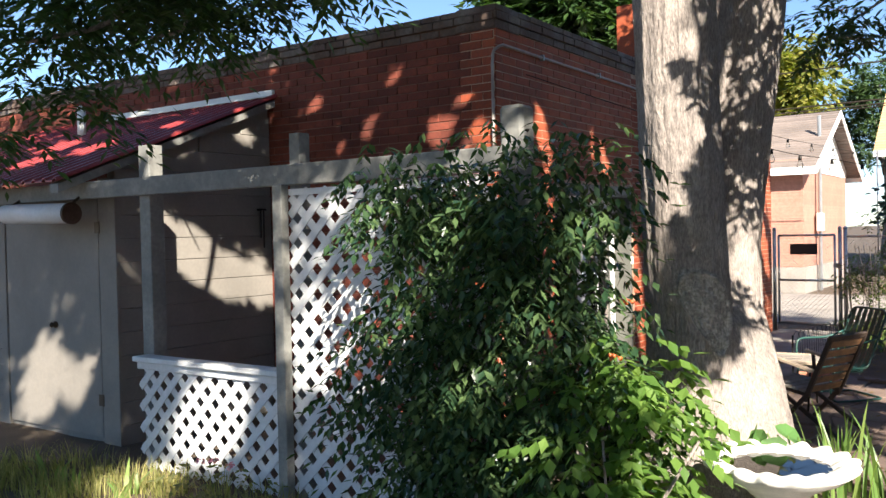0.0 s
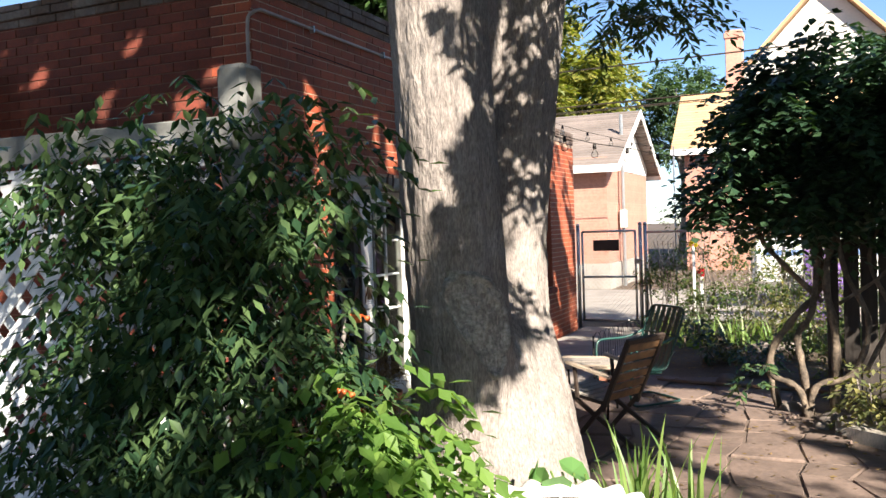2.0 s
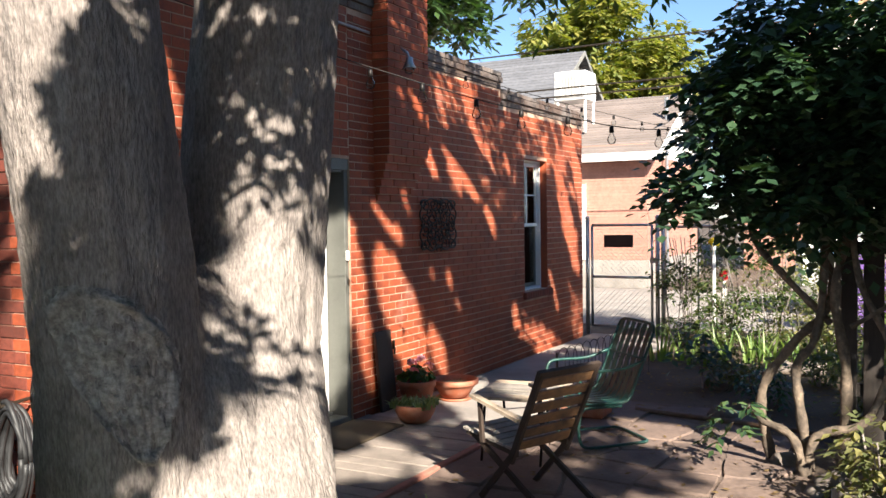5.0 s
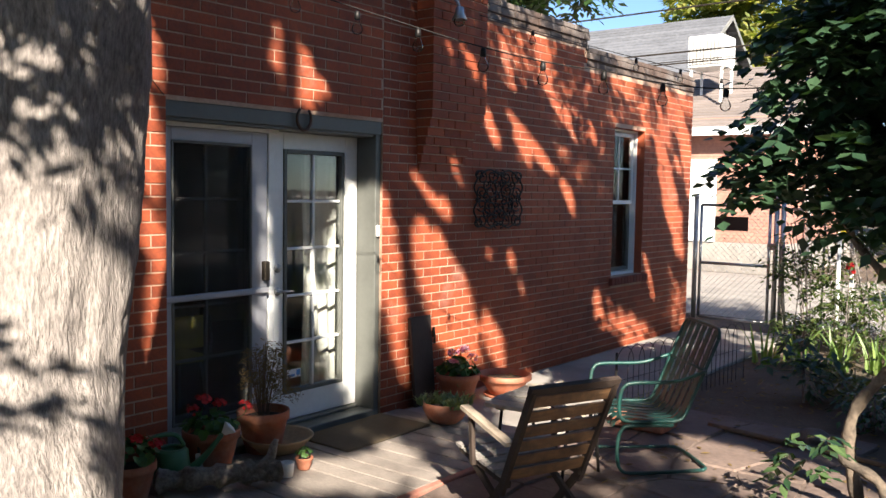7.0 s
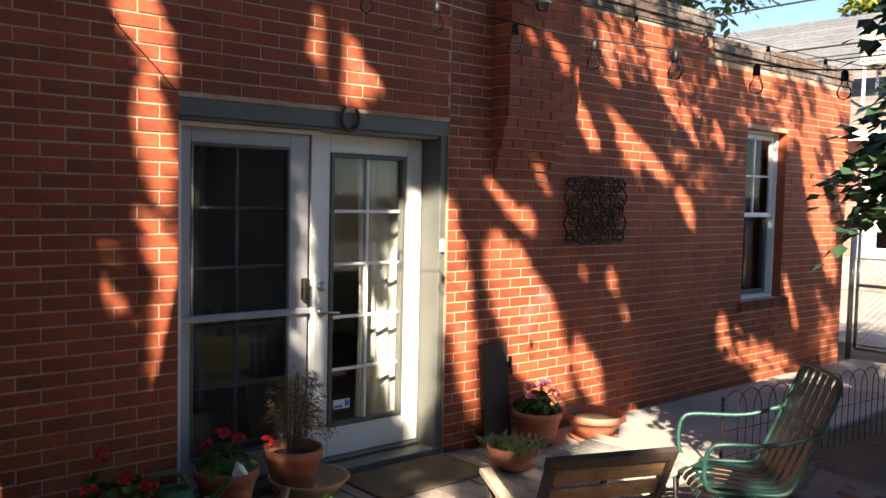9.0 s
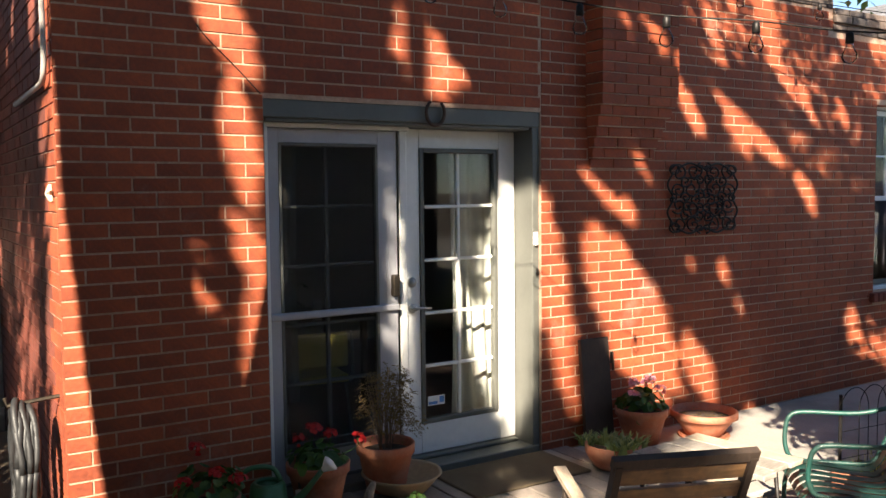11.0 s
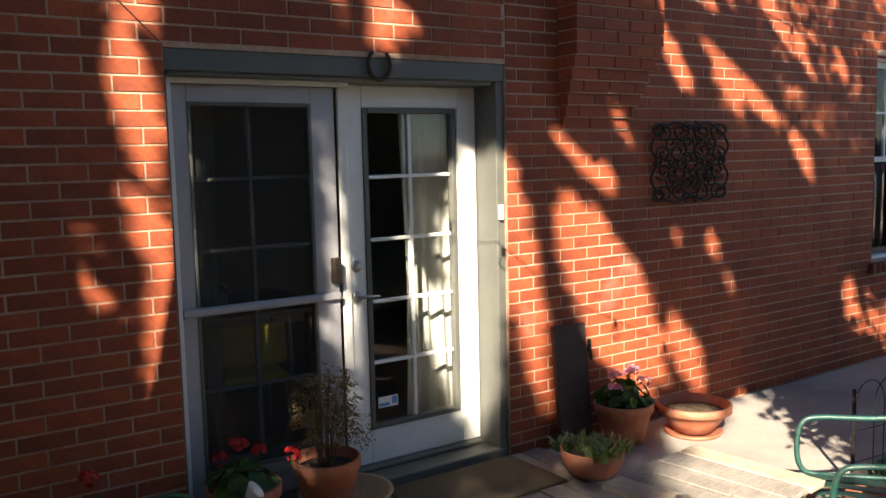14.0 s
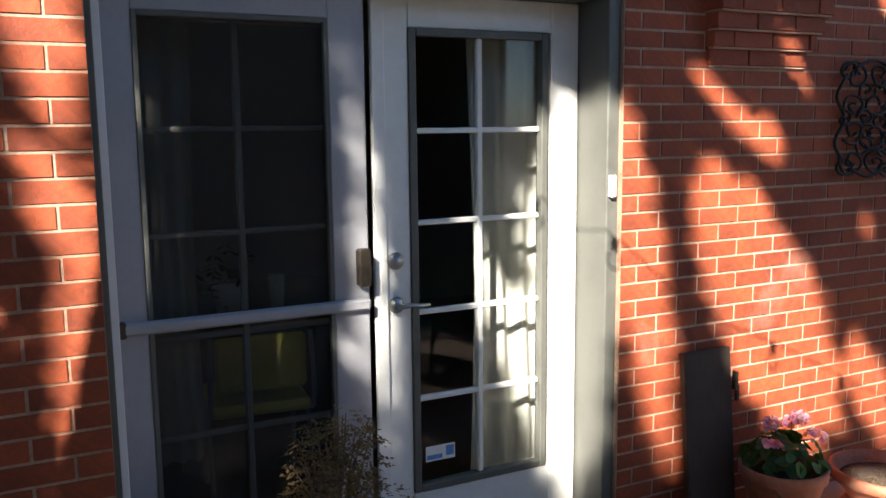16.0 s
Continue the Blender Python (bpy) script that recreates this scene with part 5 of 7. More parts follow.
def far_tree(name, label, x, y, z, r, h, material, seed, trunk=0.2):
    rnd = random.Random(seed)
    t = thing(name, label, "tree")
    bm = bmesh.new()
    p = bent([(x, y, -0.1), (x + 0.2, y, z * 0.4), (x - 0.1, y, z)], 5)
    tube(bm, p, [trunk * (1 - 0.5 * i / (len(p) - 1)) for i in range(len(p))], 9)
    part("trunk", bm, BARK, t, smooth=True)
    cl = []
    while len(cl) < 70:
        q = Vector((rnd.uniform(-1, 1), rnd.uniform(-1, 1), rnd.uniform(-1, 1)))
        if q.length < 1 and q.length > 0.35:
            k = 1 + 0.25 * noise.noise(q * 2.3 + Vector((seed, 0, 0)))
            cl.append((Vector((x + q.x * r * k, y + q.y * r * k, z + q.z * h * k)), r * rnd.uniform(0.16, 0.3)))
    for k in range(7):
        c = cl[k * 9][0]
        bm = bmesh.new()
        tube(bm, bent([(x, y, z * 0.55), (x + (c.x - x) * 0.5, y + (c.y - y) * 0.4, (z * 0.6 + c.z) / 2), tuple(c)], 4), 0.06, 6)
        part("limb", bm, BARK, t, smooth=True)
    crown("crown", t, cl, 260 / r, 0.9, material, rnd, size=0.055 * r + 0.12, leaflets=7, length=0.5, width=0.5)


far_tree("elm_tree", "large yellow-green autumn tree behind the roofs", -12.6, 45, 8.6, 4.6, 4.3, leaf_mat("autumn_leaf", (0.135, 0.16, 0.035), (0.29, 0.255, 0.055), 0.6, 0.4), 4, 0.4)
far_tree("spruce_tree", "dark green tree rising behind the roofs", -6.3, 50, 7.6, 2.3, 2.9, leaf_mat("far_leaf", (0.05, 0.09, 0.04), (0.09, 0.14, 0.05), 0.6, 0.3), 6, 0.25)
far_tree("alley_tree", "dark leafy tree rising behind the flat roof", -8.6, 18.6, 7.2, 2.5, 1.8, TREE_LEAF, 12, 0.22)
far_tree("street_tree", "green street tree far behind the houses", 8.0, 52, 6.5, 4.0, 3.5, TREE_LEAF, 9, 0.3)


def build_wires():
    w = thing("overhead_line", "black overhead power lines strung along the alley", "power line")
    for x in (-31, 31):
        part("pole", tube(bmesh.new(), [(x, 18.6, -0.1), (x, 18.6, 6.5)], [0.16, 0.11], 12), OLDBARK, w, smooth=True)
        part("crossarm", boxes((x - 0.06, x + 0.06, 17.8, 21.2, 4.5, 4.62), (x - 0.06, x + 0.06, 17.8, 21.2, 5.1, 5.2)), OLDBARK, w)
    for z, y in ((4.95, 18.0), (4.28, 18.2), (4.2, 18.6), (4.55, 21.0)):
        bm = bmesh.new()
        tube(bm, [(x, y, z - 0.25 * (1 - (x / 30) ** 2) + 0.012 * x) for x in range(-31, 32, 2)], 0.014 if z != 4.2 else 0.008, 6)
        part("cable", bm, BRONZE, w, smooth=True)


build_wires()


# ---- paving ----
def build_paving():
    rnd = random.Random(31)
    deck = thing("deck", "weathered grey plank deck at the door", "deck", kind="structure")
    y = 6.75
    while y < 9.40:
        bm = boxes((-3.03, -1.76 + rnd.uniform(-0.01, 0.01), y, y + 0.138, -0.09, GZ + rnd.uniform(-0.003, 0.003)), bevel=0.004)
        part("plank", bm, DECK, deck)
        y += 0.145
    part("edge_board", boxes((-1.755, -1.70, 6.75, 9.42, -0.1, GZ + 0.006), bevel=0.006), mat("edge_brick", (0.40, 0.17, 0.12), 0.85, grain=(40, 0.3)), deck, "reddish edging")
    patio = thing("patio", "uneven brown flagstone patio", "pavement", kind="structure")
    bm = bmesh.new()
    rim = [(-1.69, 6.7), (1.75, 6.7), (-0.2, 11.05), (-1.69, 11.05)]
    up, down = [bm.verts.new((x, y, GZ - 0.013)) for x, y in rim], [bm.verts.new((x, y, -0.11)) for x, y in rim]
    bm.faces.new(up)
    for k in range(4):
        bm.faces.new((up[k], down[k], down[(k + 1) % 4], up[(k + 1) % 4]))
    part("joint_sand", bm, mat("joint_dust", (0.155, 0.11, 0.085), 0.95, grain=(60, 0.4), stain=(2, 0.3), bump=0.7), patio, "dusty brown soil between the stones")
    nx, ny = 9, 11
    X = [[-1.68 + 0.42 * i + (rnd.uniform(-0.1, 0.1) if 0 < i < nx else 0) for i in range(nx + 1)] for _ in range(ny + 1)]
    Y = [[6.6 + 0.40 * j + rnd.uniform(-0.09, 0.09) for _ in range(nx + 1)] for j in range(ny + 1)]
    for j in range(ny):
        for i in range(nx):
            q = [(X[j][i], Y[j][i]), (X[j][i + 1], Y[j][i + 1]), (X[j + 1][i + 1], Y[j + 1][i + 1]), (X[j + 1][i], Y[j + 1][i])]
            cx, cy = sum(p[0] for p in q) / 4, sum(p[1] for p in q) / 4
            if cx > 0.4 + (9.6 - cy) * 0.45 or (cx < -0.2 and cy < 6.9):
                continue
            z = GZ + rnd.uniform(-0.012, 0.008)
            bm = bmesh.new()
            ring = []
            for k in range(4):
                a, b = Vector(q[k]), Vector(q[(k + 1) % 4])
                for f in (0.0, 0.33, 0.66):
                    p = a.lerp(b, f)
                    p = Vector((cx, cy)).lerp(p, 0.972 + rnd.uniform(-0.03, 0.012) - (0.03 if f == 0 else 0))
                    ring.append(p)
            top = [bm.verts.new((cx + (p.x - cx) * 0.975, cy + (p.y - cy) * 0.975, z + rnd.uniform(-0.003, 0.003))) for p in ring]
            mid = [bm.verts.new((p.x, p.y, z - 0.012)) for p in ring]
            low = [bm.verts.new((p.x, p.y, -0.1)) for p in ring]
            bm.faces.new(top)
            for a, b in ((top, mid), (mid, low)):
                for k in range(12):
                    bm.faces.new((a[k], b[k], b[(k + 1) % 12], a[(k + 1) % 12]))
            part("flagstone", bm, FLAG, patio)


build_paving()

# ---- materials of the things ----
TERRA = mat("terracotta", (0.36, 0.11, 0.05), 0.75, grain=(50, 0.18), stain=(6, 0.25), bump=0.2, tint=(0.40, 0.19, 0.12))
POTSOIL = mat("potting_soil", (0.045, 0.032, 0.024), 0.95, grain=(90, 0.5), stain=(10, 0.3), bump=1.0)
OLDWOOD = mat("old_wood", (0.20, 0.125, 0.07), 0.75, grain=(22, 0.4), stain=(4, 0.4), bump=0.4, stretch=(1, 1, 6), vary=0.2, tint=(0.12, 0.085, 0.06))
GREYWOOD = mat("grey_wood", (0.33, 0.29, 0.25), 0.85, grain=(22, 0.35), stain=(4, 0.3), bump=0.5, stretch=(6, 1, 1), vary=0.12)
PALEWOOD = mat("pale_wood", (0.52, 0.41, 0.30), 0.75, grain=(22, 0.3), stain=(4, 0.25), bump=0.3, stretch=(1, 6, 1))
DARKWOOD = mat("dark_plank", (0.055, 0.036, 0.026), 0.7, grain=(20, 0.35), stain=(5, 0.35), bump=0.35, stretch=(4, 4, 0.6))
BLACKIRON = mat("black_iron", (0.022, 0.019, 0.018), 0.5, metal=0.6, grain=(60, 0.3), stain=(9, 0.3), bump=0.2)
TEAL = mat("teal_paint", (0.014, 0.066, 0.054), 0.42, grain=(50, 0.3), stain=(9, 0.4), bump=0.2, tint=(0.026, 0.05, 0.042))
MATTE_MAT = mat("coir", (0.115, 0.082, 0.045), 0.95, grain=(160, 0.5), stain=(4, 0.25), bump=1.0)
STONE = mat("pale_stone", (0.80, 0.77, 0.71), 0.7, grain=(30, 0.12), stain=(5, 0.15), bump=0.3)
ROCK = mat("rock", (0.20, 0.165, 0.14), 0.9, grain=(18, 0.35), stain=(4, 0.35), bump=0.7)
GREEN_PLASTIC = mat("green_plastic", (0.055, 0.15, 0.06), 0.4, grain=(40, 0.08), stain=(5, 0.12), bump=0.05)
RUBBER = mat("black_rubber", (0.022, 0.022, 0.023), 0.55, grain=(60, 0.15), stain=(6, 0.2), bump=0.1)
RED_PETAL = leaf_mat("red_petal", (0.42, 0.012, 0.018), (0.60, 0.03, 0.03), 0.6, 0.3)
PINK_PETAL = leaf_mat("pink_petal", (0.62, 0.22, 0.36), (0.80, 0.48, 0.58), 0.6, 0.3)
YELLOW_PETAL = leaf_mat("yellow_petal", (0.75, 0.55, 0.02), (0.8, 0.65, 0.05), 0.6, 0.3)
GERANIUM = leaf_mat("geranium_leaf", (0.035, 0.085, 0.02), (0.09, 0.17, 0.035), 0.55, 0.3)
SUCCULENT = leaf_mat("succulent_leaf", (0.13, 0.19, 0.09), (0.28, 0.32, 0.12), 0.5, 0.2)
DRIED = leaf_mat("dried_leaf", (0.12, 0.078, 0.036), (0.21, 0.14, 0.06), 0.8, 0.3)
IRIS = leaf_mat("iris_blade", (0.12, 0.20, 0.05), (0.24, 0.32, 0.09), 0.45, 0.35)
GRASS = leaf_mat("dry_grass", (0.17, 0.18, 0.05), (0.42, 0.36, 0.16), 0.7, 0.35)
SHRUBLEAF = leaf_mat("garden_leaf", (0.042, 0.072, 0.02), (0.125, 0.145, 0.04), 0.55, 0.35)
PALELEAF = leaf_mat("pale_leaf", (0.11, 0.125, 0.05), (0.26, 0.23, 0.08), 0.6, 0.35)


def blades(name, t, roots, rnd, material, height, width, lean=0.35, per=14, parts=4):
    V, F = [], []
    for x, y, z, r in roots:
        for _ in range(per):
            a, b = rnd.uniform(0, 6.283), rnd.uniform(0, 1) ** 0.5 * r
            p = Vector((x + b * math.cos(a), y + b * math.sin(a), z))
            d = Vector((math.cos(a + rnd.uniform(-1, 1)), math.sin(a + rnd.uniform(-1, 1)), 0))
            side = Vector((-d.y, d.x, 0)).lerp(d, rnd.uniform(-0.5, 0.5)).normalized()
            h, l, w = height * rnd.uniform(0.55, 1.1), lean * rnd.uniform(0.2, 1.2), width * rnd.uniform(0.7, 1.2)
            i = len(V)
            for k in range(parts + 1):
                f = k / parts
                c = p + Vector((0, 0, h * f * (1 - 0.25 * f * l))) + d * h * l * f * f
                ww = w * (1 - f) ** 0.6 * 0.5
                V += [c - side * ww, c + side * ww]
            F += [(i + 2 * k, i + 2 * k + 1, i + 2 * k + 3, i + 2 * k + 2) for k in range(parts)]
    return sheet(name, V, F, material, t)


def disc_leaves(name, t, c, r, rz, count, rnd, material, size):
    """Round lobed leaves on a dome."""
    V, F = [], []
    for _ in range(count):
        q = Vector((rnd.gauss(0, 1), rnd.gauss(0, 1), rnd.gauss(0, 1))).normalized()
        q.z = abs(q.z) if rnd.random() < 0.8 else q.z
        p = Vector(c) + Vector((q.x * r, q.y * r, q.z * rz)) * rnd.uniform(0.55, 1.05)
        n = (q + Vector((rnd.uniform(-0.6, 0.6), rnd.uniform(-0.6, 0.6), rnd.uniform(0, 0.8)))).normalized()
        u = n.orthogonal().normalized()
        v = n.cross(u)
        s = size * rnd.uniform(0.6, 1.1)
        i = len(V)
        V.append(p - n * s * 0.15)
        k = 9
        for j in range(k):
            a = 2 * math.pi * j / k
            rr = s * (1.0 if j % 3 else 0.82)
            V.append(p + rr * (math.cos(a) * u + math.sin(a) * v) + n * s * 0.1)
        F += [(i, i + 1 + j, i + 1 + (j + 1) % k) for j in range(k)]
    return sheet(name, V, F, material, t)


def blooms(name, t, centres, rnd, material, r=0.045, count=26, size=0.016):
    obs = []
    for c in centres:
        obs.append(disc_leaves(name, t, c, r, r * 0.7, count, rnd, material, size))
    return obs


def flowerpot(name, label, x, y, r, h, z=GZ, foot=0.66, rim=0.22, category="flower pot", soil=0.82):
    t = thing(name, label, category)
    bm = bmesh.new()
    lathe(bm, [(r * foot * 0.9, 0), (r * foot, 0.004), (r * (foot + (0.93 - foot) * 0.5), h * 0.42), (r * 0.92, h * (1 - rim)), (r * 0.99, h * (1 - rim) + 0.004), (r, h * 0.985), (r * 0.985, h), (r * 0.93, h), (r * 0.90, h * 0.96), (r * 0.84, h * soil - 0.015)], 40, (x, y, z))
    part("pot", bm, TERRA, t, smooth=True)
    bm = bmesh.new()
    lathe(bm, [(r * 0.885, -0.004), (r * 0.6, 0.004), (0.0, 0.008)], 24, (x, y, z + h * soil))
    part("soil", bm, POTSOIL, t, smooth=True)
    return t


def build_pots():
    rnd = random.Random(44)
    t = flowerpot("flower_pot", "terracotta pot with a dried brown twiggy plant", -2.97, 8.10, 0.168, 0.27)
    V = []
    for k in range(26):
        a, b = rnd.uniform(0, 6.283), rnd.uniform(0.02, 0.17)
        bm = bmesh.new()
        tube(bm, bent([(-2.97 + 0.03 * math.cos(a), 8.10 + 0.03 * math.sin(a), 0.17), (-2.97 + 0.5 * b * math.cos(a), 8.1 + 0.5 * b * math.sin(a), 0.36), (-2.95 + b * math.cos(a), 8.1 + b * math.sin(a), rnd.uniform(0.48, 0.66))], 4), 0.0022, 4)
        part("twig", bm, OLDWOOD, t)
    crown("dry_leaves", t, [(Vector((-2.95, 8.10, 0.52)), 0.15), (Vector((-2.93, 8.08, 0.43)), 0.14), (Vector((-2.86, 8.20, 0.38)), 0.09), (Vector((-2.95, 8.12, 0.60)), 0.09)], 12500, 1.0, DRIED, rnd, size=0.016, leaflets=5, length=0.04, width=0.6)
    s = thing("saucer", "wide tan clay saucer under the pot", "saucer")
    bm = bmesh.new()
    lathe(bm, [(0.10, 0), (0.15, 0.006), (0.215, 0.085), (0.232, 0.098), (0.228, 0.106), (0.208, 0.098), (0.14, 0.018), (0.0, 0.014)], 40, (-2.91, 8.17, GZ))
    part("dish", bm, mat("tan_clay", (0.40, 0.28, 0.16), 0.7, grain=(40, 0.2)), s, smooth=True)
    t = flowerpot("flower_pot", "terracotta pot of red geraniums by the screen door", -2.92, 7.66, 0.172, 0.25)
    disc_leaves("leaves", t, (-2.92, 7.66, 0.19), 0.17, 0.13, 90, rnd, GERANIUM, 0.032)
    blooms("bloom", t, [(-3.03, 7.68, 0.36), (-2.97, 7.76, 0.33), (-2.88, 7.88, 0.31), (-3.0, 7.58, 0.32)], rnd, RED_PETAL)
    for x, y in ((-2.88, 7.88), (-2.97, 7.76), (-3.03, 7.68)):
        part("stalk", tube(bmesh.new(), bent([(-2.92, 7.68, 0.2), (x + 0.01, y - 0.02, 0.26), (x, y, 0.31)], 3), 0.003, 5), GERANIUM, t)
    t = flowerpot("flower_pot", "terracotta pot of red geraniums against the wall", -2.80, 7.03, 0.15, 0.22)
    disc_leaves("leaves", t, (-2.80, 7.03, 0.20), 0.20, 0.12, 110, rnd, GERANIUM, 0.032)
    blooms("bloom", t, [(-2.74, 7.05, 0.30), (-2.70, 7.14, 0.27), (-2.90, 7.0, 0.40), (-2.78, 6.90, 0.27)], rnd, RED_PETAL)
    t = flowerpot("flower_pot", "terracotta pot of pink geraniums beside the leaning board", -2.81, 9.96, 0.175, 0.24)
    disc_leaves("leaves", t, (-2.81, 9.96, 0.20), 0.16, 0.12, 120, rnd, GERANIUM, 0.034)
    blooms("bloom", t, [(-2.85, 9.93, 0.36), (-2.80, 10.04, 0.38), (-2.74, 10.06, 0.32), (-2.78, 9.86, 0.30), (-2.86, 10.05, 0.34)], rnd, PINK_PETAL)
    for y in (9.93, 10.02):
        part("stalk", tube(bmesh.new(), [(-2.82, y, 0.18), (-2.83, y, 0.36)], 0.003, 5), GERANIUM, t)
    t = thing("planter_bowl", "wide low terracotta bowl with dry soil", "planter")
    bm = bmesh.new()
    lathe(bm, [(0.11, 0.0), (0.12, 0.004), (0.17, 0.075), (0.205, 0.12), (0.225, 0.125), (0.225, 0.165), (0.21, 0.17), (0.195, 0.13), (0.15, 0.10)], 44, (-2.66, 10.40, GZ + 0.02))
    part("bowl", bm, TERRA, t, smooth=True)
    part("soil", lathe(bmesh.new(), [(0.193, 0.0), (0.10, 0.01), (0.0, 0.012)], 24, (-2.66, 10.40, GZ + 0.14)), SOIL, t, smooth=True)
    part("saucer", lathe(bmesh.new(), [(0.14, 0.0), (0.16, 0.0), (0.175, 0.022), (0.165, 0.024), (0.15, 0.01), (0.0, 0.01)], 32, (-2.66, 10.40, GZ)), TERRA, t, smooth=True)
    crown("litter", t, [(Vector((-2.66, 10.40, GZ + 0.165)), 0.14)], 2600, 0.08, DRIED, rnd, size=0.03, leaflets=3, length=0.04)
    t = thing("succulent_bowl", "low terracotta bowl full of pale succulents", "planter")
    bm = bmesh.new()
    lathe(bm, [(0.09, 0.0), (0.13, 0.03), (0.168, 0.10), (0.172, 0.15), (0.165, 0.155), (0.155, 0.145), (0.14, 0.12)], 36, (-2.52, 9.43, GZ))
    part("bowl", bm, TERRA, t, smooth=True)
    part("soil", lathe(bmesh.new(), [(0.155, 0.0), (0.0, 0.01)], 24, (-2.52, 9.43, GZ + 0.135)), POTSOIL, t, smooth=True)
    blades("succulent", t, [(-2.52 + 0.13 * math.cos(k), 9.43 + 0.11 * math.sin(k * 1.7), GZ + 0.13, 0.05) for k in range(14)], rnd, SUCCULENT, 0.085, 0.024, 0.8, 26, 3)
    # small things by the pots
    t = thing("mug", "small cream glazed cup on the deck", "cup")
    part("cup", lathe(bmesh.new(), [(0.03, 0), (0.034, 0.004), (0.042, 0.085), (0.039, 0.088), (0.034, 0.02), (0.0, 0.016)], 24, (-2.47, 7.86, GZ)), STONE, t, smooth=True)
    t = flowerpot("small_pot", "small terracotta pot with a green seedling", -2.50, 8.02, 0.055, 0.075)
    disc_leaves("leaves", t, (-2.50, 8.02, 0.05), 0.05, 0.04, 26, rnd, GERANIUM, 0.016)
    t = thing("driftwood", "weathered grey driftwood log with a raised stub", "log")
    bm = bmesh.new()
    p = bent([(-2.80, 7.20, 0.025), (-2.64, 7.38, 0.04), (-2.50, 7.58, 0.05), (-2.38, 7.74, 0.045)], 14)
    tube(bm, p, [0.078 * (0.75 + 0.4 * math.sin(i * 0.7) * 0.3 + 0.25 * noise.noise(Vector((i * 0.6, 0, 0)))) for i in range(len(p))], 40)
    tube(bm, bent([(-2.44, 7.64, 0.06), (-2.43, 7.70, 0.13), (-2.42, 7.74, 0.22)], 4), [0.045, 0.036, 0.03, 0.028, 0.026, 0.028, 0.026, 0.024, 0.016], 10)
    for v in bm.verts:
        along = Vector(((v.co.x - v.co.y) * 45, (v.co.x + v.co.y) * 4, v.co.z * 45))
        v.co += 0.012 * Vector((noise.noise(v.co * 14), noise.noise(v.co * 14 + Vector((5, 0, 0))), noise.noise(v.co * 14 + Vector((0, 9, 0))))) + Vector((0.008, -0.006, 0.009)) * noise.noise(along)
    part("log", bm, mat("driftwood", (0.27, 0.225, 0.18), 0.9, grain=(50, 0.5), stain=(9, 0.45), bump=0.8, tint=(0.12, 0.09, 0.065)), t, smooth=True)
    t = thing("watering_can", "green plastic watering can with a white rose", "watering can")
    c = (-2.88, 7.36, GZ)
    part("body", lathe(bmesh.new(), [(0.095, 0), (0.105, 0.008), (0.10, 0.10), (0.09, 0.19), (0.075, 0.205), (0.06, 0.205), (0.06, 0.19), (0.085, 0.18)], 32, c), GREEN_PLASTIC, t, smooth=True)
    part("spout", tube(bmesh.new(), bent([(-2.83, 7.44, 0.02), (-2.79, 7.52, 0.10), (-2.74, 7.60, 0.215)], 4), [0.028, 0.026, 0.023, 0.021, 0.019, 0.017, 0.015, 0.014, 0.014], 14), GREEN_PLASTIC, t, smooth=True)
    bm = lathe(bmesh.new(), [(0.014, 0), (0.018, 0.01), (0.042, 0.05), (0.044, 0.056), (0.02, 0.064), (0.0, 0.066)], 20)
    m = look((-2.735, 7.605, 0.22), (-2.69, 7.68, 0.30)) @ pose(0, 0, 0, 180)
    for v in bm.verts:
        v.co = m @ v.co
    part("rose", bm, WHITE, t, "white sprinkler rose", smooth=True)
    part("handle", tube(bmesh.new(), bent([(-2.93, 7.27, 0.05), (-2.96, 7.22, 0.14), (-2.93, 7.27, 0.23), (-2.88, 7.38, 0.235), (-2.85, 7.42, 0.17)], 5), 0.013, 10), GREEN_PLASTIC, t, smooth=True)
    t = thing("trowel", "small steel hand trowel leaning by the pot", "trowel")
    part("blade", boxes((-2.86, -2.855, 7.50, 7.56, GZ + 0.01, 0.10), bevel=0.002), STEEL, t)
    part("handle", tube(bmesh.new(), [(-2.857, 7.53, 0.10), (-2.87, 7.53, 0.20)], 0.012, 8), DARKWOOD, t, smooth=True)


build_pots()


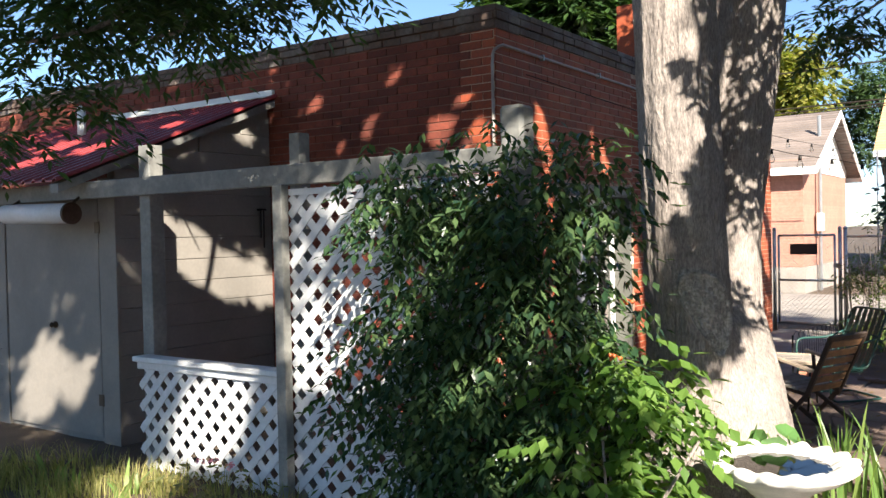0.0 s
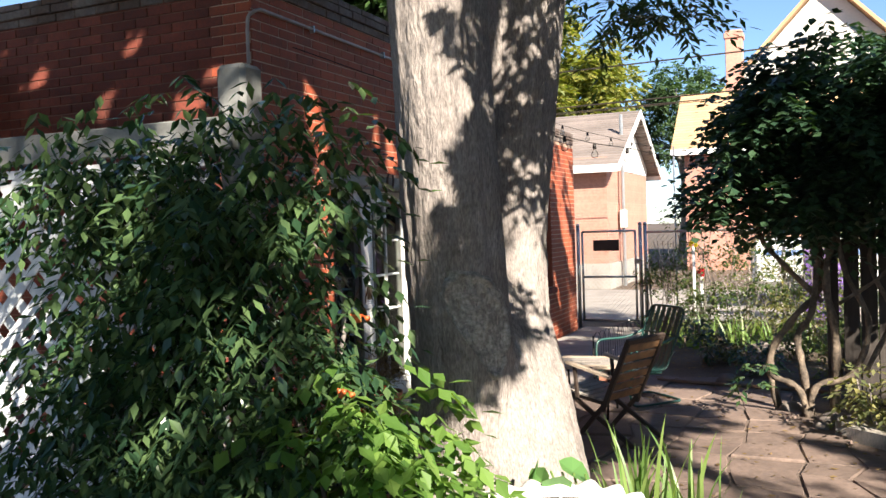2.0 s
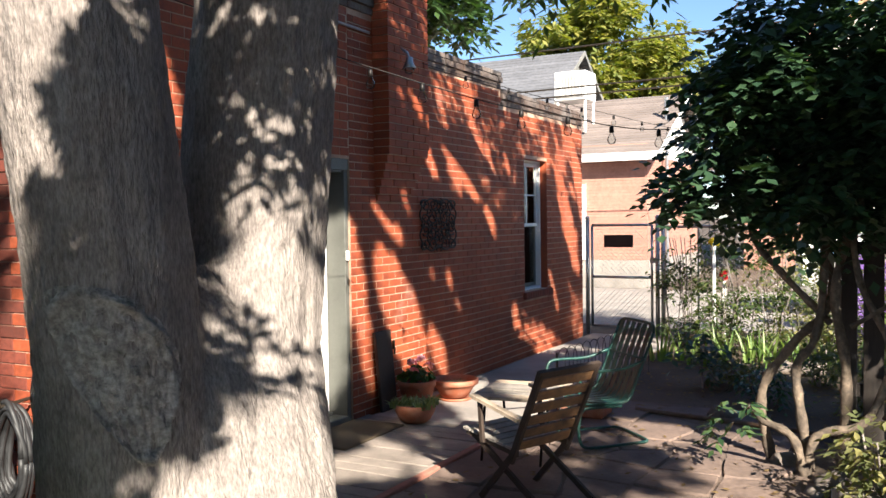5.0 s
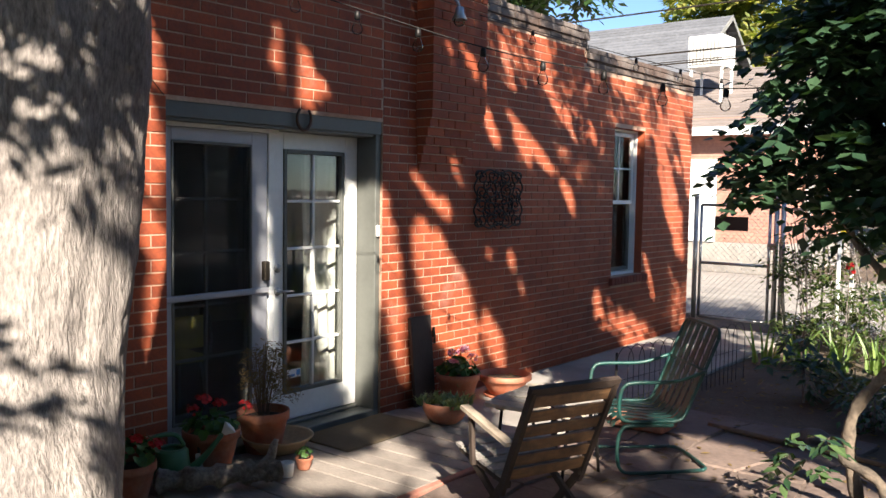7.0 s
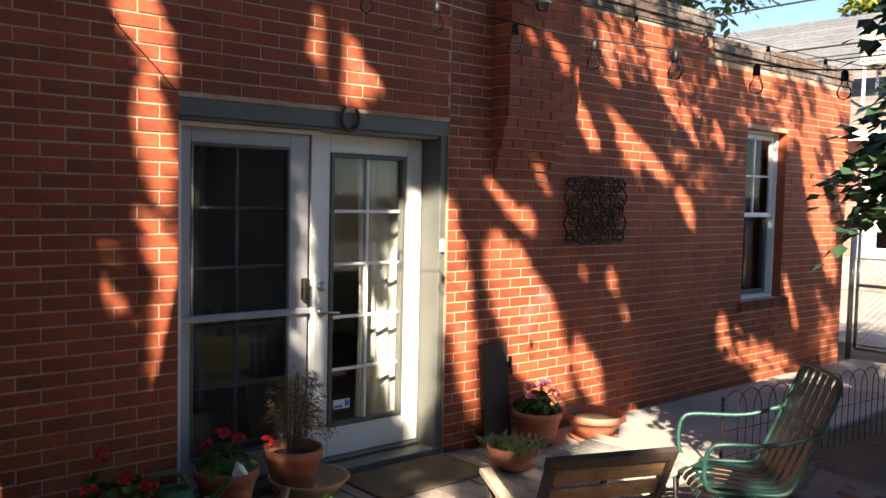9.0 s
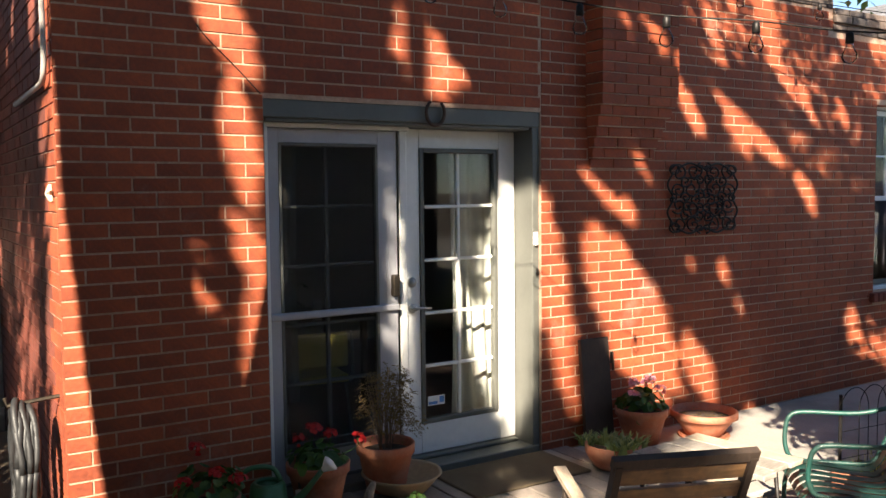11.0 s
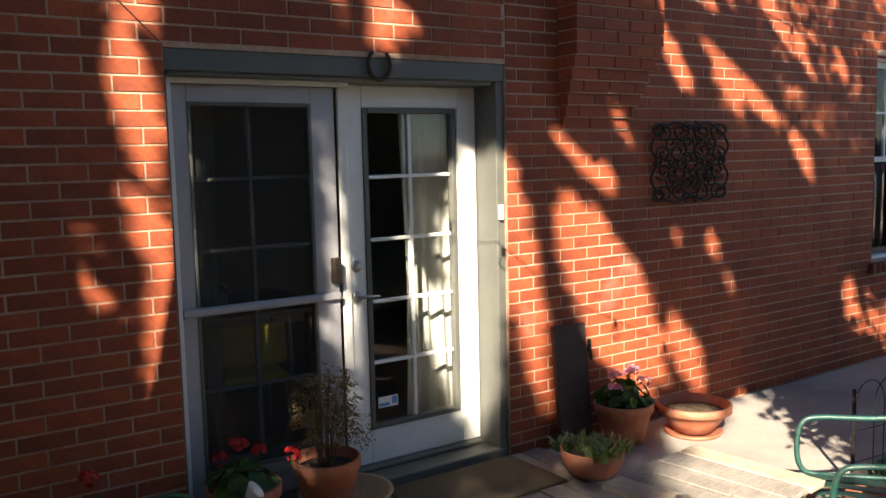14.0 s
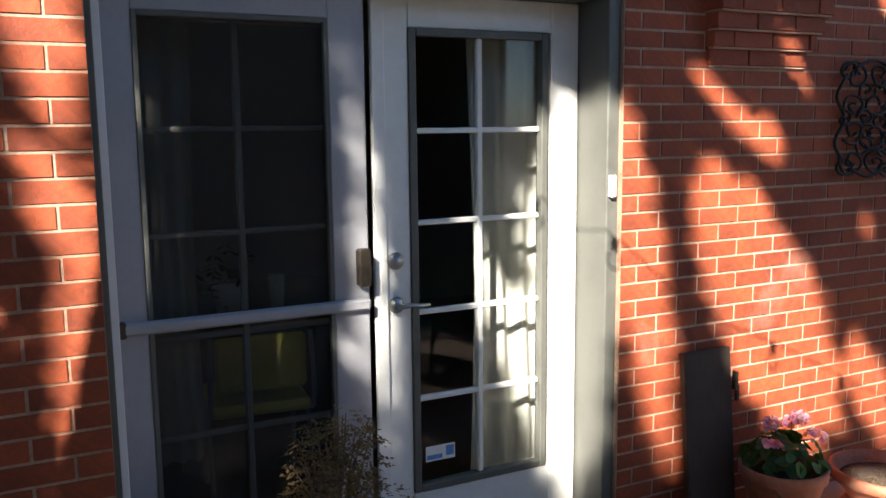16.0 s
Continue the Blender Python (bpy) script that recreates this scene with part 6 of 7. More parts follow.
def build_wall_things():
    rnd = random.Random(3)
    t = thing("doormat", "brown coir doormat in front of the door", "doormat")
    part("matting", boxes((-3.0, -2.52, 8.42, 9.26, GZ, GZ + 0.018), bevel=0.008), MATTE_MAT, t)
    t = thing("leaning_board", "dark wooden board leaning on the brick wall", "board")
    bm = boxes((-0.016, 0.016, -0.125, 0.125, 0.0, 0.70), bevel=0.004)
    m = pose(-2.955, 9.72, GZ, 0, -5.5, 0)
    for v in bm.verts:
        v.co = m @ v.co
    ob = part("board", bm, DARKWOOD, t)
    part("clasp", boxes((-2.995, -2.97, 9.845, 9.862, 0.48, 0.56), (-2.99, -2.975, 9.86, 9.875, 0.43, 0.50), bevel=0.003), BRONZE, t, "small rusty clasp")
    # scrolled iron wall panel
    t = thing("wall_ornament", "square panel of black scrolled wrought iron", "wall art")
    c, hw, hh = Vector((-3.018, 10.79, 1.585)), 0.345, 0.235

    def scroll(y, z, r, turns, a0, s, flip=1):
        pts = []
        for k in range(22):
            f = k / 21
            a = a0 + s * turns * 2 * math.pi * f
            rr = r * (1 - 0.82 * f)
            pts.append(c + Vector((0.006 * math.sin(k), (y + rr * math.cos(a)) * hw, (z + rr * math.sin(a)) * hh * 1.15)))
        part("scroll", tube(bmesh.new(), pts, 0.0065, 6), BLACKIRON, t, smooth=True)

    for sy in (-1, 1):
        for sz in (-1, 1):
            for y, z, r, a in ((0.75, 0.68, 0.25, 0.3), (0.30, 0.72, 0.24, 2.4), (0.76, 0.20, 0.22, -0.6), (0.36, 0.26, 0.30, 1.2), (0.14, 0.48, 0.16, 0.0), (0.56, 0.46, 0.18, 3.0)):
                scroll(sy * y, sz * z, r, 1.4, a if sy > 0 else math.pi - a, sy * sz)
    for k in range(4):
        a = math.pi / 2 * k
        pts = []
        for j in range(17):
            f = (j / 16 - 0.5) * 2
            u, v = f * 0.8, 1.0 - 0.08 * math.cos(f * 6)
            y, z = u * math.cos(a) - v * math.sin(a), u * math.sin(a) + v * math.cos(a)
            pts.append(c + Vector((0, y * hw, z * hh)))
        part("border", tube(bmesh.new(), pts, 0.008, 6), BLACKIRON, t, smooth=True)
        for j in (-1, 1):
            y, z = math.copysign(0.88, math.cos(a + 0.8)), math.copysign(0.88, math.sin(a + 0.8))
        part("corner", tube(bmesh.new(), [c + Vector((0, (y + 0.14 * math.cos(b)) * hw, (z + 0.14 * math.sin(b)) * hh)) for b in [k2 * 0.4 for k2 in range(17)]], 0.007, 6), BLACKIRON, t, smooth=True)
    for sy in (-1, 1):
        for y, z, r, a, s in ((0.10, 0.10, 0.16, 0.4, 1), (0.22, -0.06, 0.17, 2.0, -1), (0.12, -0.28, 0.15, 1.0, 1), (0.55, 0.02, 0.16, 0.0, 1), (0.50, -0.22, 0.14, 2.6, -1), (0.92, 0.0, 0.13, 1.5, 1), (0.10, 0.82, 0.13, 1.5, -1), (0.10, -0.82, 0.13, 4.6, 1)):
            scroll(sy * y, z, r, 1.3, a if sy > 0 else math.pi - a, sy * s)
    t = thing("wall_cable", "thin black cable stapled slantwise to the brick", "cable")
    part("wire", tube(bmesh.new(), bent([(WX + 0.004, 7.10, 2.50), (WX + 0.006, 7.16, 2.43), (WX + 0.004, 7.30, 2.30), (WX + 0.004, 7.43, 2.17)], 4), 0.003, 5), BLACKIRON, t)
    # electric conduit
    t = thing("conduit", "pale painted electric conduit along the parapet", "conduit")
    part("pipe", tube(bmesh.new(), bent([(-3.025, 9.6, 3.25), (-3.025, 8.0, 3.26), (-3.025, 6.52, 3.27)], 4) + bent([(-3.025, 6.46, 3.25), (-3.05, 6.405, 3.2), (-3.06, 6.40, 3.1)], 4) + bent([(-3.06, 6.40, 2.4), (-3.065, 6.40, 2.26), (-3.12, 6.40, 2.19), (-3.25, 6.40, 2.175)], 5) + [Vector((-4.2, 6.40, 2.17))], 0.013, 10), mat("conduit_paint", (0.42, 0.36, 0.33), 0.6, grain=(30, 0.15), stain=(5, 0.3)), t, smooth=True)
    for y in (7.2, 8.4):
        part("clip", boxes((WX, -3.005, y, y + 0.02, 3.235, 3.29), bevel=0.002), STEEL, t)
    t = thing("downpipe", "thin black downpipe in the corner of the chimney breast", "pipe")
    part("pipe", tube(bmesh.new(), [(-3.03, 9.70, 2.15), (-3.03, 9.70, 3.3)], 0.012, 10), BLACKIRON, t, smooth=True)
    t = thing("wall_light", "metal floodlight with clear bulb on the chimney", "light")
    part("arm", tube(bmesh.new(), [(-2.86, 9.86, 3.14), (-2.80, 9.86, 3.10), (-2.78, 9.86, 3.05)], 0.012, 8), STEEL, t, smooth=True)
    part("shade", lathe(bmesh.new(), [(0.02, 0.08), (0.03, 0.075), (0.035, 0.03), (0.062, -0.02), (0.06, -0.022), (0.03, 0.02)], 20, (-2.78, 9.86, 2.98)), STEEL, t, smooth=True)
    part("bulb", lathe(bmesh.new(), [(0.02, 0.02), (0.042, -0.02), (0.045, -0.04), (0.03, -0.065), (0.0, -0.075)], 16, (-2.78, 9.86, 2.98)), GLASS, t, smooth=True)
    t = thing("starfish", "small tan starfish fixed on the brick corner", "ornament")
    bm = bmesh.new()
    cen = bm.verts.new((-3.16, 6.395, 1.66))
    ring = [bm.verts.new((-3.16 + (0.045 if k % 2 == 0 else 0.018) * math.sin(k * math.pi / 5), 6.412, 1.66 + (0.045 if k % 2 == 0 else 0.018) * math.cos(k * math.pi / 5))) for k in range(10)]
    back = [bm.verts.new((v.co.x, 6.425, v.co.z)) for v in ring]
    for k in range(10):
        bm.faces.new((cen, ring[k], ring[(k + 1) % 10]))
        bm.faces.new((ring[k], back[k], back[(k + 1) % 10], ring[(k + 1) % 10]))
    bm.faces.new(back)
    part("star", bm, PALEWOOD, t)
    t = thing("garden_hose", "coiled black rubber hose hung by the corner", "hose")
    for k in range(9):
        r = 0.17 + 0.012 * (k % 3)
        cx, cy, cz = -3.20 + 0.010 * (k // 3), 6.30 - 0.034 * (k % 3), 0.42 - 0.03 * (k // 3)
        part("coil", tube(bmesh.new(), [(cx + r * 0.62 * math.cos(a), cy + 0.01 * math.sin(3 * a + k), cz + r * 1.35 * math.sin(a)) for a in [q * math.pi / 14 for q in range(29)]], 0.0165, 8), RUBBER, t, smooth=True)
    part("hook", tube(bmesh.new(), [(-3.20, 6.44, 0.68), (-3.20, 6.20, 0.66), (-3.20, 6.19, 0.70)], 0.01, 6), BRONZE, t)
    t = thing("wind_chime", "black metal wind chime hanging on the shed corner", "wind chime")
    for k in range(4):
        part("chime_tube", tube(bmesh.new(), [(-5.70 + 0.02 * math.cos(k * 1.6), 6.25 + 0.02 * math.sin(k * 1.6), 1.95), (-5.70 + 0.02 * math.cos(k * 1.6), 6.25 + 0.02 * math.sin(k * 1.6), 1.58 + 0.05 * k)], 0.008, 6), BLACKIRON, t)
    part("top", boxes((-5.745, -5.67, 6.22, 6.28, 1.95, 1.97)), BLACKIRON, t)


build_wall_things()


# ---- string lights ----
def string_lights(label, pts, bulbs, group):
    t = thing("string_light", label, "string lights")
    p = bent(pts, 10)
    part("wire", tube(bmesh.new(), p, 0.0035, 5), BLACKIRON, t, smooth=True)
    for b in bulbs:
        b = Vector(b)
        s = part("socket", lathe(bmesh.new(), [(0.008, 0.075), (0.014, 0.07), (0.016, 0.035), (0.013, 0.032)], 12, b), BLACKIRON, t, smooth=True)
        part("bulb", lathe(bmesh.new(), [(0.011, 0.034), (0.014, 0.02), (0.026, -0.002), (0.029, -0.018), (0.022, -0.036), (0.0, -0.044)], 14, b), BULB, s, smooth=True)


A = [(-1.514, 7.861, 2.382), (-1.234, 8.032, 2.284), (-1.062, 8.316, 2.236), (-0.846, 8.564, 2.202), (-0.646, 8.847, 2.157), (-0.40, 9.10, 2.14)]
string_lights("black string of clear bulbs sagging across the patio", [(WX, 6.95, 3.08), (-2.2, 7.45, 2.72)] + [(x, y, z + 0.078) for x, y, z in A] + [(0.1, 9.5, 2.25)], [(-2.05, 7.53, 2.58), (-1.78, 7.70, 2.47)] + A, "string lights")
B = [(-2.68, 10.75, 2.93), (-2.52, 11.4, 2.88), (-2.36, 12.05, 2.84), (-2.20, 12.7, 2.80), (-2.03, 13.35, 2.77), (-1.87, 14.0, 2.74), (-1.71, 14.65, 2.72)]
string_lights("black string of clear bulbs along the parapet", [(-2.84, 10.2, 3.06)] + [(x, y, z + 0.078) for x, y, z in B] + [(-1.5, 15.45, 2.80)], B, "string lights")
t_pole = thing("light_pole", "thin steel pole that holds the string lights", "pole")
part("pole", tube(bmesh.new(), [(-1.5, 15.47, -0.1), (-1.5, 15.47, 2.85)], 0.014, 8), STEEL, t_pole, smooth=True)


# ---- furniture ----
def slat(bm, a, b, w, th, up):
    a, b, up = Vector(a), Vector(b), Vector(up).normalized()
    d = (b - a).normalized()
    side = d.cross(up).normalized() * w / 2
    n = side.cross(d).normalized() * th / 2
    q = [bm.verts.new(p) for p in (a - side - n, a + side - n, b + side - n, b - side - n, a - side + n, a + side + n, b + side + n, b - side + n)]
    for f in ((3, 2, 1, 0), (4, 5, 6, 7), (0, 1, 5, 4), (1, 2, 6, 5), (2, 3, 7, 6), (3, 0, 4, 7)):
        bm.faces.new([q[i] for i in f])
    return bm


def build_table():
    t = thing("garden_table", "small weathered plank table on thin metal legs", "table", at=pose(-1.305, 8.88, GZ, 0, 0, 7))
    rnd = random.Random(6)
    y = -0.31
    for k, w in enumerate((0.12, 0.13, 0.11, 0.14, 0.12)):
        bm = boxes((-0.29 + rnd.uniform(-0.015, 0.015), 0.28 + rnd.uniform(-0.02, 0.03), y, y + w - 0.006, 0.445 + rnd.uniform(-0.004, 0.006), 0.470), bevel=0.004)
        part("plank", bm, PALEWOOD if k in (0, 4) else GREYWOOD, t)
        y += w
    part("batten", boxes((-0.24, -0.19, -0.24, 0.24, 0.42, 0.445)), GREYWOOD, t)
    part("batten", boxes((0.17, 0.22, -0.24, 0.24, 0.42, 0.445)), GREYWOOD, t)
    for x in (-0.22, 0.20):
        for s in (-1, 1):
            part("leg", tube(bmesh.new(), [(x, s * 0.20, 0.43), (x + 0.02 * s, -s * 0.02 + s * 0.26, 0.0)], 0.010, 8), BLACKIRON, t, smooth=True)
    part("loose_plank", boxes((-0.20, 0.12, -0.10, -0.02, 0.472, 0.482), bevel=0.002), GREYWOOD, t)


build_table()


def build_wood_chair():
    t = thing("folding_chair", "wooden slat folding chair with dark frame", "chair", at=pose(-0.857, 8.050, GZ, 0, 0, -22))
    # local: the sitter faces -x; the back leans towards +x
    w = 0.232
    brown = mat("worn_brown_slat", (0.25, 0.135, 0.06), 0.6, grain=(40, 0.4), stain=(7, 0.4), bump=0.3, vary=0.25, tint=(0.09, 0.06, 0.04), stretch=(1, 0.15, 1))

    def post(f):
        return 0.0 + 0.25 * f, 0.26 + 0.54 * f

    for s in (-1, 1):
        part("back_post", slat(bmesh.new(), (0.0, s * w, 0.26), (0.25, s * (w + 0.005), 0.80), 0.038, 0.024, (0, 1, 0)), DARKWOOD, t)
        part("front_leg", slat(bmesh.new(), (0.26, s * (w - 0.03), 0.0), (-0.36, s * (w - 0.03), 0.37), 0.034, 0.02, (0, 1, 0)), DARKWOOD, t)
        part("rear_leg", slat(bmesh.new(), (0.03, s * w, 0.32), (-0.26, s * w, 0.0), 0.034, 0.02, (0, 1, 0)), DARKWOOD, t)
        part("seat_rail", slat(bmesh.new(), (-0.40, s * (w - 0.02), 0.37), (0.04, s * (w - 0.02), 0.31), 0.03, 0.022, (0, 1, 0)), DARKWOOD, t)
        part("arm_support", slat(bmesh.new(), (-0.22, s * (w + 0.02), 0.34), (-0.24, s * (w + 0.02), 0.59), 0.026, 0.02, (0, 1, 0)), DARKWOOD, t)
        part("armrest", slat(bmesh.new(), (-0.31, s * (w + 0.02), 0.612), (0.10, s * (w + 0.02), 0.525), 0.048, 0.02, (0.2, 0, 1)), PALEWOOD, t, "pale bare wood armrest")
    for k in range(6):
        x, z = post(0.19 + 0.142 * k)
        part("back_slat", slat(bmesh.new(), (x - 0.004, -w - 0.002, z), (x - 0.004, w + 0.002, z), 0.062, 0.012, (-0.91, 0, 0.42)), brown, t)
    part("top_rail", slat(bmesh.new(), (0.252, -w - 0.025, 0.805), (0.252, w + 0.025, 0.805), 0.040, 0.028, (-0.91, 0, 0.42)), DARKWOOD, t)
    for k in range(6):
        x = -0.39 + 0.074 * k
        part("seat_slat", slat(bmesh.new(), (x, -w, 0.39 - 0.125 * (x + 0.40)), (x, w, 0.39 - 0.125 * (x + 0.40)), 0.058, 0.014, (0.12, 0, 1)), GREYWOOD, t)


build_wood_chair()


def build_metal_chair():
    t = thing("metal_chair", "teal painted spring-base metal lawn chair with slats", "chair", at=pose(-0.947, 9.58, GZ, 0, 0, 46))
    # local: the sitter faces -x
    for s in (-1, 1):
        base = bent([(0.20, s * 0.25, 0.015), (-0.20, s * 0.27, 0.015), (-0.31, s * 0.27, 0.03), (-0.345, s * 0.27, 0.10), (-0.345, s * 0.27, 0.22), (-0.32, s * 0.27, 0.285), (-0.26, s * 0.27, 0.305), (0.0, s * 0.265, 0.30)], 6)
        part("frame_tube", tube(bmesh.new(), base, 0.0115, 10), TEAL, t, smooth=True)
        arm = bent([(0.19, s * 0.275, 0.63), (0.0, s * 0.29, 0.575), (-0.26, s * 0.295, 0.57), (-0.325, s * 0.29, 0.545), (-0.345, s * 0.285, 0.48), (-0.345, s * 0.275, 0.40), (-0.32, s * 0.27, 0.345), (-0.26, s * 0.27, 0.328)], 6) + bent([(0.0, s * 0.265, 0.325), (0.06, s * 0.26, 0.345), (0.11, s * 0.26, 0.44), (0.27, s * 0.26, 0.82)], 6)
        part("arm_tube", tube(bmesh.new(), arm, 0.0115, 10), TEAL, t, smooth=True)
    part("base_bar", tube(bmesh.new(), bent([(0.20, -0.25, 0.015), (0.24, -0.2, 0.015), (0.25, 0.0, 0.015), (0.24, 0.2, 0.015), (0.20, 0.25, 0.015)], 5), 0.0115, 10), TEAL, t, smooth=True)
    part("top_bar", tube(bmesh.new(), bent([(0.27, -0.26, 0.82), (0.285, -0.23, 0.865), (0.29, -0.15, 0.88), (0.29, 0.15, 0.88), (0.285, 0.23, 0.865), (0.27, 0.26, 0.82)], 5), 0.0115, 10), TEAL, t, smooth=True)
    for k in range(6):
        y = -0.205 + 0.082 * k
        pts = bent([(0.285, y, 0.87), (0.12, y, 0.46), (0.06, y, 0.345), (-0.02, y, 0.32), (-0.27, y, 0.345), (-0.34, y, 0.325), (-0.365, y, 0.29)], 5)
        V, F = [], []
        for i, q in enumerate(pts):
            d = (pts[min(i + 1, len(pts) - 1)] - pts[max(i - 1, 0)]).normalized()
            n = d.cross(Vector((0, 1, 0))).normalized() * 0.002
            for dy, nn in ((-0.026, -n), (0.026, -n), (0.026, n), (-0.026, n)):
                V.append(q + Vector((0, dy, 0)) + nn)
        for i in range(len(pts) - 1):
            F += [(4 * i + j, 4 * i + (j + 1) % 4, 4 * i + 4 + (j + 1) % 4, 4 * i + 4 + j) for j in range(4)]
        sheet("slat", V, F, TEAL, t)
    for x, z in ((0.19, 0.63), (-0.30, 0.33)):
        part("cross_bar", tube(bmesh.new(), [(x, -0.265, z), (x, 0.265, z)], 0.008, 8), TEAL, t, smooth=True)


build_metal_chair()


def build_wire_border():
    t = thing("wire_border", "rusty arched wire border fence beside the path", "border fence")
    a, b = Vector((-1.62, 10.35, GZ)), Vector((-1.40, 12.4, GZ))
    n = 13
    d = (b - a) / n
    for k in range(n):
        p = a + d * k
        pts = []
        for q in range(13):
            f = q / 12 * math.pi
            pts.append(p + d * (0.75 - 0.75 * math.cos(f)) + Vector((0, 0, 0.40 + 0.13 * math.sin(f))))
        part("arch", tube(bmesh.new(), [p] + pts + [p + d * 1.5], 0.003, 5), BLACKIRON, t)
    for z in (0.12, 0.28):
        part("cross_wire", tube(bmesh.new(), [a + Vector((0, 0, z)), b + Vector((0, 0, z))], 0.0025, 5), BLACKIRON, t)
    part("stake", tube(bmesh.new(), [a, a + Vector((0, 0, 0.50))], 0.010, 8), BLACKIRON, t)
    s = thing("planter_box", "low terracotta trough with dry grass", "planter")
    part("trough", boxes((-1.55, -1.15, 10.15, 10.42, GZ, GZ + 0.13), bevel=0.015), TERRA, s)
    part("soil", boxes((-1.53, -1.17, 10.17, 10.40, GZ + 0.128, GZ + 0.136)), POTSOIL, s)
    blades("dry_grass", s, [(-1.35, 10.28, GZ + 0.13, 0.12)], random.Random(5), GRASS, 0.13, 0.006, 0.9, 60, 3)


build_wire_border()


def build_birdbath():
    t = thing("birdbath", "white scalloped stone birdbath holding a little water", "birdbath")
    c = (-0.30, 4.42, -0.09)

    def wave(i, a, r, z):
        k = 1 if i >= 6 else 0
        return r * (1 + 0.045 * math.cos(17 * a) * k), z + 0.010 * math.cos(17 * a) * k

    part("pedestal", lathe(bmesh.new(), [(0.17, 0), (0.175, 0.03), (0.15, 0.06), (0.09, 0.10), (0.075, 0.25), (0.085, 0.42), (0.11, 0.50), (0.14, 0.53)], 32, c), STONE, t, smooth=True)
    part("basin", lathe(bmesh.new(), [(0.0, 0.52), (0.14, 0.525), (0.16, 0.55), (0.22, 0.58), (0.29, 0.615), (0.31, 0.635), (0.335, 0.65), (0.345, 0.675), (0.335, 0.69), (0.30, 0.692), (0.262, 0.678), (0.225, 0.650), (0.12, 0.637), (0.0, 0.634)], 136, c, wave), STONE, t, smooth=True)
    m = glass_mat("water", (0.55, 0.42, 0.30))
    part("water", lathe(bmesh.new(), [(0.232, 0.0), (0.0, 0.0005)], 48, (c[0], c[1], c[2] + 0.657)), m, t, "shallow brown water")


build_birdbath()


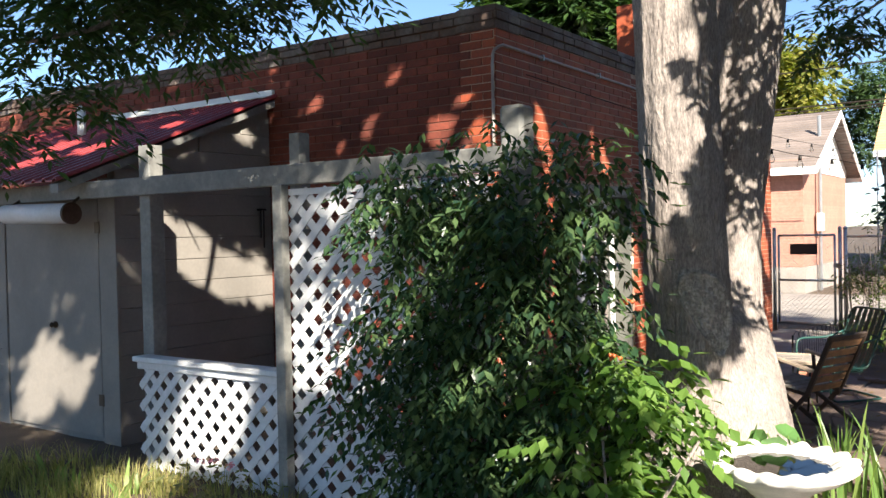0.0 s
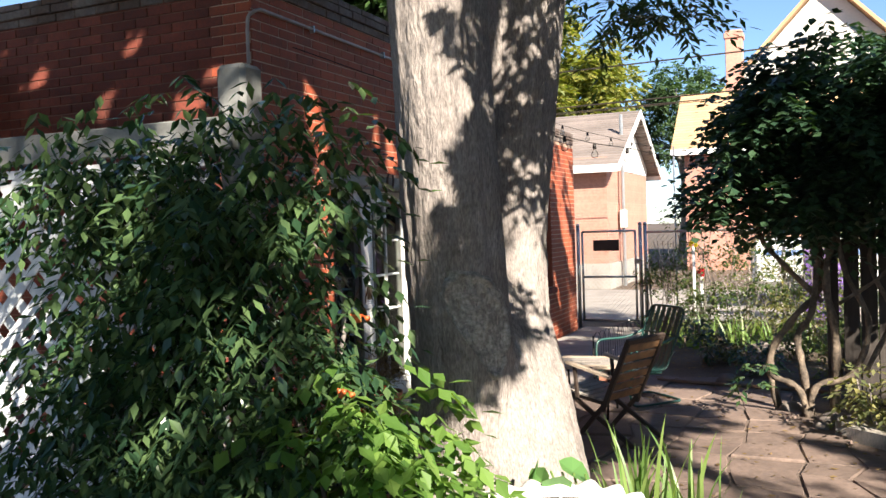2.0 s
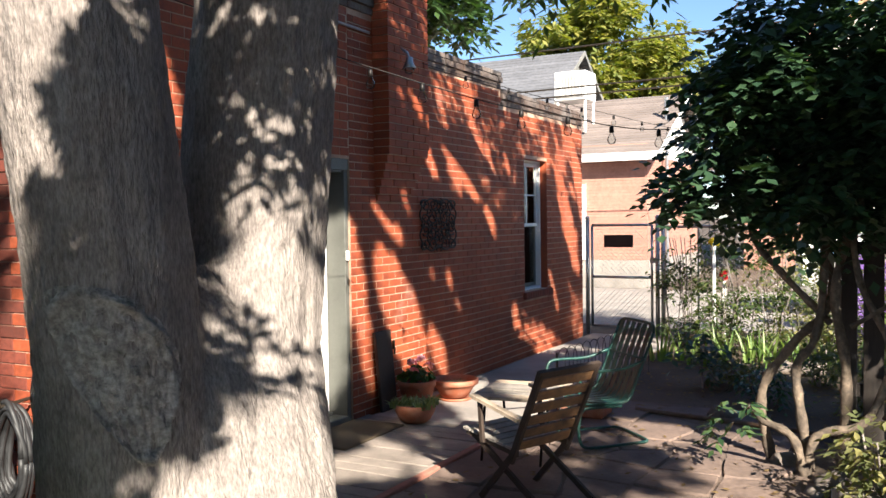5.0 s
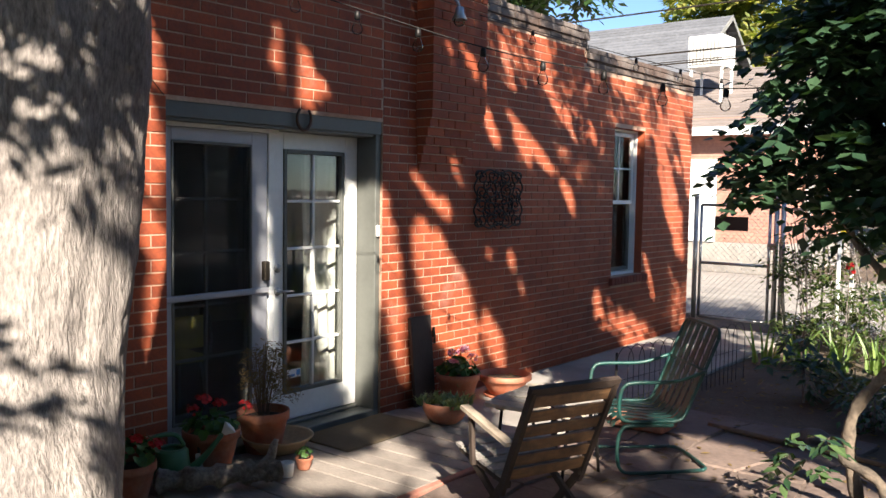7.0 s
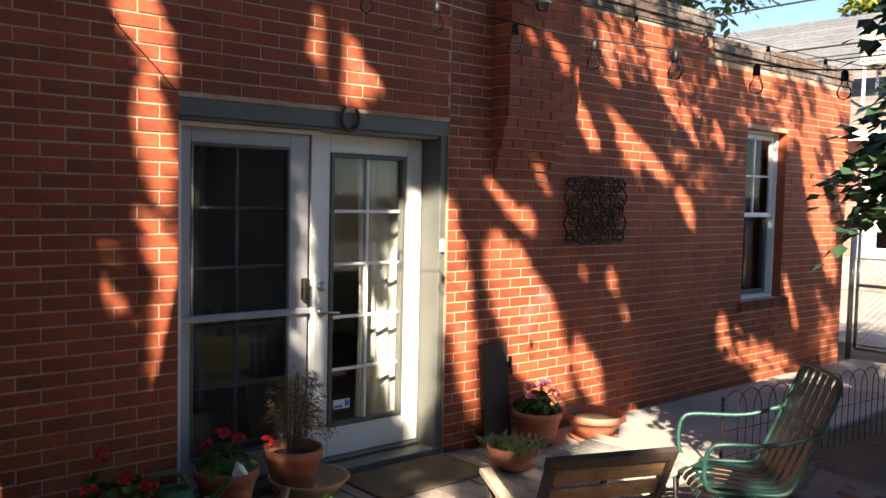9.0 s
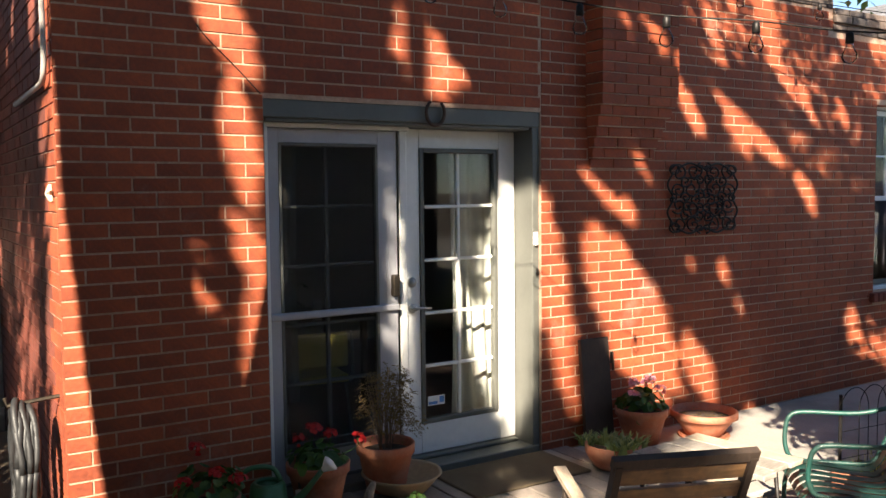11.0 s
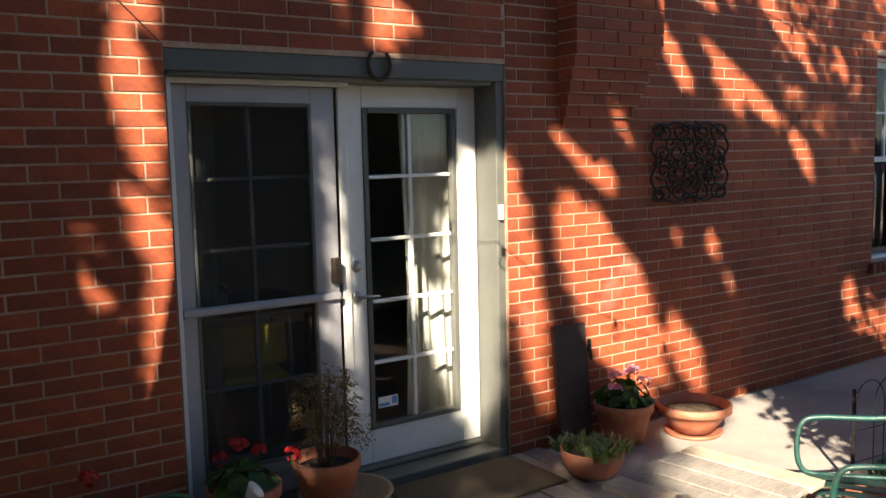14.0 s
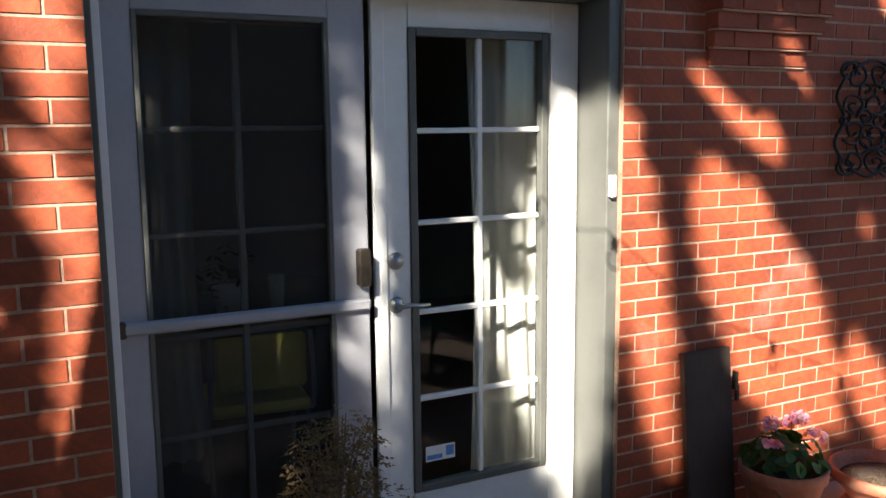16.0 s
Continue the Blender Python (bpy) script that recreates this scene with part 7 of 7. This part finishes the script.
# ---- beds and garden plants ----
def build_plants():
    rnd = random.Random(77)
    for x, y, n, h in ((-0.32, 5.95, 18, 0.66), (-0.05, 6.25, 16, 0.62), (-0.40, 6.45, 14, 0.58), (0.15, 5.6, 12, 0.48)):
        t = thing("iris_clump", "clump of sword-shaped green iris leaves", "iris", group="iris clumps by the birdbath")
        blades("blade_tuft", t, [(x, y, -0.08, 0.16)], rnd, IRIS, h, 0.034, 0.35, n, 6)
    t = thing("weed", "small leafy green weed at the tree foot", "plant")
    leaf_cloud("foliage", t, [(Vector((-0.62, 6.2, 0.15)), 0.16), (Vector((-0.70, 6.35, 0.05)), 0.14)], 700, rnd, VINE_LEAF, 0.05, 5, 0.10)
    t = thing("leafy_plant", "broad green leaves behind the birdbath", "plant")
    disc_leaves("leaves", t, (-0.42, 4.80, 0.60), 0.14, 0.04, 4, rnd, leaf_mat("broad_leaf", (0.07, 0.16, 0.05), (0.13, 0.24, 0.07), 0.4, 0.3), 0.075)
    for k in range(5):
        part("stalk", tube(bmesh.new(), bent([(-0.35 + 0.03 * k, 4.88, -0.09), (-0.40 + 0.03 * k, 4.86, 0.35), (-0.50 + 0.05 * k, 4.80, 0.62)], 4), 0.005, 5), IRIS, t)
    # dry grass and flowers before the lattice
    g = tagged(blades("grass", None, [(rnd.uniform(-5.9, -3.0), rnd.uniform(3.2, 4.15), -0.08, 0.14) for _ in range(60)], rnd, GRASS, 0.22, 0.008, 0.8, 34, 4), "tufts of dry yellow-green grass before the lattice", "grass", kind="stuff")
    t = thing("garden_flower", "pale leafy plant with pink flower heads", "plant")
    leaf_cloud("foliage", t, [(Vector((-3.75, 3.95, 0.05)), 0.22), (Vector((-3.4, 3.85, 0.08)), 0.22), (Vector((-4.1, 4.0, 0.02)), 0.18)], 420, rnd, PALELEAF, 0.06, 5, 0.12)
    blooms("bloom", t, [(-3.7, 3.9, 0.24), (-3.45, 3.82, 0.26), (-3.9, 3.95, 0.2)], rnd, PINK_PETAL, 0.035, 16, 0.014)
    t = thing("broad_leaf_plant", "light green strappy plant in the grass", "plant")
    for root in ((-4.45, 3.75, -0.08, 0.10), (-4.9, 3.6, -0.08, 0.12), (-5.3, 3.7, -0.08, 0.1)):
        blades("leaf_tuft", t, [root], rnd, IRIS, 0.24, 0.04, 0.7, 9, 4)
    t = thing("white_flower", "white star flowers at the foot of the vine", "flower")
    blooms("bloom", t, [(-1.42, 3.52, 0.34), (-1.35, 3.50, 0.30), (-1.26, 3.52, 0.33), (-1.5, 3.5, 0.26), (-0.95, 3.45, 0.42)], rnd, STONE, 0.03, 12, 0.022)
    leaf_cloud("foliage", t, [(Vector((-1.38, 3.6, 0.15)), 0.2), (Vector((-0.95, 3.55, 0.2)), 0.2)], 420, rnd, VINE_LEAF, 0.07, 5, 0.14)
    # far garden
    spec = (
        (-1.45, 14.85, 1.35, 0.42, SHRUBLEAF, "tall leafy bush against the chain-link fence"), (-0.75, 14.7, 1.25, 0.45, SHRUBLEAF, "tall leafy bush against the chain-link fence"),
        (-0.1, 14.8, 0.95, 0.4, PALELEAF, "pale dry bush against the chain-link fence"), (0.55, 14.6, 1.2, 0.42, SHRUBLEAF, "tall leafy bush against the chain-link fence"),
        (1.3, 14.3, 1.3, 0.5, SHRUBLEAF, "tall leafy bush against the chain-link fence"), (0.35, 12.6, 0.26, 0.30, SHRUBLEAF, "low green garden bush in the bed"),
        (-0.35, 12.3, 0.18, 0.25, PALELEAF, "low pale garden bush in the bed"), (1.05, 11.9, 0.6, 0.35, SHRUBLEAF, "leafy garden bush behind the vine"), (1.05, 8.70, 0.38, 0.28, PALELEAF, "yellowing bush at the patio edge"),
        (1.55, 8.35, 0.55, 0.34, SHRUBLEAF, "grey-green bush at the patio edge"), (-0.05, 11.4, 0.22, 0.28, VINE_LEAF, "dark green low bush in the shade"), (1.9, 12.8, 1.4, 0.6, SHRUBLEAF, "tall leafy bush behind the fence"), (-0.4, 14.3, 0.8, 0.4, SHRUBLEAF, "leafy garden bush in the far bed"), (0.35, 13.9, 0.5, 0.35, PALELEAF, "pale garden bush in the far bed"), (1.0, 13.2, 0.9, 0.4, SHRUBLEAF, "leafy garden bush in the far bed"), (-1.75, 15.1, 1.1, 0.25, SHRUBLEAF, "leafy bush beside the gate post"),
        (-1.15, 15.0, 1.75, 0.40, SHRUBLEAF, "tall leafy bush against the chain-link fence"), (-0.45, 15.1, 1.55, 0.42, PALELEAF, "pale dry bush against the chain-link fence"), (0.2, 15.0, 1.6, 0.40, SHRUBLEAF, "tall leafy bush against the chain-link fence"), (0.85, 15.0, 1.45, 0.4, PALELEAF, "pale dry bush against the chain-link fence"),
        (-1.0, 14.4, 0.75, 0.35, SHRUBLEAF, "leafy garden bush in the far bed"), (0.75, 11.2, 0.45, 0.28, PALELEAF, "yellowing bush behind the vine"))
    for x, y, h, r, m, label in spec:
        t = thing("garden_shrub", label, "shrub", group="garden shrubs")
        cl = []
        for k in range(int(10 + 10 * h)):
            f = rnd.random()
            cl.append((Vector((x + rnd.uniform(-r, r) * (0.5 + 0.5 * f), y + rnd.uniform(-r, r) * 0.7, 0.05 + f * h)), rnd.uniform(0.10, 0.17)))
        leaf_cloud("foliage", t, cl, 480, rnd, m, 0.07, 5, 0.13)
        for k in range(6):
            a = rnd.uniform(0, 6.28)
            part("stem", tube(bmesh.new(), bent([(x + 0.06 * math.cos(a), y + 0.06 * math.sin(a), -0.1), (x + 0.16 * math.cos(a), y + 0.16 * math.sin(a), h * 0.5), (x + r * 0.7 * math.cos(a), y + r * 0.7 * math.sin(a), h)], 4), 0.006, 5), BARK, t, smooth=True)
    t = thing("iris_border", "row of pale green strap leaves in the far bed", "iris")
    for k in range(11):
        blades("leaf_tuft", t, [(-1.55 + 0.26 * k, 13.55 + 0.22 * math.sin(k * 2.1), -0.08, 0.15)], rnd, IRIS, 0.46, 0.042, 0.6, 14, 5)
    t = thing("wilted_plant", "dark wilted plant with hanging leaves", "plant")
    leaf_cloud("foliage", t, [(Vector((-0.80, 12.0, 0.42)), 0.16), (Vector((-0.62, 12.0, 0.36)), 0.16), (Vector((-0.72, 12.0, 0.2)), 0.14), (Vector((-0.95, 12.05, 0.3)), 0.1), (Vector((-0.48, 12.0, 0.25)), 0.1)], 520, rnd, ARBOR_LEAF, 0.11, 5, 0.12, 1.0, 0.5, 1.2)
    part("stem", tube(bmesh.new(), [(-0.72, 12.0, -0.1), (-0.74, 12.0, 0.42)], 0.012, 6), BARK, t)
    for name, x, y, z, m, lab in (("garden_stake", -1.12, 14.6, 1.30, YELLOW_PETAL, "white garden stake with a yellow flower"), ("garden_stake", -1.05, 14.9, 0.86, RED_PETAL, "white garden stake with a red flower")):
        t = thing(name, lab, "stake", group="flower stakes")
        part("post", tube(bmesh.new(), [(x, y, -0.1), (x, y, z - 0.03)], 0.022, 8), WHITE, t, smooth=True)
        disc_leaves("flower", t, (x, y - 0.03, z), 0.06, 0.06, 24, rnd, m, 0.035)
    # stones and timber by the vine
    for x, y, s in ((0.70, 9.08, 0.11), (0.88, 9.0, 0.13), (0.62, 8.88, 0.08), (0.95, 8.78, 0.10), (0.35, 9.5, 0.09), (-0.3, 10.75, 0.10), (0.15, 13.2, 0.14), (-0.15, 13.35, 0.12), (1.1, 8.95, 0.1), (1.3, 8.3, 0.09)):
        t = thing("rock", "rounded brown garden rock at the bed edge", "rock", group="bed edge rocks")
        bm = bmesh.new()
        bmesh.ops.create_icosphere(bm, subdivisions=3, radius=1.0)
        for v in bm.verts:
            k = 1 + 0.28 * noise.noise(v.co * 1.4 + Vector((x * 9, y * 7, 0)))
            v.co = Vector((x + v.co.x * s * k * 1.2, y + v.co.y * s * k, -0.04 + v.co.z * s * k * 0.75))
        part("stone", bm, ROCK, t, smooth=True)
    for a, b in (((0.72, 8.72), (1.25, 8.40)), ((0.80, 8.52), (1.15, 8.22))):
        t = thing("edging_block", "pale weathered timber edging block", "edging", group="timber edging")
        part("block", slat(bmesh.new(), (*a, 0.0), (*b, 0.0), 0.10, 0.11, (0, 0, 1)), GREYWOOD, t)
    t = thing("edging_pipe", "thin brown edging hose along the bed", "hose")
    part("pipe", tube(bmesh.new(), bent([(-1.0, 10.62, -0.03), (-0.4, 10.52, -0.03), (0.2, 10.42, -0.03), (0.7, 10.3, -0.03)], 6), 0.02, 8), OLDWOOD, t, smooth=True)
    V, F = [], []
    for _ in range(2600):
        x, y = rnd.uniform(-1.6, 2.2), rnd.uniform(6.4, 15.3)
        if y < 10.8 and rnd.random() < 0.6:
            continue
        s, a, i = rnd.uniform(0.012, 0.04), rnd.uniform(0, 6.28), len(V)
        z = -0.058 if y > 10.9 else GZ + 0.006
        c, q = math.cos(a), math.sin(a)
        V += [(x - s * c, y - s * q, z + rnd.uniform(0, 0.012)), (x + 0.4 * s * q, y - 0.4 * s * c, z + 0.008), (x + s * c, y + s * q, z + rnd.uniform(0, 0.012)), (x - 0.4 * s * q, y + 0.4 * s * c, z + 0.002)]
        F += [(i, i + 1, i + 2), (i, i + 2, i + 3)]
    tagged(sheet("leaf_litter", V, F, DRIED), "dry fallen leaves scattered on soil and stones", "leaf litter", kind="stuff")


build_plants()


# ---- leafy branches that hang into view ----
def hanging_branch(label, clumps, boughs, seed, per=95, size=0.10, length=0.26):
    t = thing("leafy_branch", label, "branch")
    crown("leaves", t, [(Vector(c), r) for *c, r in clumps], per, 0.75, TREE_LEAF, random.Random(seed), size=size, leaflets=11, length=length, droop=0.6, width=0.32, gaps=GARDEN_GAPS + YARD_GAPS)
    for pts, r in boughs:
        p = bent(pts, 6)
        part("bough", tube(bmesh.new(), p, [r * (1 - 0.7 * i / (len(p) - 1)) for i in range(len(p))], 8), BARK, t, smooth=True)


hanging_branch("leafy bough hanging before the shed roof", [(-3.51, 2.60, 2.74, 0.30), (-3.36, 2.82, 2.92, 0.30), (-3.15, 3.11, 3.04, 0.32), (-2.92, 3.38, 3.12, 0.28), (-2.70, 3.60, 3.16, 0.20), (-3.44, 3.64, 3.15, 0.24), (-3.3, 3.82, 3.17, 0.22), (-3.15, 3.99, 3.2, 0.2), (-3.0, 4.16, 3.22, 0.16), (-3.42, 3.75, 3.0, 0.18), (-3.53, 3.61, 2.98, 0.15), (-3.46, 2.77, 2.46, 0.20), (-3.62, 2.56, 2.26, 0.15), (-3.12, 3.20, 2.98, 0.20), (-3.19, 3.0, 3.05, 0.3), (-2.42, 3.85, 3.10, 0.14), (-4.65, 3.9, 3.04, 0.20), (-4.17, 3.9, 3.02, 0.20), (-3.68, 3.9, 3.06, 0.18), (-4.9, 3.9, 3.22, 0.26), (-4.4, 3.9, 3.22, 0.25), (-3.9, 3.95, 3.22, 0.25)], [([(-5.0, 3.7, 4.4), (-4.5, 3.85, 3.7), (-4.3, 3.9, 3.3), (-4.0, 3.9, 3.05)], 0.02), ([(-3.6, 3.9, 4.9), (-3.2, 3.3, 3.6), (-3.25, 3.0, 2.9), (-3.5, 2.6, 2.7)], 0.03), ([(-3.2, 3.1, 3.2), (-3.05, 3.25, 2.85), (-3.22, 3.05, 2.75)], 0.018)], 15, 620, 0.10, 0.26)
hanging_branch("leafy bough hanging over the patio", [(-1.0, 8.6, 3.55, 0.30), (-0.73, 8.7, 3.40, 0.24), (-0.42, 8.73, 3.45, 0.26), (-0.88, 8.7, 3.34, 0.16), (-0.54, 8.67, 3.68, 0.3)], [([(1.6, 8.0, 6.0), (0.6, 8.4, 4.8), (-0.1, 8.65, 3.9), (-0.8, 8.7, 3.45)], 0.03)], 16, 300, 0.13, 0.34)


# ---- inside the room ----
def build_inside():
    yel = mat("yellow_vinyl", (0.85, 0.72, 0.13), 0.4, grain=(40, 0.08), stain=(4, 0.1), bump=0.05)
    t = thing("dining_chair", "yellow vinyl chair with chrome tube frame", "chair", at=pose(-4.05, 8.12, -0.02, 0, 0, -6))
    part("seat", boxes((-0.20, 0.22, -0.21, 0.21, 0.42, 0.47), bevel=0.02), yel, t)
    part("backrest", boxes((0.20, 0.235, -0.185, 0.185, 0.53, 0.76), bevel=0.015), yel, t)
    for s in (-1, 1):
        part("frame", tube(bmesh.new(), bent([(-0.18, s * 0.2, 0.0), (-0.17, s * 0.2, 0.40), (0.0, s * 0.21, 0.415), (0.2, s * 0.21, 0.43), (0.25, s * 0.21, 0.55), (0.245, s * 0.2, 0.77)], 5), 0.011, 8), STEEL, t, smooth=True)
        part("rear_leg", tube(bmesh.new(), [(0.1, s * 0.21, 0.41), (0.22, s * 0.21, 0.0)], 0.011, 8), STEEL, t, smooth=True)
    t = thing("dining_table", "small dark dining table in the room", "table", at=pose(-4.72, 8.30, -0.02))
    part("tabletop", boxes((-0.45, 0.35, -0.5, 0.5, 0.72, 0.75), bevel=0.01), ROOMFLOOR, t)
    for x in (-0.38, 0.28):
        for y in (-0.42, 0.42):
            part("leg", boxes((x - 0.02, x + 0.02, y - 0.02, y + 0.02, 0, 0.72)), ROOMFLOOR, t)
    t = thing("planter", "white cup with a leafy plant on the table", "planter")
    part("cup", lathe(bmesh.new(), [(0.05, 0), (0.07, 0.12), (0.06, 0.12), (0.0, 0.10)], 20, (-4.40, 8.10, 0.73)), WHITE, t, smooth=True)
    g = thing("drinking_glass", "tall pale glass on the dining table", "glass")
    part("glass", lathe(bmesh.new(), [(0.03, 0), (0.04, 0.15), (0.036, 0.15), (0.0, 0.01)], 20, (-4.42, 8.34, 0.73)), STONE, g, smooth=True)
    leaf_cloud("leaves", t, [(Vector((-4.42, 8.02, 0.96)), 0.16)], 600, random.Random(2), VINE_LEAF, 0.06, 5, 0.12)


build_inside()


# ---- single bricks of the walls, last ----
def build_bricks():
    holes = [(DY0, DY1, -0.2, DZ1), (VY0, VY1, VZ0 - 0.07, VZ1)]
    top = lambda y: 3.42 if y < 9.72 else 3.12 if y < 12.35 else 2.94
    rows = brick_rows(SY, DY1 - 0.003, -0.0816, 3.47, holes, 0.111, top)
    rows += brick_rows(DY1 + 0.003, NY, -0.063, 3.47, holes, 0.0235, top, 0.2085, 0.0686, 0.0065)

    def near(r):
        return (r[1] <= DY0 and 0.3 < r[2] < 2.2) or (r[0] >= DY1 and r[1] < 10.1 and 0.2 < r[2] < 2.2)

    single = [r for r in rows if near(r)][:300]
    chosen = set(single)
    rest = [r for r in rows if r not in chosen]
    join_bricks("brickwork", rest, lambda u, w, d: (WX + d, u, w), BRICK, wall_east)
    meshes = {}
    for a, b, z0, z1 in single:
        w = (round(b - a, 2), round(z1 - z0, 3))
        if w not in meshes:
            e, h, q = 0.0025, z1 - z0, (b - a) / 2
            vs = [(-0.012, s * q, t * h / 2) for s, t in ((-1, -1), (1, -1), (1, 1), (-1, 1))]
            vs += [(0.0, s * (q - e), t * (h / 2 - e)) for s, t in ((-1, -1), (1, -1), (1, 1), (-1, 1))]
            me = bpy.data.meshes.new("brick")
            me.from_pydata(vs, [], [(4, 5, 6, 7)] + [(k, (k + 1) % 4, 4 + (k + 1) % 4, 4 + k) for k in range(4)])
            me.materials.append(BRICK)
            meshes[w] = me
        ob = new("brick", meshes[w])
        ob.parent = wall_east
        ob.location = (WX + random.uniform(-0.0012, 0.0012), (a + b) / 2, (z0 + z1) / 2)
    srows = brick_rows(-12.0, WX - 0.012, -0.10, 3.44, [], start=0.07)
    # south face: shade-darkened brick, but the plain brick colour near the sunlit corner
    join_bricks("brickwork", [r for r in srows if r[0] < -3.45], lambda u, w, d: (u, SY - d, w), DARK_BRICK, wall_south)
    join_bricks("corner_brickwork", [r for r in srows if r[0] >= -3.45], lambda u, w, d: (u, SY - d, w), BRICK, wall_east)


build_bricks()
